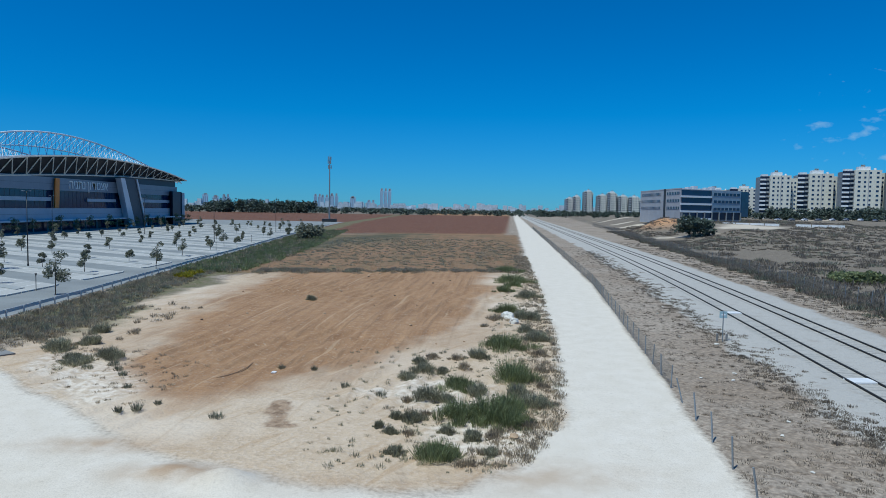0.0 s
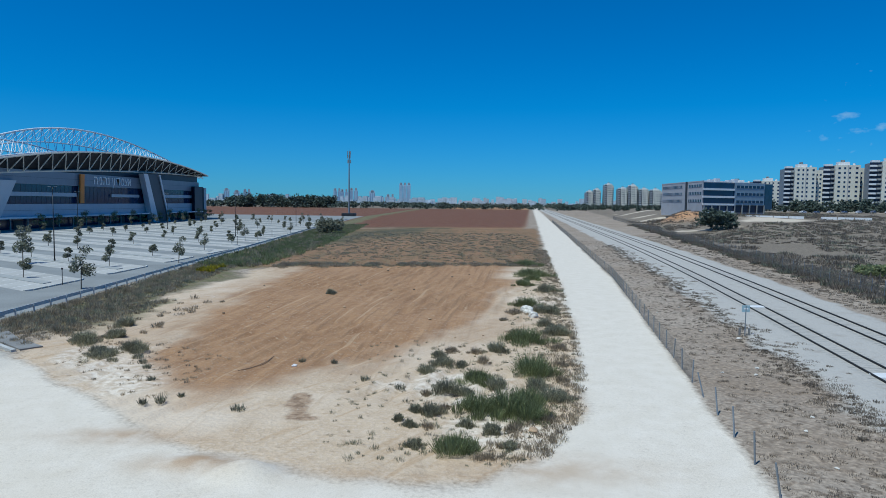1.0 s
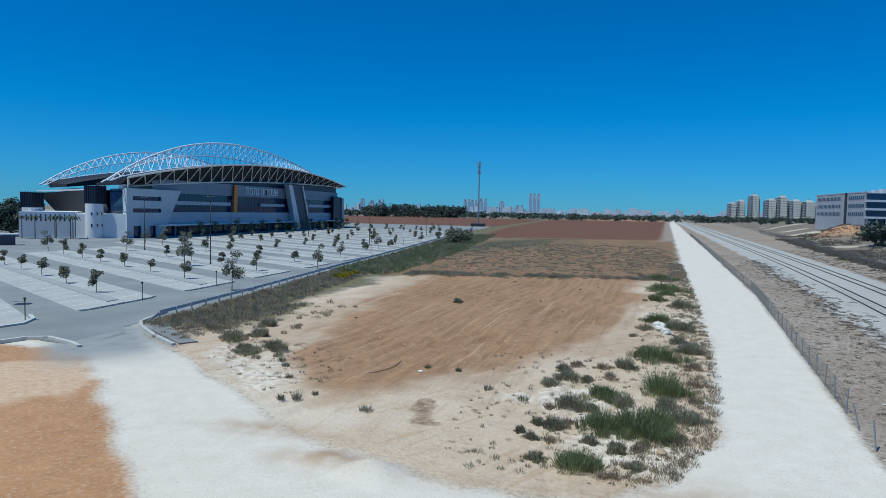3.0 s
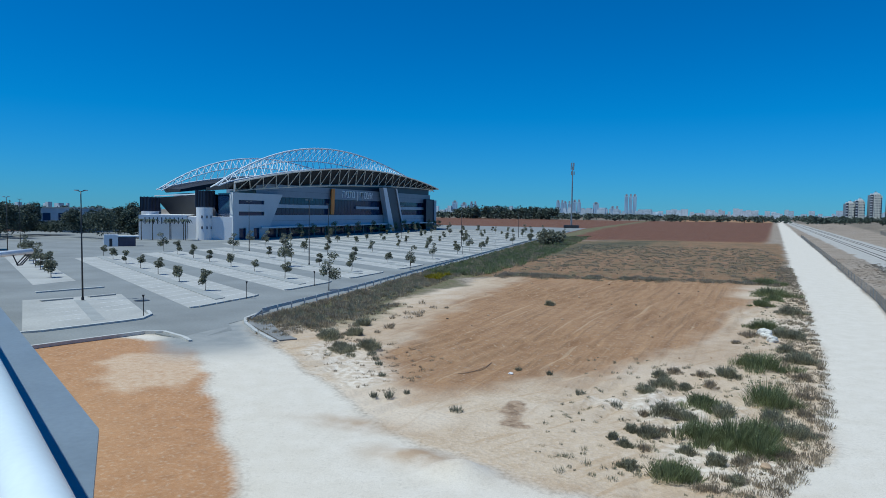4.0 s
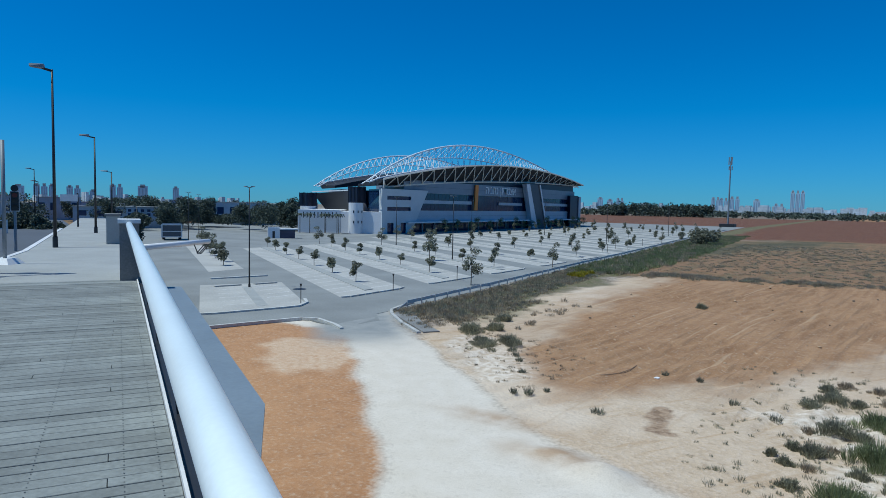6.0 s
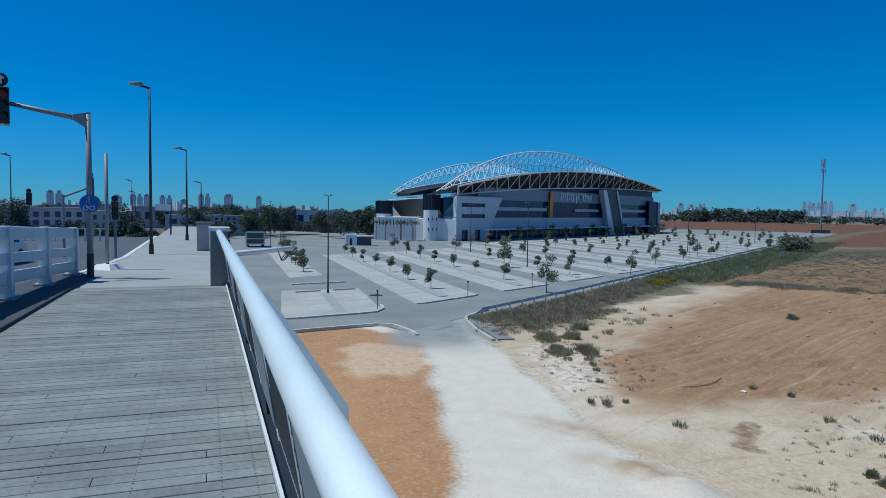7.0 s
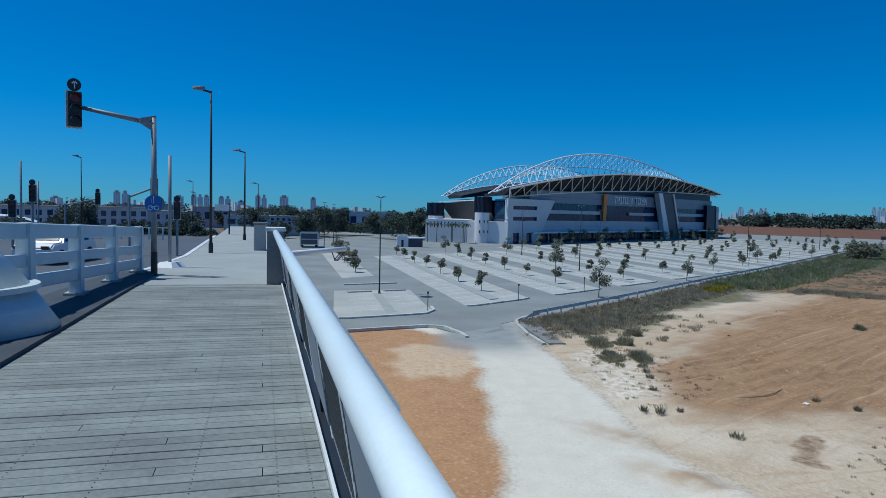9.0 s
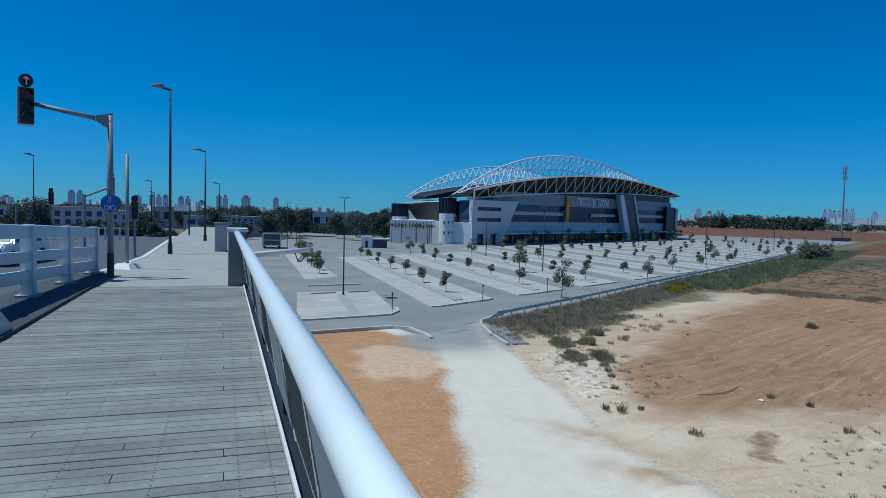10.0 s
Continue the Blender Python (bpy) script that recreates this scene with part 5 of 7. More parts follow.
for x_, y0 in spots:
    x, y = lot(y0, x_)
    k = g_.randrange(5)
    m_ = pose(x, y, 0.05, g_.uniform(-3, 3), g_.uniform(-3, 3), g_.uniform(0, 360))
    sc = g_.uniform(0.75, 1.15)
    if k not in used:
        kinds[k].matrix_basis = m_
        ob = kinds[k]
        used.add(k)
    else:
        ob = copy_thing(kinds[k], m_)
    ob.scale = (sc, sc, sc)
for i in range(9):
    x, y = -79.0 - i * 5.4 + g_.uniform(-0.5, 0.5), 62.3 + i * 3.55 + g_.uniform(-0.4, 0.4)
    ob = copy_thing(kinds[i % 5], pose(x, y, 0.05, 0, 0, i * 70))
    ob.scale = (1.15, 1.15, 1.05)
for x, y, sc in ((-39.7, 67.1, 1.25), (-62.8, 92.0, 1.5), (-42.0, 96.0, 1.1), (-50.0, 150.0, 1.1)):
    ob = copy_thing(kinds[3], pose(x, y, 0, 0, 0, x * 20))
    ob.scale = (sc * 0.9, sc * 0.9, sc)

# plaza trees before the stadium, and palms by the annex
pt = sapling(31, 5.0, LEAF_G, "bushy young tree before the stadium")
tagged(pt, group="plaza trees")
first = True
for i in range(16):
    x, y = -121.5 + g_.uniform(-1.5, 1), 186 + i * 8.6 + g_.uniform(-1.5, 1.5)
    m_ = pose(x, y, 0, 0, 0, i * 50)
    ob = pt if first else copy_thing(pt, m_)
    ob.matrix_basis = m_
    first = False
    sc = g_.uniform(0.75, 1.1)
    ob.scale = (sc * 1.25, sc * 1.25, sc)
palm = thing("palm_tree", "slim palm before the white annex wall", "palm tree", "palms")
part("trunk", tube(B(), (0, 0, 0), (0, 0, 4.6), 0.11, 0.08, seg=8), BARK, palm)
bm = B()
for i in range(12):
    an = i * 0.5236
    pts = [Vector((math.cos(an) * r, math.sin(an) * r, z)) for r, z in ((0, 4.55), (0.6, 5.3), (1.3, 5.2), (1.9, 4.3))]
    w = Vector((-math.sin(an), math.cos(an), 0))
    for (a, wa), (b, wb) in zip(zip(pts, (0.08, 0.26, 0.24, 0.03)), zip(pts[1:], (0.26, 0.24, 0.03))):
        bm.faces.new([bm.verts.new(q) for q in (a - w * wa, b - w * wb, b + w * wb, a + w * wa)])
part("fronds", bm, LEAF_DK, palm)
for i, (x, y) in enumerate(((-148.5, 146.0), (-145.8, 147.5), (-142.4, 150.6), (-141.8, 150.4), (-139.0, 152.4), (-137.0, 151.0))):
    ob = palm if i == 0 else copy_thing(palm, pose(x, y, 0, 0, 0, i * 33))
    ob.matrix_basis = pose(x, y, 0, 0, 0, i * 33)
    ob.scale = (1.15, 1.15, 1.15)

# shrubs of the sandy field, one object each
def shrub(x, y, r, h, kind, seed):
    """A clump of upright sprigs with drooping outer ones. kind: 0 green, 1 grey-olive, 2 dry, 3 a small plant."""
    leaf, words_ = ((LEAF_G, "bushy green shrub on the sandy ground"), (LEAF_OLIVE, "grey-olive half-dry shrub on the sandy ground"), (LEAF_DRY, "dry straw-grey shrub on the sandy ground"), (LEAF, "small dark half-dry plant on bare sand"))[kind]
    t = thing("shrub", words_, "shrub", "field shrubs")
    g = random.Random(seed)
    z = gz_at(x, y)
    if kind < 3:
        r, h = r * 1.15, h * 1.2
    if kind == 3:
        clumps = [(x, y, z, r, h, 120, 0.022)]
    else:
        n_ = int(430 * r + 80) if kind < 2 else int(260 * r + 50)
        clumps = [(x, y, z, r * 0.7, h, n_, 0.024)]
        for k in range(9):
            a, q = g.uniform(0, 6.28), g.uniform(0.3, 1.15) * r
            clumps.append((x + math.cos(a) * q, y + math.sin(a) * q, z, r * g.uniform(0.2, 0.5), h * g.uniform(0.35, 0.95) * (1.1 - 0.45 * q / r), n_ // 4, 0.022))
    tuft = new("sprig_tuft", quad_mesh("sprig_tuft", tuft_verts(clumps, seed), leaf))
    tuft.parent = t
    tagged(tuft, kind="stuff")
    if kind < 2:
        dome = [(x + g.uniform(-0.5, 0.5) * r, y + g.uniform(-0.5, 0.5) * r, z + h * g.uniform(0.3, 0.6), r * g.uniform(0.3, 0.45), h * 0.3, int(70 * r + 20)) for k in range(5)]
        foliage = new("foliage", leaf_mesh("foliage", dome, 0.038, leaf, 1.2, seed + 300, 2.8))
        foliage.parent = t


GREEN = [(-0.5, 24.6, 0.93, 0.7), (0.7, 29.3, 0.8, 0.95), (2.0, 29.4, 0.95, 1.15), (2.9, 28.7, 0.75, 0.8), (3.8, 36.2, 1.1, 1.2), (4.2, 44.1, 1.4, 1.0), (0.7, 34.5, 0.88, 0.65), (5.9, 60.0, 1.1, 0.85), (9.0, 85.8, 2.2, 1.1), (7.0, 75.8, 1.0, 0.8), (8.8, 80.8, 0.9, 0.7), (9.8, 100.6, 2.0, 0.9), (3.0, 30.6, 0.7, 0.9)]
OLIVE = [(-1.9, 25.2, 0.37, 0.36), (-0.8, 32.4, 0.74, 0.65), (2.1, 41.1, 0.65, 0.65), (-1.1, 37.7, 0.6, 0.55), (-2.0, 36.3, 0.58, 0.5), (-1.5, 39.7, 0.41, 0.45), (-0.1, 38.0, 0.44, 0.4), (4.3, 31.5, 0.87, 0.7), (6.8, 57.3, 0.75, 0.7), (6.8, 47.6, 0.89, 0.8), (7.8, 56.9, 0.77, 0.75), (9.0, 71.0, 1.2, 0.85), (-1.4, 29.0, 0.47, 0.55)]
OLIVE_LOW = [(-2.2, 29.4, 0.29, 0.32), (-2.3, 27.4, 0.28, 0.3), (1.2, 26.8, 0.37, 0.5), (0.1, 27.6, 0.33, 0.4), (1.8, 25.2, 0.35, 0.3), (-2.8, 28.1, 0.22, 0.3), (6.3, 50.7, 0.57, 0.6), (3.7, 33.4, 0.57, 0.6), (1.7, 33.3, 0.57, 0.65), (0.1, 31.9, 0.42, 0.4), (-13.2, 65.4, 0.42, 0.55)]
STRAW = [(-0.8, 41.3, 0.46, 0.35), (4.5, 56.0, 0.79, 0.6), (6.3, 42.8, 0.57, 0.45), (-1.5, 27.3, 0.27, 0.26), (3.7, 28.5, 0.39, 0.36), (5.7, 38.5, 0.48, 0.38), (4.6, 31.5, 0.38, 0.3), (5.3, 35.0, 0.4, 0.3), (0.8, 40.7, 0.4, 0.4), (1.2, 38.5, 0.4, 0.42), (-1.9, 32.4, 0.32, 0.36), (2.1, 27.2, 0.32, 0.3), (-0.9, 29.9, 0.29, 0.3), (3.3, 52.4, 0.49, 0.3), (3.8, 47.6, 0.53, 0.34)]
CORNER_SHRUBS = [(-25.3, 48.4, 0.75, 0.7), (-24.9, 42.2, 0.9, 0.85), (-23.8, 44.2, 0.75, 0.7), (-21.6, 38.6, 1.0, 0.55), (-20.5, 40.0, 0.9, 0.7), (-22.6, 39.7, 0.6, 0.5)]
SPRIGS = [(-14.2, 30.1, 0.2, 0.6), (-10.1, 28.9, 0.36, 0.4), (-14.8, 29.6, 0.18, 0.4), (-13.6, 31.0, 0.15, 0.3), (-18.4, 36.9, 0.3, 0.35), (-17.6, 35.8, 0.25, 0.35), (-19.3, 38.2, 0.35, 0.4), (-9.6, 38.6, 0.2, 0.4), (-7.5, 37.8, 0.18, 0.35), (-5.2, 34.5, 0.3, 0.4), (-3.2, 33.0, 0.3, 0.45), (-16.2, 33.4, 0.2, 0.3)]
for kind, rows_ in ((0, GREEN), (1, OLIVE), (1, OLIVE_LOW), (2, STRAW), (1, CORNER_SHRUBS), (3, SPRIGS)):
    for i, (x, y, r, h) in enumerate(rows_):
        shrub(x, y, r, h, kind, 100 + i + 40 * len(rows_) + 7 * kind)


def stuff(name, verts_, material, label, category):
    return tagged(new(name, quad_mesh(name, verts_, material)), label, category, kind="stuff")


def scatter(n_, fn, seed):
    """Spots for tufts by a function of the generator."""
    g = np.random.default_rng(seed)
    out_ = []
    for i in range(n_):
        q = fn(g)
        if q:
            x, y, r, h, k, w = q
            out_.append([x, y, 0.0, r, h, k, w])
    zs = ground_z(np.array([q[0] for q in out_]), np.array([q[1] for q in out_]))
    for q, z in zip(out_, zs):
        q[2] = float(z)
    return out_


def strip_small(g):
    y = 23.5 + 80 * g.random() ** 1.5
    x = float(road_left(y)) - 0.3 - g.random() ** 1.3 * (8.0 if y < 40 else 4.5)
    if y < float(south_edge(np.array(x))) + 0.4:
        return None
    r = g.uniform(0.06, 0.26)
    return x, y, r, r * 1.1, 34, 0.02


def roadside(g):
    y = 24 + 110 * g.random() ** 1.4
    x = float(road_left(y)) - 2.6 * g.random() ** 1.3
    if y < float(south_edge(np.array(x))) + 0.4:
        return None
    return x, y, g.uniform(0.15, 0.5), g.uniform(0.1, 0.36), 45, 0.022


def verge_near(g):
    y = 45 + 60 * g.random()
    x = float(lot_edge(y)) + 1.0 + g.random() ** 1.4 * (5.5 + 1.5 * (y < 60))
    return x, y, g.uniform(0.3, 0.9), g.uniform(0.15, 0.6), 90, 0.034


def verge_far(g):
    y = 95 + 170 * g.random() ** 1.3
    x = float(lot_edge(y)) + 1.2 + g.random() * np.interp(y, [95, 130, 260], [8, 12, 14])
    return x, y, g.uniform(0.6, 1.6), g.uniform(0.35, 0.95), 64, 0.075


def hedge(g):
    x = -27 + 38 * g.random()
    y = 97.5 + 0.15 * x + g.normal() * 1.5 + 1.5
    lush = float(fbm(np.array([x]), np.array([40.0]), 5, 3, 90.0)[0])
    if lush < 0.42 and g.random() < 0.7:
        return None
    return x, y, g.uniform(0.4, 1.2), g.uniform(0.4, 1.1) * lush, 90, 0.04


def plough_weeds(g):
    y = 104 + 98 * g.random()
    x = g.uniform(-30, 18)
    if x > float(road_left(y)) - 0.5:
        return None
    return x, y, g.uniform(0.3, 1.1), g.uniform(0.12, 0.34), 44, 0.05


def corner_dry(g):
    x, y = g.uniform(-36, -22), g.uniform(41, 62)
    if x < float(lot_edge(y)) + 0.8 or y < float(south_edge(np.array(x))) + 0.7 or (x > -27 and g.random() < 0.7):
        return None
    return x, y, g.uniform(0.2, 0.6), g.uniform(0.2, 0.5), 60, 0.035


def rail_dry(g):
    y = 20 + 150 * g.random() ** 1.5
    x = float(fence_x(y)) + 0.3 + g.random() ** 0.8 * 7.0
    return x, y, g.uniform(0.1, 0.45), g.uniform(0.04, 0.14), 38, 0.02


def ballast_edge(g):
    y = 24 + 130 * g.random() ** 1.4
    x = float(track_x(y)) - 3.6 + g.normal() * 0.9
    return x, y, g.uniform(0.15, 0.6), g.uniform(0.05, 0.2), 50, 0.026


def chalk_sprigs(g):
    x, y = g.uniform(-24, -14), g.uniform(30, 43)
    if y < float(south_edge(np.array(x))) + 1.0 or y > 20 - 1.05 * x + 4:
        return None
    return x, y, g.uniform(0.08, 0.3), g.uniform(0.06, 0.22), 34, 0.018


def near_sprigs(g):
    x, y = g.uniform(-6, 3), g.uniform(24.5, 44)
    if y < float(south_edge(np.array(x))) + 1.2:
        return None
    return x, y, g.uniform(0.06, 0.22), g.uniform(0.06, 0.26), 30, 0.016


def right_bank(g):
    y = 42 + 260 * g.random() ** 1.3
    x = float(fence2_x(y)) - 0.5 + g.normal() * 1.3 + 1.0
    return x, y, g.uniform(0.6, 1.6), g.uniform(0.35, 0.9), 80, 0.09


def right_scrub(g):
    y = 45 + 330 * g.random() ** 1.3
    x = float(fence2_x(y)) + 3 + 140 * g.random() ** 1.2
    if x > 175 or fbm(np.array([x]), np.array([y]), 38, 4, 77.0)[0] > 0.6:
        return None
    r = 0.4 + 1.9 * g.random() ** 1.8
    return x, y, r, r * g.uniform(0.3, 0.6), 46, 0.13


def between_tracks(g):
    y = 40 + 160 * g.random() ** 1.4
    x = float(track_x(y)) + 10.0 + g.random() * np.interp(y, [40, 200], [6, 14])
    return x, y, g.uniform(0.2, 0.7), g.uniform(0.08, 0.25), 45, 0.03


stuff("weeds", tuft_verts(scatter(380, strip_small, 1), 1), LEAF_OLIVE, "scattered low green weeds on sand", "weeds")
stuff("weeds", tuft_verts(scatter(170, chalk_sprigs, 31), 31), LEAF_DRY, "thin dry sprigs on the chalky corner of the field", "weeds")
stuff("weeds", tuft_verts(scatter(150, near_sprigs, 32), 32), LEAF_OLIVE, "thin grey sprigs on the pale sand", "weeds")
stuff("weeds", tuft_verts(scatter(1000, roadside, 2), 2), LEAF_DRY, "dry grey weeds beside the gravel track", "weeds")
stuff("weeds", tuft_verts(scatter(700, verge_near, 3), 3), LEAF_DRY, "dry brown weeds along the crash barrier", "weeds")
stuff("weeds", tuft_verts(scatter(420, verge_near, 4), 4), LEAF_OLIVE, "green weeds along the crash barrier", "weeds")
stuff("weeds", tuft_verts(scatter(1500, verge_far, 5), 5), LEAF_G, "dense green weeds on the verge", "weeds")
stuff("weeds", tuft_verts(scatter(500, verge_far, 6), 6), LEAF_DRY, "dry weeds on the verge", "weeds")
stuff("weeds", tuft_verts(scatter(320, hedge, 7), 7), LEAF_DRY, "dry scrub along the field's edge", "scrub")
stuff("weeds", tuft_verts(scatter(170, hedge, 8), 8), LEAF_OLIVE, "green scrub along the field's edge", "scrub")
stuff("weeds", tuft_verts(scatter(1100, plough_weeds, 9), 9), LEAF_DRY, "thin dry weeds on the ploughed strip", "weeds")
stuff("weeds", tuft_verts(scatter(700, plough_weeds, 10), 10), LEAF_OLIVE, "thin green weeds on the ploughed strip", "weeds")
stuff("weeds", tuft_verts(scatter(260, corner_dry, 11), 11), LEAF_DRY, "dry scrub at the corner of the field", "scrub")
stuff("weeds", tuft_verts(scatter(1300, rail_dry, 12), 12), SCRUB, "flattened dry weeds beside the railway", "weeds")
stuff("weeds", tuft_verts(scatter(1200, ballast_edge, 13), 13), SCRUB, "dark dead weeds at the ballast's edge", "weeds")
stuff("scrub", tuft_verts(scatter(900, right_bank, 14), 14), SCRUB, "tangled dry scrub on the far fence", "scrub")
stuff("scrub", tuft_verts(scatter(300, right_bank, 15), 15), LEAF, "green scrub on the far fence", "scrub")
stuff("scrub", tuft_verts(scatter(9000, right_scrub, 16), 16), SCRUB, "dry scrubland beyond the railway", "scrub")
stuff("scrub", tuft_verts(scatter(1500, right_scrub, 17), 17), LEAF_OLIVE, "dark green scrub beyond the railway", "scrub")
stuff("weeds", tuft_verts(scatter(1500, between_tracks, 18), 18), SCRUB, "sparse dry weeds beside the tracks", "weeds")
stuff("weeds", tuft_verts([(-34.2 + g_.uniform(-1.2, 1.2), 88 + g_.uniform(-3, 3), 0, 0.6, 0.7, 60, 0.08) for i in range(14)], 19), LEAF_YEL, "patch of yellow flowering weeds", "weeds")


def bush(x, y, r, h, material, label, seed, size=0.5, z=None):
    g = random.Random(seed)
    z = gz_at(x, y) if z is None else z
    t = thing("bush", label, "bush", at=(x, y, z))
    blobs = [(g.uniform(-0.6, 0.6) * r, g.uniform(-0.6, 0.6) * r, h * g.uniform(0.25, 0.75), r * g.uniform(0.3, 0.5), h * 0.32, 150) for i in range(14)]
    bm = B()
    for q in blobs[:6]:
        tube(bm, (0, 0, -0.3), q[:3], 0.12, 0.03, seg=5)
    part("branches", bm, BARK, t)
    ob = new("foliage", leaf_mesh("foliage", blobs, size, material, 0.2, seed))
    ob.parent = t


bush(84.5, 223.5, 8.5, 7.0, LEAF_DK, "large dark green bush beyond the railway", 3, 0.8)
bush(-38.5, 190, 4.5, 4.5, LEAF, "large green bush by the verge", 4, 0.45)
bush(58.5, 92, 4.0, 1.6, LEAF_G, "green reeds in a damp patch beyond the railway", 5, 0.4)


def wood(name, rows_, material, label, size, per=90, seed=1):
    """Far trees as one mass of foliage: rows of x, y, z, radius, height."""
    g = np.random.default_rng(seed)
    blobs = []
    for x, y, z, r, h in rows_:
        for k in range(5):
            blobs.append((x + g.uniform(-0.5, 0.5) * r, y + g.uniform(-0.5, 0.5) * r, z + h * g.uniform(0.3, 0.85), r * g.uniform(0.4, 0.65), h * 0.25, per // 5))
        blobs.append((x, y, z + h * 0.3, r * 0.8, h * 0.3, per // 3))
    return tagged(new(name, leaf_mesh(name, blobs, size, material, 0.2, seed, 1.2)), label, "trees", kind="stuff")


def polar(az, d):
    return -d * math.sin(radians(az)), d * math.cos(radians(az))


far = []
for i in range(110):
    x, y = polar(g_.uniform(11.2, 19.8), g_.uniform(900, 960))
    far.append((x, y, 0, g_.uniform(6, 10), g_.uniform(11, 19)))
wood("tree_belt", far, LEAF_DK, "dark belt of trees beyond the red field", 2.2, 110, 41)
far = []
for i in range(420):
    x, y = polar(g_.uniform(-18, 23), g_.uniform(860, 1500))
    far.append((x, y, 0, g_.uniform(6, 14), g_.uniform(5, 10)))
wood("tree_belt", far, LEAF_DK, "low bushes and trees on the horizon", 2.4, 50, 42)
far = []
for i in range(58):
    az = g_.uniform(44.5, 60)
    x, y = polar(az, g_.uniform(215, 330))
    far.append((x, y, 1.0, g_.uniform(3, 7), g_.uniform(3.5, 10.0)))
wood("woodland", far, LEAF_DK, "dark trees on the slope beside the stadium", 0.45, 1900, 43)
far = []
for i in range(24):
    az = g_.uniform(60, 84)
    x, y = polar(az, g_.uniform(215, 330))
    far.append((x, y, 1.0, g_.uniform(2.5, 6), g_.uniform(3, 9.5)))
wood("woodland", far, LEAF_DK, "dark trees beyond the road junction", 0.42, 1900, 44)
far = []
for i in range(56):
    x, y = polar(g_.uniform(48, 84), g_.uniform(380, 700))
    far.append((x, y, 1.0, g_.uniform(4, 9), g_.uniform(5, 11)))
wood("woodland", far, LEAF_DK, "dark far trees behind the junction", 0.9, 600, 47)
far = []
for i in range(70):
    x, y = polar(g_.uniform(-35, -23.5), g_.uniform(440, 490))
    far.append((x, y, 6.0, g_.uniform(4, 6), g_.uniform(4, 9)))
for i in range(60):
    x, y = polar(g_.uniform(-17, -8), g_.uniform(500, 900))
    far.append((x, y, 4.0, g_.uniform(3, 6), g_.uniform(3, 6)))
wood("woodland", far, LEAF_DK, "dark trees before the apartment blocks", 1.2, 110, 45)


# ---------------------------------------------------------------- fences, signs and litter by the railway
WIRE = mat("weathered wire", (0.26, 0.24, 0.21), 0.7, 0.2, var=0.2, bump=0.0)


def wire_fence(name, fn, ys, h, broken, label, lean):
    f = thing(name, label, "fence")
    g = random.Random(7)
    pm_ = finish(tube(B(), (0, 0, -0.2), (0, 0, h), 0.035, seg=6), "post", STEEL)
    y = ys[0]
    posts = []
    while y < ys[1]:
        x = float(fn(y)) + 0.05
        z = gz_at(x, y)
        ob = new("post", pm_)
        ob.parent = f
        tilt = 14 if y < broken else 3
        ob.matrix_basis = pose(x, y, z, g.uniform(-tilt, tilt), g.uniform(-tilt, tilt) + lean, 0)
        posts.append((x, y, z))
        y += 2.8 if y < 90 else 4.5
    bm = B()
    for (x0, y0, z0), (x1, y1, z1) in zip(posts, posts[1:]):
        if y0 < broken:
            continue
        r = 0.006 if y0 < 70 else 0.011
        for k in range(7):
            w = 0.05 + (h - 0.1) * k / 6
            tube(bm, (x0, y0, z0 + w), (x1, y1, z1 + w), r, seg=3, caps=False)
        m_ = 10 if y0 < 90 else 8
        for k in range(m_):
            t0, t1 = k / m_, (k + 1.6) / m_
            a, b_ = (x0 + (x1 - x0) * t0, y0 + (y1 - y0) * t0), (x0 + (x1 - x0) * t1, y0 + (y1 - y0) * t1)
            tube(bm, (*a, z0 + 0.05), (*b_, z0 + h - 0.05), r * 0.8, seg=3, caps=False)
            tube(bm, (*b_, z0 + 0.05), (*a, z0 + h - 0.05), r * 0.8, seg=3, caps=False)
    tagged(part("wire_mesh", bm, WIRE, f, "sagging wire mesh"), kind="stuff")
    return f


wire_fence("wire_fence", fence_x, (18.5, 330), 1.25, 33, "sagging wire fence beside the gravel track", 0)
wire_fence("wire_fence", fence2_x, (44, 420), 1.9, 0, "rusty wire fence beyond the railway", 3)

rs = thing("railway_sign", "small pale sign board on a thin post by the track", "sign", at=(20.6, 48.3, gz_at(20.6, 48.3)))
part("post", tube(B(), (0, 0, 0), (0, 0, 2.2), 0.04, seg=8), STEEL, rs)
bm = box(B(), -0.28, -0.02, 1.75, 0.28, 0.02, 2.25)
bd = part("board", bm, mat("pale blue sign", (0.35, 0.50, 0.55), 0.5, var=0.15, bump=0.0), rs)
part("mark", box(B(), -0.16, -0.026, 1.95, 0.16, -0.021, 2.05), WHITE, bd)
for i, (dx, dy) in enumerate(((-0.3, 0.2), (0.35, 0.1))):
    st = thing("marker_post", "short grey concrete marker post by the track", "post", "marker posts", at=(20.6 + dx, 48.3 + dy, gz_at(20.6, 48.3)))
    part("shaft", box(B(), -0.06, -0.06, -0.1, 0.06, 0.06, 0.55), CONCRETE_D, st)
for x, y in ((float(track_x(61.0)) + 0.73, 61.0), (float(track_x(36.5)) + 0.73, 36.5)):
    sl_ = thing("track_box", "white flat cover plate between the rails", "cover", "track covers", at=(x, y, 0.17))
    part("cover", box(B(), -0.7, -0.5, 0, 0.7, 0.5, 0.12), WHITE_OLD, sl_)


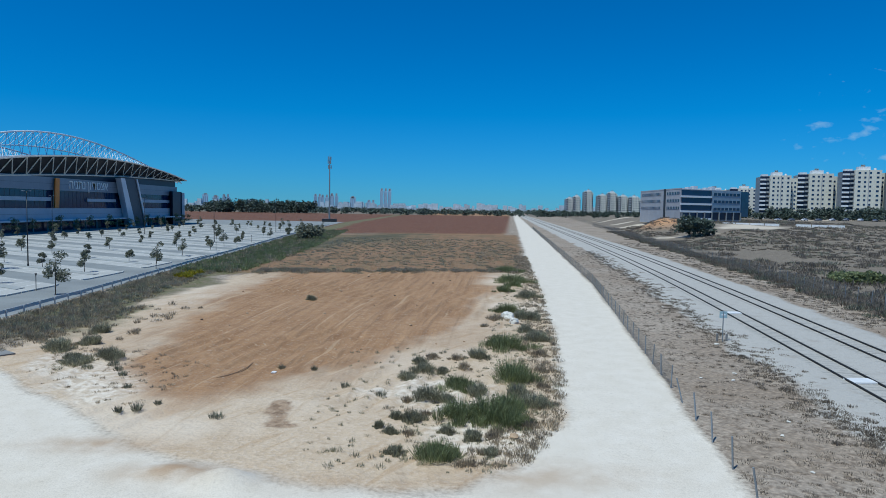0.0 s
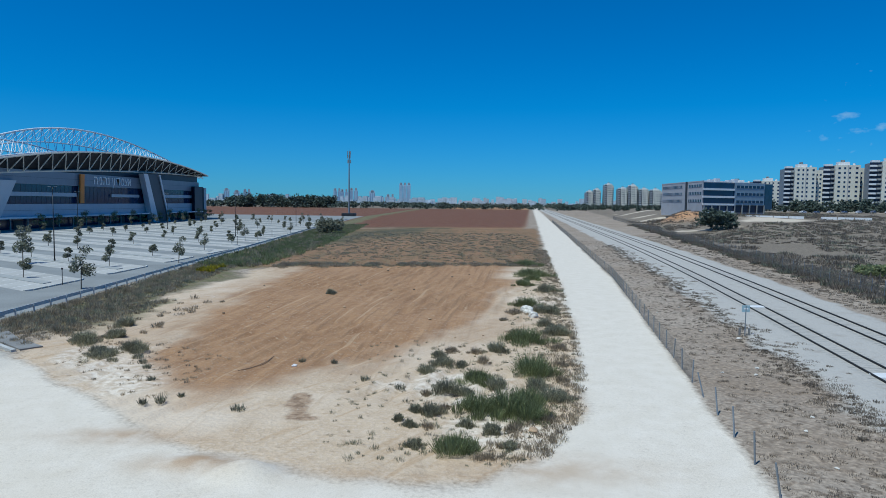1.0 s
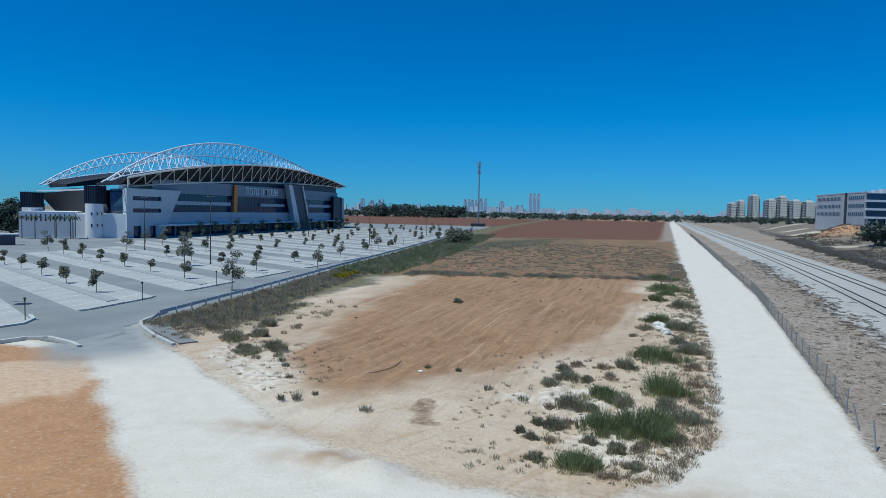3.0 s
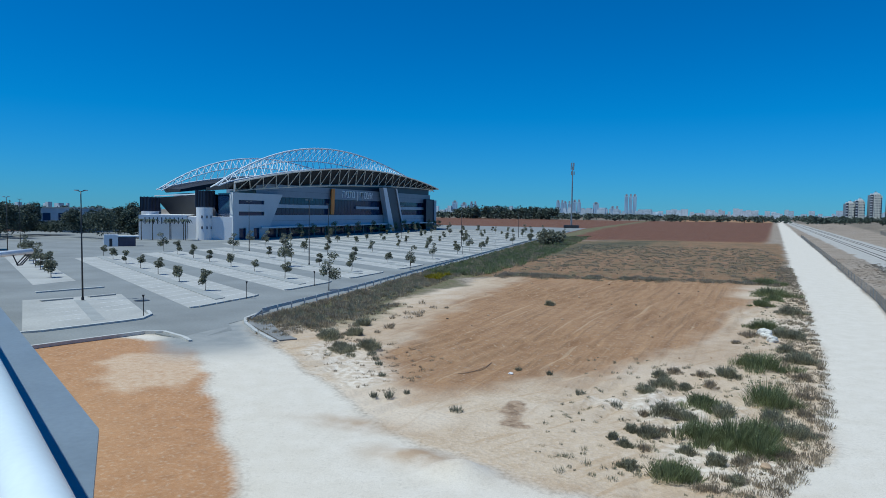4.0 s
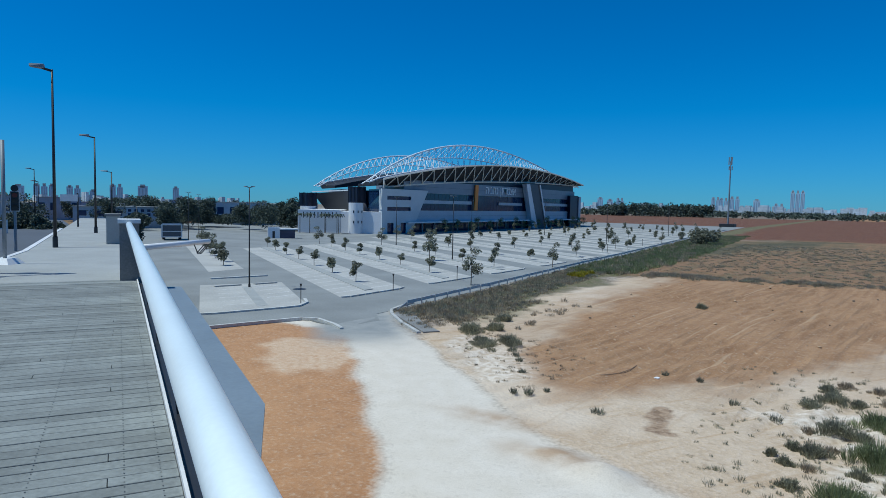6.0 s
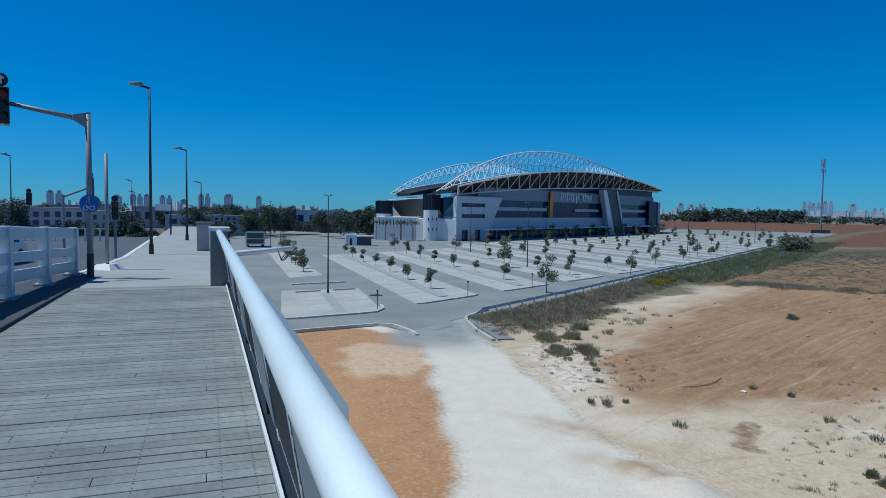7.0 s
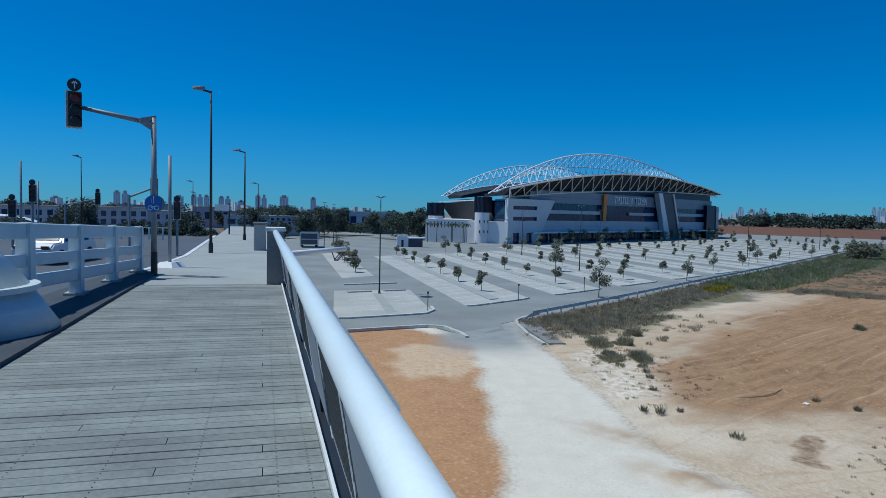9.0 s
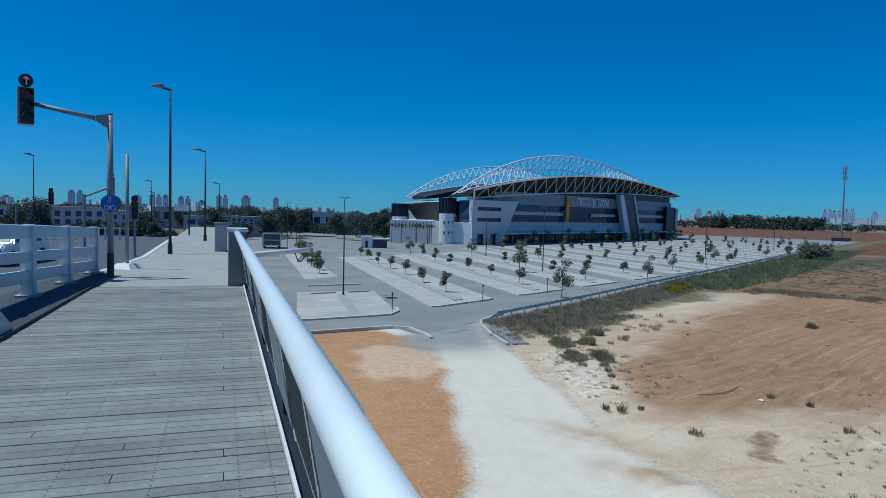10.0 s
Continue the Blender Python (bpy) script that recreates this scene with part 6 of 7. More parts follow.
def boulder(x, y, r, material, label, seed, flat_=0.75):
    bm = B()
    bmesh.ops.create_icosphere(bm, subdivisions=4 if r > 0.3 else 2, radius=r)
    g = random.Random(seed)
    off = Vector((g.random() * 9, g.random() * 9, g.random() * 9))
    for v in bm.verts:
        v.co *= 0.8 + 0.55 * noise.noise(v.co / r * 0.9 + off) + 0.14 * noise.noise(v.co / r * 3.1 + off)
        v.co.z *= flat_
    ob = solid("rock", bm, material, label, "rock", "rocks")
    ob.location = (x, y, gz_at(x, y) + r * 0.3)


CLOD = mat("dry sandy clod", (0.46, 0.33, 0.215), 0.95, var=0.25, scale=4, fine=25, bump=0.4)
ROCKM = mat("pale limestone", (0.66, 0.64, 0.59), 0.9, var=0.2, scale=3, fine=20, bump=0.5)
boulder(5.6, 56.6, 0.62, ROCKM, "white limestone boulder among weeds", 1, 0.9)
boulder(5.9, 54.6, 0.48, ROCKM, "white limestone boulder among weeds", 2)
boulder(2.9, 27.1, 0.28, CLOD, "flat sandy stone in the sand", 3, 0.3)
boulder(-9.7, 37.3, 0.22, WHITE, "crumpled white litter on the sand", 4, 0.4)
for i in range(26):
    x, y = g_.uniform(-22, 4), g_.uniform(25, 90)
    if y < float(south_edge(np.array(x))) + 1.5:
        continue
    boulder(x, y, g_.uniform(0.06, 0.2), CLOD if i % 3 else BARK, "small clod on the bare field", 20 + i, 0.6)
for i in range(12):
    y = g_.uniform(22, 70)
    boulder(float(fence_x(y)) + g_.uniform(0.8, 7), y, g_.uniform(0.08, 0.2), ROCKM, "small pale stone beside the railway", 60 + i, 0.5)
bm = polytube(B(), [(x, y, gz_at(x, y) + 0.04) for x, y in ((-12.4, 35.6), (-12.0, 36.2), (-11.7, 37.0), (-11.5, 38.2), (-11.5, 39.4))], 0.018, 6)
solid("hose", bm, mat("faded brown hose", (0.22, 0.15, 0.10), 0.8, bump=0.0), "curved brown hose lying on the sand", "hose")

mast = thing("lattice_mast", "tall slim grey antenna mast beside the red field", "antenna mast", at=(-70.9, 410.8, 0))
part("pole", tube(B(), (0, 0, 0), (0, 0, 38), 0.55, 0.30, seg=12), STEEL, mast)
for z in (34.0, 37.0, 39.3):
    for k in range(3):
        an = k * 2.094 + z
        x, y = math.cos(an) * 0.95, math.sin(an) * 0.95
        part("antenna", box(B(), x - 0.25, y - 0.25, z - 1.1, x + 0.25, y + 0.25, z + 1.1), STEEL, mast)
part("spike", tube(B(), (0, 0, 38), (0, 0, 42), 0.1, 0.04, seg=6), STEEL, mast)
part("fence_box", box(B(), -4, -4, 0, 4, 4, 1.8), STEEL_DARK, mast, "grey fenced base")


# ---------------------------------------------------------------- buildings
def quad_box(bm, p, q, inward, z0, z1, off=0.0):
    """A box on the line p to q, reaching inwards by a vector."""
    p, q, i_ = Vector(p), Vector(q), Vector(inward)
    n_ = -i_.normalized() * off
    c_ = [p + n_, q + n_, q + i_, p + i_]
    return hexa(bm, [(v.x, v.y, z0) for v in c_] + [(v.x, v.y, z1) for v in c_])


OFFICE_G = mat("grey precast cladding", (0.36, 0.37, 0.40), 0.7, var=0.12, scale=0.3, fine=3, bump=0.1)
office = thing("office_building", "four-storey grey office building under construction with glazed bays", "office building")
oz, oh = 4.0, 20.2
c0, c1, c2 = Vector((108.3, 362)), Vector((109.0, 303)), Vector((144.4, 320))
back = c0 + (c2 - c1)
bm = B()
hexa(bm, [(*v, oz) for v in (c1, c2, back, c0)] + [(*v, oh) for v in (c1, c2, back, c0)])
part("body", bm, OFFICE_G, office)
inL, inR = (c2 - c1).normalized(), (c0 - c1).normalized()
FH = 3.45
for f in range(4):
    z = 6.3 + f * FH
    if f:
        bm = quad_box(B(), c0 - inR * 2, c0 - inR * 32, inL * 0.1, z + 1.1, z + 2.4, 0.1)
        part("window_band", bm, GLASS_DARK, office)
        bm = quad_box(B(), c1 + inR * 18, c1 + inR * 1.5, inL * 0.1, z + 1.1, z + 2.4, 0.1)
        part("window_band", bm, GLASS_DARK, office)
        for k in range(18):
            a = c0 - inR * (2 + k * 1.76)
            part("mullion", quad_box(B(), a, a - inR * 0.5, inL * 0.1, z + 1.08, z + 2.42, 0.22), OFFICE_G, office)
        for k in range(8):
            a = c1 + inR * (18 - k * 2.1)
            part("mullion", quad_box(B(), a, a - inR * 0.5, inL * 0.1, z + 1.08, z + 2.42, 0.22), OFFICE_G, office)
    # open bays and blue glass on the other face
    w_ = (c2 - c1).length
    part("bay", quad_box(B(), c1 + inL * 0.6, c1 + inL * w_ * 0.5, inR * 0.1, z + 0.5, z + 3.2, 0.1), GLASS_DARK, office)
    part("slab_edge", quad_box(B(), c1, c1 + inL * w_ * 0.5, inR * 0.1, z - 0.25, z + 0.65, 0.7), WHITE, office)
    if f:
        part("bay", quad_box(B(), c1 + inL * w_ * 0.5, c2 - inL * 0.3, inR * 0.1, z, z + 3.4, 0.5), mat("blue grey panel", (0.26, 0.35, 0.43), 0.4, var=0.1, scale=0.4, fine=3, bump=0.0) if f == 1 else bpy.data.materials["blue grey panel"], office)
        part("window_band", quad_box(B(), c1 + inL * (w_ * 0.52), c2 - inL * 1, inR * 0.1, z + 1.0, z + 2.2, 0.62), GLASS_DARK, office)
        for k in range(7):
            a = c1 + inL * (w_ * (0.52 + 0.065 * k))
            part("mullion", quad_box(B(), a, a + inL * 0.35, inR * 0.1, z + 0.98, z + 2.22, 0.70), GREY_PANEL, office)
    else:
        part("undercroft", quad_box(B(), c1 + inL * w_ * 0.5, c2, inR * 0.1, z, z + 3.3, 0.2), NAVY, office, "dark undercroft")
for k in range(9):
    a = c1 + inL * (0.6 + k * w_ / 8.2)
    part("column", quad_box(B(), a, a + inL * 0.6, inR * 0.3, oz, 6.3 + FH, 0.72), CONCRETE, office)
part("stair_slot", quad_box(B(), c1 + inR * 22, c1 + inR * 19.5, inL * 0.1, 6.3, oh + 0.5, 0.25), STEEL_DARK, office, "dark stair slot")
part("corner_glass", quad_box(B(), c2 - inL * 0.2, c2 + inL * 5.5, inR * 20, 7.8, oh - 0.3, 0.0), GLASS_BLUE, office, "blue glazed corner")
part("parapet", quad_box(B(), c0, c1, inL * 0.5, oh, oh + 0.5, 0.1), OFFICE_G, office)
for k in range(7):
    a = c1 + inL * (8 + k * 4.0) + inR * 15
    part("roof_plant", quad_box(B(), a, a + inL * 2.6, inR * 4, oh, oh + 1.2 + (k % 3) * 0.6), WHITE_OLD, office)

wallb = thing("boundary_wall", "long white site wall before the apartment blocks", "wall")
a_, b_ = Vector(polar(-23.0, 300)), Vector(polar(-31.5, 285))
for k in range(8):
    if k == 4:
        continue
    p0, p1 = a_.lerp(b_, k / 8), a_.lerp(b_, (k + 0.94) / 8)
    part("panel", quad_box(B(), p0, p1, Vector((0.1, 0.3)), 3.4, 5.6), WHITE_OLD, wallb)


WING = mat("dull grey balcony wall", (0.22, 0.25, 0.28), 0.7, var=0.15, scale=0.3, fine=3, bump=0.05)


def apartment(az, d, w, z0, z1, label, seed):
    """A white tower block: slab, balcony stack, windows floor by floor."""
    t = thing("apartment_block", label, "apartment building", "apartment blocks")
    c_ = Vector(polar(az, d))
    r = Vector((math.cos(radians(az + 14)), math.sin(radians(az + 14))))
    i_ = Vector((-r.y, r.x))
    p, q = c_ - r * w / 2, c_ + r * w / 2
    floors = max(4, round((z1 - z0 - 2) / 3.1))
    fh = (z1 - z0 - 2) / floors
    part("wall", quad_box(B(), p.lerp(q, 0.30), q, i_ * 18, z0 - 5, z1 - 1.5), mat("warm white render", (0.66, 0.64, 0.55), 0.8, var=0.08, scale=0.2, fine=2, bump=0.05) if "warm white render" not in bpy.data.materials else bpy.data.materials["warm white render"], t)
    part("wing", quad_box(B(), p, p.lerp(q, 0.30) - r * 0.02, i_ * 16, z0 - 5, z1 - 2.4, -2.0), WING, t, "shaded balcony wing")
    for f in range(floors):
        z = z0 + f * fh
        part("balcony", quad_box(B(), p - r * 0.6, p.lerp(q, 0.16), i_ * 0.3, z, z + 1.15, 0.6), WHITE_OLD, t)
        part("balcony", quad_box(B(), p.lerp(q, 0.185), p.lerp(q, 0.30), i_ * 0.3, z + 0.3, z + 1.35, 0.2), CONCRETE, t)
        part("recess", quad_box(B(), p - r * 0.2, p.lerp(q, 0.29), i_ * 2.2, z + 1.36, z + fh - 0.05, -1.85), NAVY, t)
        for k, tt in enumerate((0.42, 0.57, 0.71, 0.90)):
            ww = 0.026 if k in (1, 2) else 0.034
            part("window", quad_box(B(), p.lerp(q, tt - ww), p.lerp(q, tt + ww), i_ * 0.1, z + 1.0, z + 2.2, 0.12), GLASS_DARK, t)
        side = (i_ * 3).normalized()
        for k in range(3):
            a = q + i_ * (3 + k * 5)
            part("window", quad_box(B(), a, a + i_ * 1.3, -r * 0.1, z + 1.0, z + 2.2, 0.12), GLASS_DARK, t)
    part("notch", quad_box(B(), p.lerp(q, 0.655), p.lerp(q, 0.675), i_ * 0.2, z0, z1 - 1.6, 0.1), OFFICE_G, t)
    part("roof_house", quad_box(B(), p.lerp(q, 0.40), p.lerp(q, 0.72), i_ * 8, z1 - 1.5, z1 + 0.8, -2), WHITE_OLD, t)
    part("roof_house", quad_box(B(), p.lerp(q, 0.05), p.lerp(q, 0.26), i_ * 8, z1 - 2.4, z1 - 0.6, -3), WHITE_OLD, t)
    e0, e1 = q + r * 0.02 + i_ * 5, q + r * w * 0.28 + i_ * 5
    part("rear_wing", quad_box(B(), e0, e1, i_ * 12, z0 - 5, z1 - 3.2), bpy.data.materials["warm white render"], t)
    for f in range(floors - 1):
        for tt in (0.3, 0.72):
            a = e0.lerp(e1, tt)
            part("window", quad_box(B(), a - r * 0.55, a + r * 0.55, i_ * 0.1, z0 + f * fh + 1.0, z0 + f * fh + 2.2, 0.12), GLASS_DARK, t)
    part("tank", tube(B(), (*(p.lerp(q, 0.85) + i_ * 3), z1 - 1.5), (*(p.lerp(q, 0.85) + i_ * 3), z1 - 0.2), 0.8, seg=10), WHITE_OLD, t)
    part("stair_head", quad_box(B(), p.lerp(q, 0.48), p.lerp(q, 0.60), i_ * 4, z1 + 0.8, z1 + 2.2, -4), CONCRETE, t)


LB = "cream ten-storey apartment block with stacked balconies"
apartment(-26.75, 520, 19.5, 6.0, 38.0, LB, 1)
apartment(-29.45, 530, 22, 6.0, 39.6, LB, 2)
apartment(-32.4, 515, 22, 6.0, 40.8, LB, 3)
apartment(-35.2, 515, 22, 6.0, 40.0, LB, 4)
apartment(-24.5, 640, 22, 6.0, 33.0, LB, 5)
apartment(-22.3, 700, 34, 6.0, 33.5, LB, 6)
apartment(-20.2, 720, 30, 6.0, 32.8, LB, 7)
for az, w, zt in ((-12.45, 15, 38.5), (-13.6, 17, 36.0), (-14.4, 16, 36.8), (-15.3, 17, 35.0), (-16.2, 20, 34.0), (-11.5, 12, 31.0), (-10.9, 12, 28.0)):
    apartment(az, 960, w * 0.68, 9.0, zt - (3 if w > 16 else 0), "distant white apartment block", 8)


# far windows, paled and blued in colour to carry the haze
TOWER_WIN = mat("glazing with haze tint", (0.30, 0.41, 0.52), 0.4, var=0.15, scale=0.1, fine=1, bump=0.0)


def tower(az, d, w, z1, label, lobes=1):
    """A distant tower with window columns."""
    t = thing("tower_block", label, "tower block", "distant towers")
    c_ = Vector(polar(az, d))
    r = Vector((math.cos(radians(az)), math.sin(radians(az))))
    i_ = Vector((-r.y, r.x))
    for k in range(lobes):
        p = c_ + r * (-w / 2 + k * w / lobes)
        q = p + r * (w / lobes * 0.86)
        part("shaft", quad_box(B(), p, q, i_ * w * 0.6, -2, z1 - (4 if k % 2 else 0)), HAZE_WHITE, t)
        n_ = 3
        for m_ in range(n_):
            a, b2 = p.lerp(q, (m_ + 0.25) / n_), p.lerp(q, (m_ + 0.7) / n_)
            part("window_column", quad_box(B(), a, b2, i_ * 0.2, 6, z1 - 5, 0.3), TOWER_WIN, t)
        part("crown", quad_box(B(), p.lerp(q, 0.25), p.lerp(q, 0.75), i_ * w * 0.4, z1 - 4, z1 + 3), OFFICE_G, t)


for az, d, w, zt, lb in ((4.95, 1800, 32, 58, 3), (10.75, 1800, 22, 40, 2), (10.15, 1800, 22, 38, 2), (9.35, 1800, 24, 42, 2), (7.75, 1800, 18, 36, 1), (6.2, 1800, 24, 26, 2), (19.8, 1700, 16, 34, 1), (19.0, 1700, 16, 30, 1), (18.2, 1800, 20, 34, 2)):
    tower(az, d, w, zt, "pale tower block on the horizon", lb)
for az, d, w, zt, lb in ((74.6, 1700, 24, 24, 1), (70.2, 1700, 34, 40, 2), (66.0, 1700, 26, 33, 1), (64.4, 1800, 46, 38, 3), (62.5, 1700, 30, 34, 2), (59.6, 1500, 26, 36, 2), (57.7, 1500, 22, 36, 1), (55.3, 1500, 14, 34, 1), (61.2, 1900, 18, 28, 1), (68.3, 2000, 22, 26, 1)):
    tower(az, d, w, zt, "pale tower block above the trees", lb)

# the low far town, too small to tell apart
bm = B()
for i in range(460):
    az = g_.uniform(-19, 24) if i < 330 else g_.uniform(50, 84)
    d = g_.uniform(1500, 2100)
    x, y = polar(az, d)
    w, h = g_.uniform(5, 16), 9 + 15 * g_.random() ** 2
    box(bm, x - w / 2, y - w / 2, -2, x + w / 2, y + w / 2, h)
# the blue-grey holds the distance haze as base colour
town = solid("town", bm, mat("far houses with haze tint", (0.56, 0.65, 0.72), 0.9, var=0.35, scale=0.02, fine=0.3, bump=0.0), "pale low houses of a distant town", "town", kind="stuff")

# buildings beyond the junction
# walls past 170 m: bluish haze painted in as base colour
HAZE_GREY = mat("grey render with haze blue", (0.36, 0.44, 0.52), 0.85, var=0.25, scale=0.08, fine=0.8, bump=0.0)


def low_building(x, y, w, dpt, z0, h, rz, label, wins):
    t = thing("low_building", label, "building", at=(x, y, z0), rz=rz)
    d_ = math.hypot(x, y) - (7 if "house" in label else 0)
    part("wall", box(B(), -w / 2, 0, -6, w / 2, dpt, h), HAZE_GREY if d_ > 170 else WHITE_OLD, t)
    part("roof_edge", box(B(), -w / 2 - 0.3, -0.3, h, w / 2 + 0.3, dpt + 0.3, h + 0.35), CONCRETE, t)
    bands = ((0.12, 0.40), (0.56, 0.84)) if wins >= 8 else ((0.35, 0.75),)
    for z_lo, z_hi in bands:
        for k in range(wins):
            a = -w / 2 + w * (k + 0.25) / wins
            part("window", box(B(), a, -0.06, h * z_lo, a + w / wins * 0.5, 0.05, h * z_hi), GLASS_DARK, t)


low_building(-196, 46, 60, 15, 3.6, 5.0, 76, "long pale industrial building beyond the junction", 24)
low_building(-192, 70, 26, 12, 3.0, 4.8, 70, "grey flat-roofed building beyond the junction", 8)
low_building(-196, 128.0, 17, 8, 3.6, 3.0, 58, "white two-storey building beside the road", 9)
low_building(-228, 205, 16, 8, 4.0, 4.0, 45, "pale house on the slope", 3)
low_building(-232, 230, 14, 8, 4.5, 4.5, 45, "pale house on the slope", 3)
low_building(-205, 178, 18, 8, 1.0, 3.6, 45, "pale low house among trees", 3)
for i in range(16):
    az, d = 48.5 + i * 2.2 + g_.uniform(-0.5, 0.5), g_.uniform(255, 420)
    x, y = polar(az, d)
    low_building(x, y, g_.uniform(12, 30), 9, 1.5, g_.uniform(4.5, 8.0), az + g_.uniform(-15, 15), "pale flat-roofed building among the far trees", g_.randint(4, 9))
tent = thing("vault_roof", "white vaulted roof beyond the junction", "building", at=(-98, 19.5, DECK - 2.9), rz=76)
bm = B()
prev = None
for k in range(13):
    an = math.pi * k / 12
    now = [bm.verts.new((math.cos(an) * 7, yy, math.sin(an) * 2.9)) for yy in (0, 14)]
    if prev:
        bm.faces.new((prev[0], prev[1], now[1], now[0]))
    prev = now
part("vault", bm, WHITE, tent)
part("gable", box(B(), -6.6, 0.3, -3, 6.6, 0.5, 0.6), GREY_PANEL, tent)

# dark railings and hedges along the far side of the junction
jf = thing("junction_fence", "pale low railing on the far side of the junction", "fence")
p0, p1 = Vector((-66, 6)), Vector((-53.5, 23))
for zz in (0.35, 0.95):
    bm = B()
    strut(bm, (*p0, DECK - 1.1 + zz), (*p1, DECK - 1.1 + zz), 0.08, 0.08)
    part("bar", bm, WHITE_OLD, jf)
for k in range(41):
    a = p0.lerp(p1, k / 40)
    part("post", box(B(), a.x - 0.05, a.y - 0.05, DECK - 1.1, a.x + 0.05, a.y + 0.05, DECK - 0.1), WHITE_OLD, jf)
far = []
for i in range(15):
    a = p0.lerp(p1, g_.random())
    far.append((a.x - g_.uniform(3, 22), a.y + g_.uniform(0, 10), DECK - 2.2, g_.uniform(1.0, 2.2), g_.uniform(1.6, 4.6)))
for i in range(46):
    a = p0.lerp(Vector((-46, 33)), i / 46)
    far.append((a.x - g_.uniform(6, 12), a.y + g_.uniform(1, 4), DECK - 2.4, g_.uniform(0.9, 1.6), g_.uniform(1.3, 2.6)))
wood("hedge", far, LEAF_DK, "green trees and hedge behind the junction railing", 0.15, 2200, 46)

# ---------------------------------------------------------------- vehicles and shelter
TYRE = mat("black rubber", (0.02, 0.02, 0.02), 0.8, bump=0.0)


def car(x, y, z, rz, paint, label):
    t = thing("car", label, "car", at=(x, y, z), rz=rz)
    prof = [(-2.2, 0.35), (-2.25, 0.75), (-1.95, 0.95), (-1.25, 1.0), (-0.75, 1.5), (0.9, 1.55), (1.65, 1.05), (2.1, 0.95), (2.2, 0.4)]
    bm = B()
    rings = []
    for sx, w in ((-1, 0.86), (1, 0.86)):
        rings.append([bm.verts.new((px, sx * (w if pz < 1.1 else 0.68), pz)) for px, pz in prof])
    bm.faces.new(rings[0]), bm.faces.new(rings[1][::-1])
    for i in range(len(prof)):
        j = (i + 1) % len(prof)
        bm.faces.new((rings[0][j], rings[0][i], rings[1][i], rings[1][j]))
    bmesh.ops.recalc_face_normals(bm, faces=bm.faces[:])
    bmesh.ops.bevel(bm, geom=bm.edges[:], offset=0.06, segments=2, affect="EDGES")
    body = part("body", bm, paint, t)
    for sx in (-1, 1):
        bm = B()
        hexa(bm, [(-1.0, sx * 0.78, 1.0), (1.35, sx * 0.78, 1.0), (1.35, sx * 0.885, 1.0), (-1.0, sx * 0.885, 1.0), (-0.68, sx * 0.66, 1.46), (0.85, sx * 0.66, 1.46), (0.85, sx * 0.74, 1.46), (-0.68, sx * 0.74, 1.46)])
        part("side_window", bm, GLASS_DARK, t)
        for wx in (-1.35, 1.35):
            w = part("wheel", tube(B(), (wx, sx * 0.70, 0.33), (wx, sx * 0.90, 0.33), 0.33, seg=18), TYRE, t)
            part("rim", tube(B(), (wx, sx * 0.895, 0.33), (wx, sx * 0.915, 0.33), 0.2, seg=12), STEEL, w)
    part("windscreen", hexa(B(), [(1.62, -0.70, 1.08), (1.62, 0.70, 1.08), (1.55, 0.70, 1.05), (1.55, -0.70, 1.05), (1.02, -0.60, 1.50), (1.02, 0.60, 1.50), (0.92, 0.60, 1.46), (0.92, -0.60, 1.46)]), GLASS_DARK, t)
    part("rear_window", hexa(B(), [(-1.26, -0.68, 1.06), (-1.26, 0.68, 1.06), (-1.16, 0.68, 1.04), (-1.16, -0.68, 1.04), (-0.86, -0.58, 1.46), (-0.86, 0.58, 1.46), (-0.76, 0.58, 1.44), (-0.76, -0.58, 1.44)]), GLASS_DARK, t)
    for px, pz, m_, nm_ in ((2.19, 0.72, WHITE, "headlight"), (-2.24, 0.78, RED_LENS, "tail_light")):
        for sy in (-0.6, 0.6):
            part(nm_, box(B(), px - 0.05, sy - 0.16, pz - 0.07, px + 0.06, sy + 0.16, pz + 0.07), m_, t)


CARW = mat("white car paint", (0.75, 0.76, 0.77), 0.25, var=0.03, bump=0.0, coat=0.5)
CARG = mat("grey car paint", (0.25, 0.26, 0.28), 0.25, var=0.03, bump=0.0, coat=0.5)
car(-34.8, 9.6, DECK - 1.1, 138, CARW, "white car waiting on the road bridge")
car(-36.5, 4.6, DECK - 1.1, 150, CARW, "white car waiting on the road bridge")
for i in range(9):
    x, y = polar(-27 - i * 0.9, 430)
    car(x, y, gz_at(x, y), 20 + i * 3, CARG if i % 2 else CARW, "parked car before the apartment blocks")

trailer = thing("trailer", "large dark box trailer standing in the lane", "trailer", at=(-136, 93, 0), rz=55.6)
bm = box(B(), -2.15, 0.0, 0.75, 2.15, 7.0, 3.75)
bmesh.ops.bevel(bm, geom=bm.edges[:], offset=0.08, segments=2, affect="EDGES")
part("body", bm, mat("dull dark paint", (0.045, 0.042, 0.045), 0.4, var=0.1, bump=0.0), trailer)
for z0, z1 in ((1.05, 1.95), (2.25, 3.35)):
    part("rear_panel", box(B(), -1.85, -0.05, z0, 1.85, -0.004, z1), GREY_DARK, trailer)
for x0, z0, x1, z1 in ((-2.25, 0.7, -1.95, 3.8), (1.95, 0.7, 2.25, 3.8), (-1.94, 3.5, 1.94, 3.8), (-1.94, 0.7, 1.94, 0.95), (-1.94, 2.0, 1.94, 2.2)):
    part("rear_frame", box(B(), x0, -0.14, z0, x1, -0.06, z1), BARRIER, trailer)
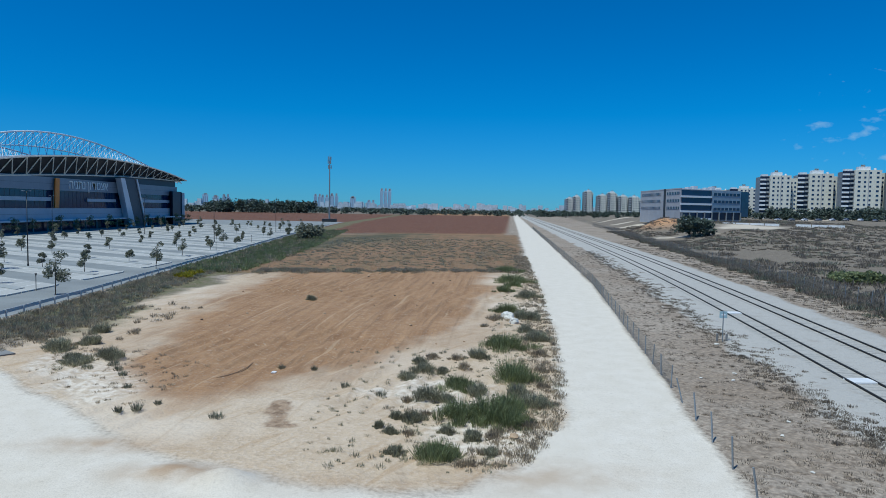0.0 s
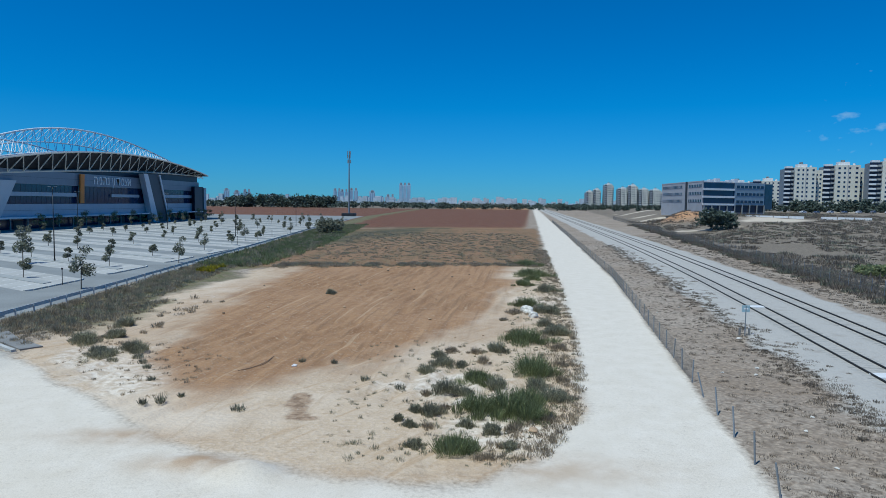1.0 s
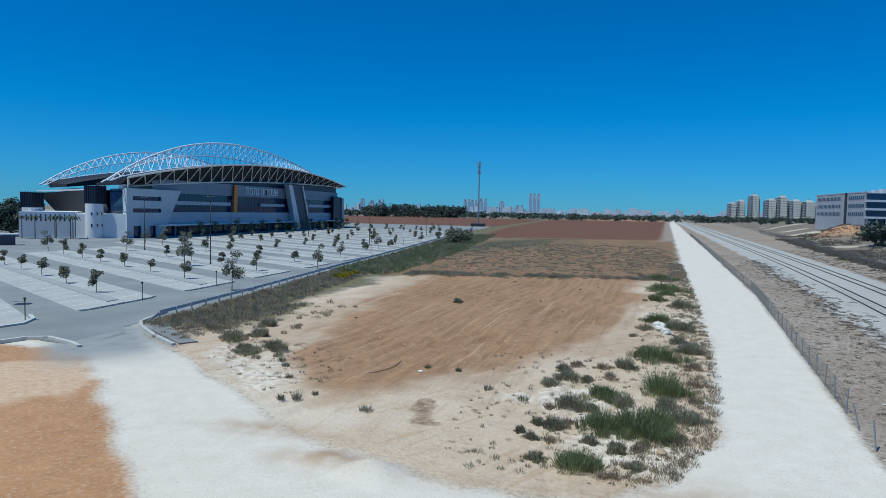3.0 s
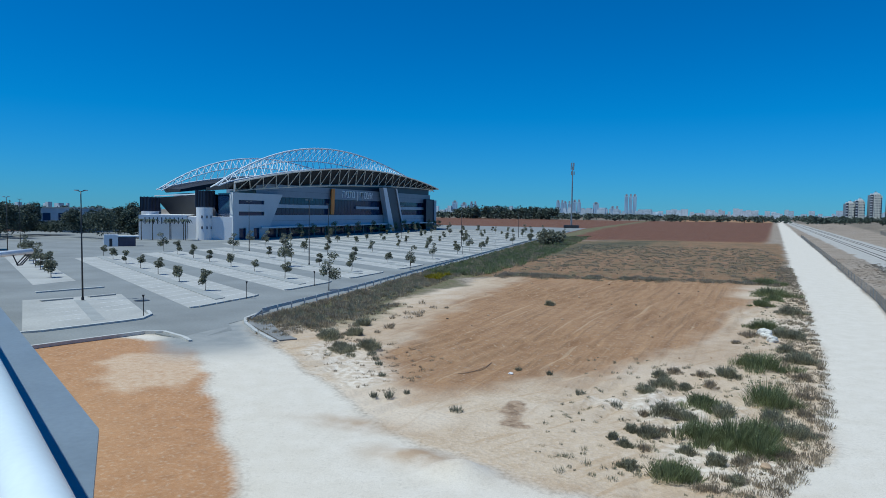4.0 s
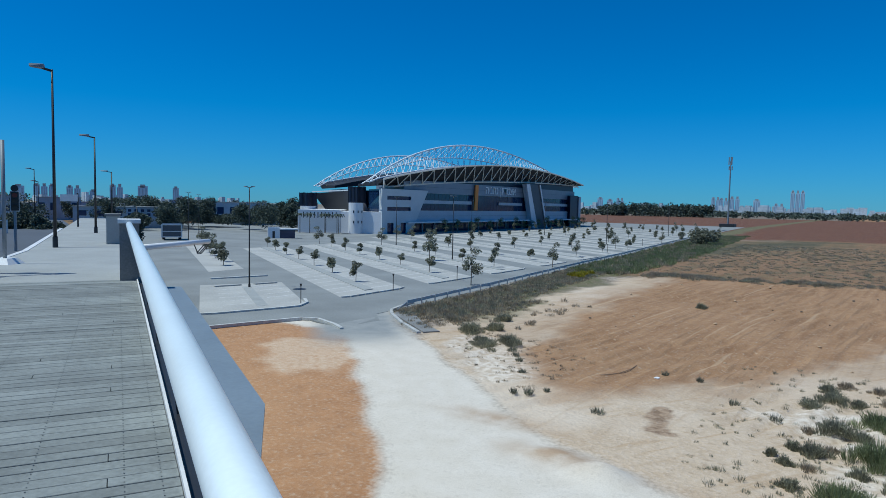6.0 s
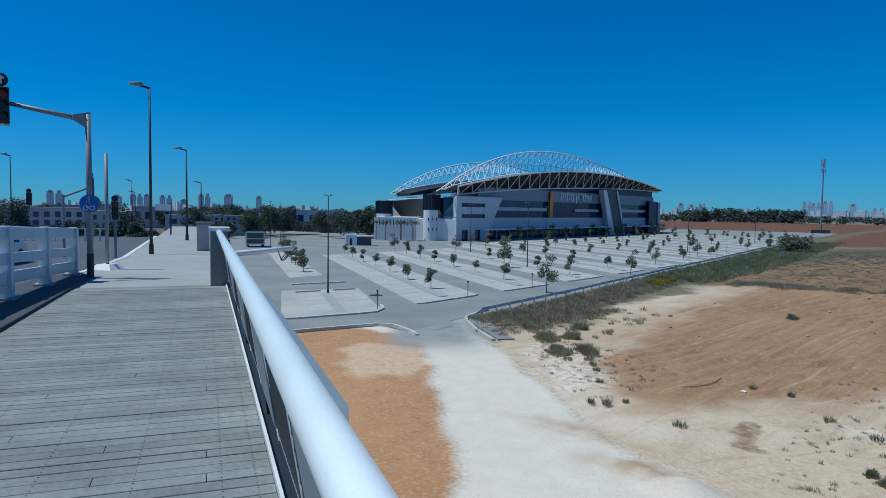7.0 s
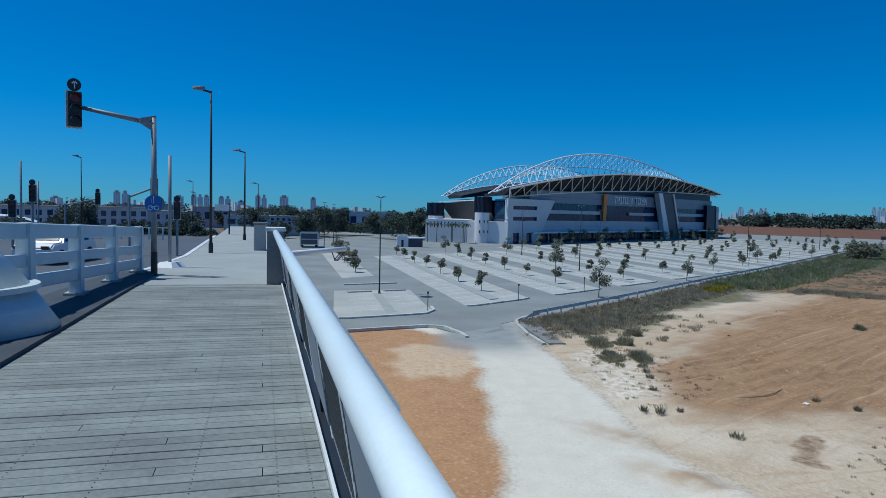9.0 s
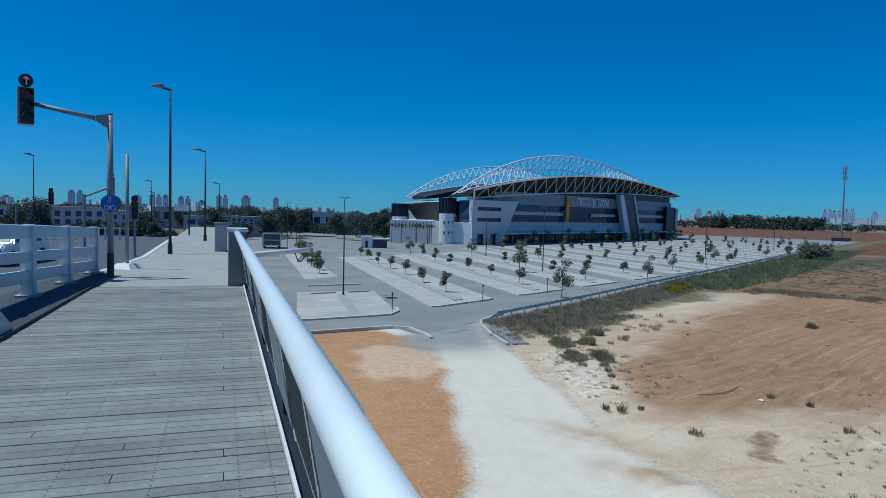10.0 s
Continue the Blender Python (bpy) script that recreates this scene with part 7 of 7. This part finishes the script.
for sx in (-1, 1):
    for wy in (4.4, 5.6):
        part("wheel", tube(B(), (sx * 1.6, wy, 0.5), (sx * 2.1, wy, 0.5), 0.5, seg=16), TYRE, trailer)
part("leg", box(B(), -1.6, 0.5, 0.0, -1.4, 0.7, 0.8), STEEL_DARK, trailer)
part("leg", box(B(), 1.4, 0.5, 0.0, 1.6, 0.7, 0.8), STEEL_DARK, trailer)

gate = thing("gatehouse", "small flat-roofed gatehouse with dark glazing by the stadium", "gatehouse", at=(-127.8, 119.6, 0), rz=50)
gate.scale = (0.62, 0.62, 0.85)
part("wall", box(B(), -6.0, 0, 0, -1.2, 3.5, 3.4), PLASTER, gate)
part("glazing", box(B(), -1.15, 0.2, 0, 5, 3.4, 2.6), GLASS_DARK, gate)
part("roof", box(B(), -1.6, -0.6, 2.65, 6.2, 4.0, 2.95), WHITE_OLD, gate)
part("door", box(B(), -4.2, -0.06, 0, -3.2, 0.0, 2.2), STEEL_DARK, gate)

# ---------------------------------------------------------------- boards of the footbridge, last
BOARD, GAP = 0.140, 0.012
SCREW = STEEL_DARK
boards = []
for v in range(4):
    g = random.Random(200 + v)
    bm = B()
    w = (BOARD - GAP) / 2
    cuts = [-2.84, 0.399] if v == 0 else [-2.84, -2.84 + 3.239 * (0.28 + 0.2 * v), 0.399]
    for d0, d1 in zip(cuts, cuts[1:]):
        z0, z1, e_ = -0.04, g.uniform(-0.001, 0.001), 0.004
        lo = [(-w, d0 + 0.003, z0), (-w, d1 - 0.003, z0), (w, d1 - 0.003, z0), (w, d0 + 0.003, z0)]
        mid_ = [(x, y, z1 - e_) for x, y, z in lo]
        hi = [(x * 0.96, y, z1) for x, y, z in lo]
        vs = [[bm.verts.new((x * UX + y * NX, x * UY + y * NY, z)) for x, y, z in ring] for ring in (lo, mid_, hi)]
        for r0, r1 in zip(vs, vs[1:]):
            for k in range(4):
                j = (k + 1) % 4
                bm.faces.new((r0[k], r0[j], r1[j], r1[k]))
        bm.faces.new(vs[2])
        bm.faces.new(vs[0][::-1])
    bmesh.ops.recalc_face_normals(bm, faces=bm.faces[:])
    nb = len(bm.faces)
    for d in (-2.6, -2.05, -1.5, -0.95, -0.4, 0.1, 0.3):
        for o_ in (-0.035, 0.035):
            c_ = Vector((o_ * UX + d * NX, o_ * UY + d * NY, 0.0022))
            q = [bm.verts.new(c_ + Vector((math.cos(t) * 0.006, math.sin(t) * 0.006, 0))) for t in (0, 1.57, 3.14, 4.71)]
            bm.faces.new(q)
    me_ = finish(bm, "plank", PLANK)
    me_.materials.append(SCREW)
    for k, p_ in enumerate(me_.polygons):
        p_.material_index = 1 if k >= nb else 0
    boards.append(me_)
n_boards = int((S1 - (-6.0)) / BOARD)
g = random.Random(9)
for i in range(n_boards):
    s_ = S1 - BOARD / 2 - i * BOARD
    ob = new("plank", boards[g.choice((0, 0, 0, 0, 0, 0, 1, 2, 3))])
    ob.parent = deck
    ob.location = (s_ * UX, s_ * UY, DECK + g.uniform(-0.002, 0.002))
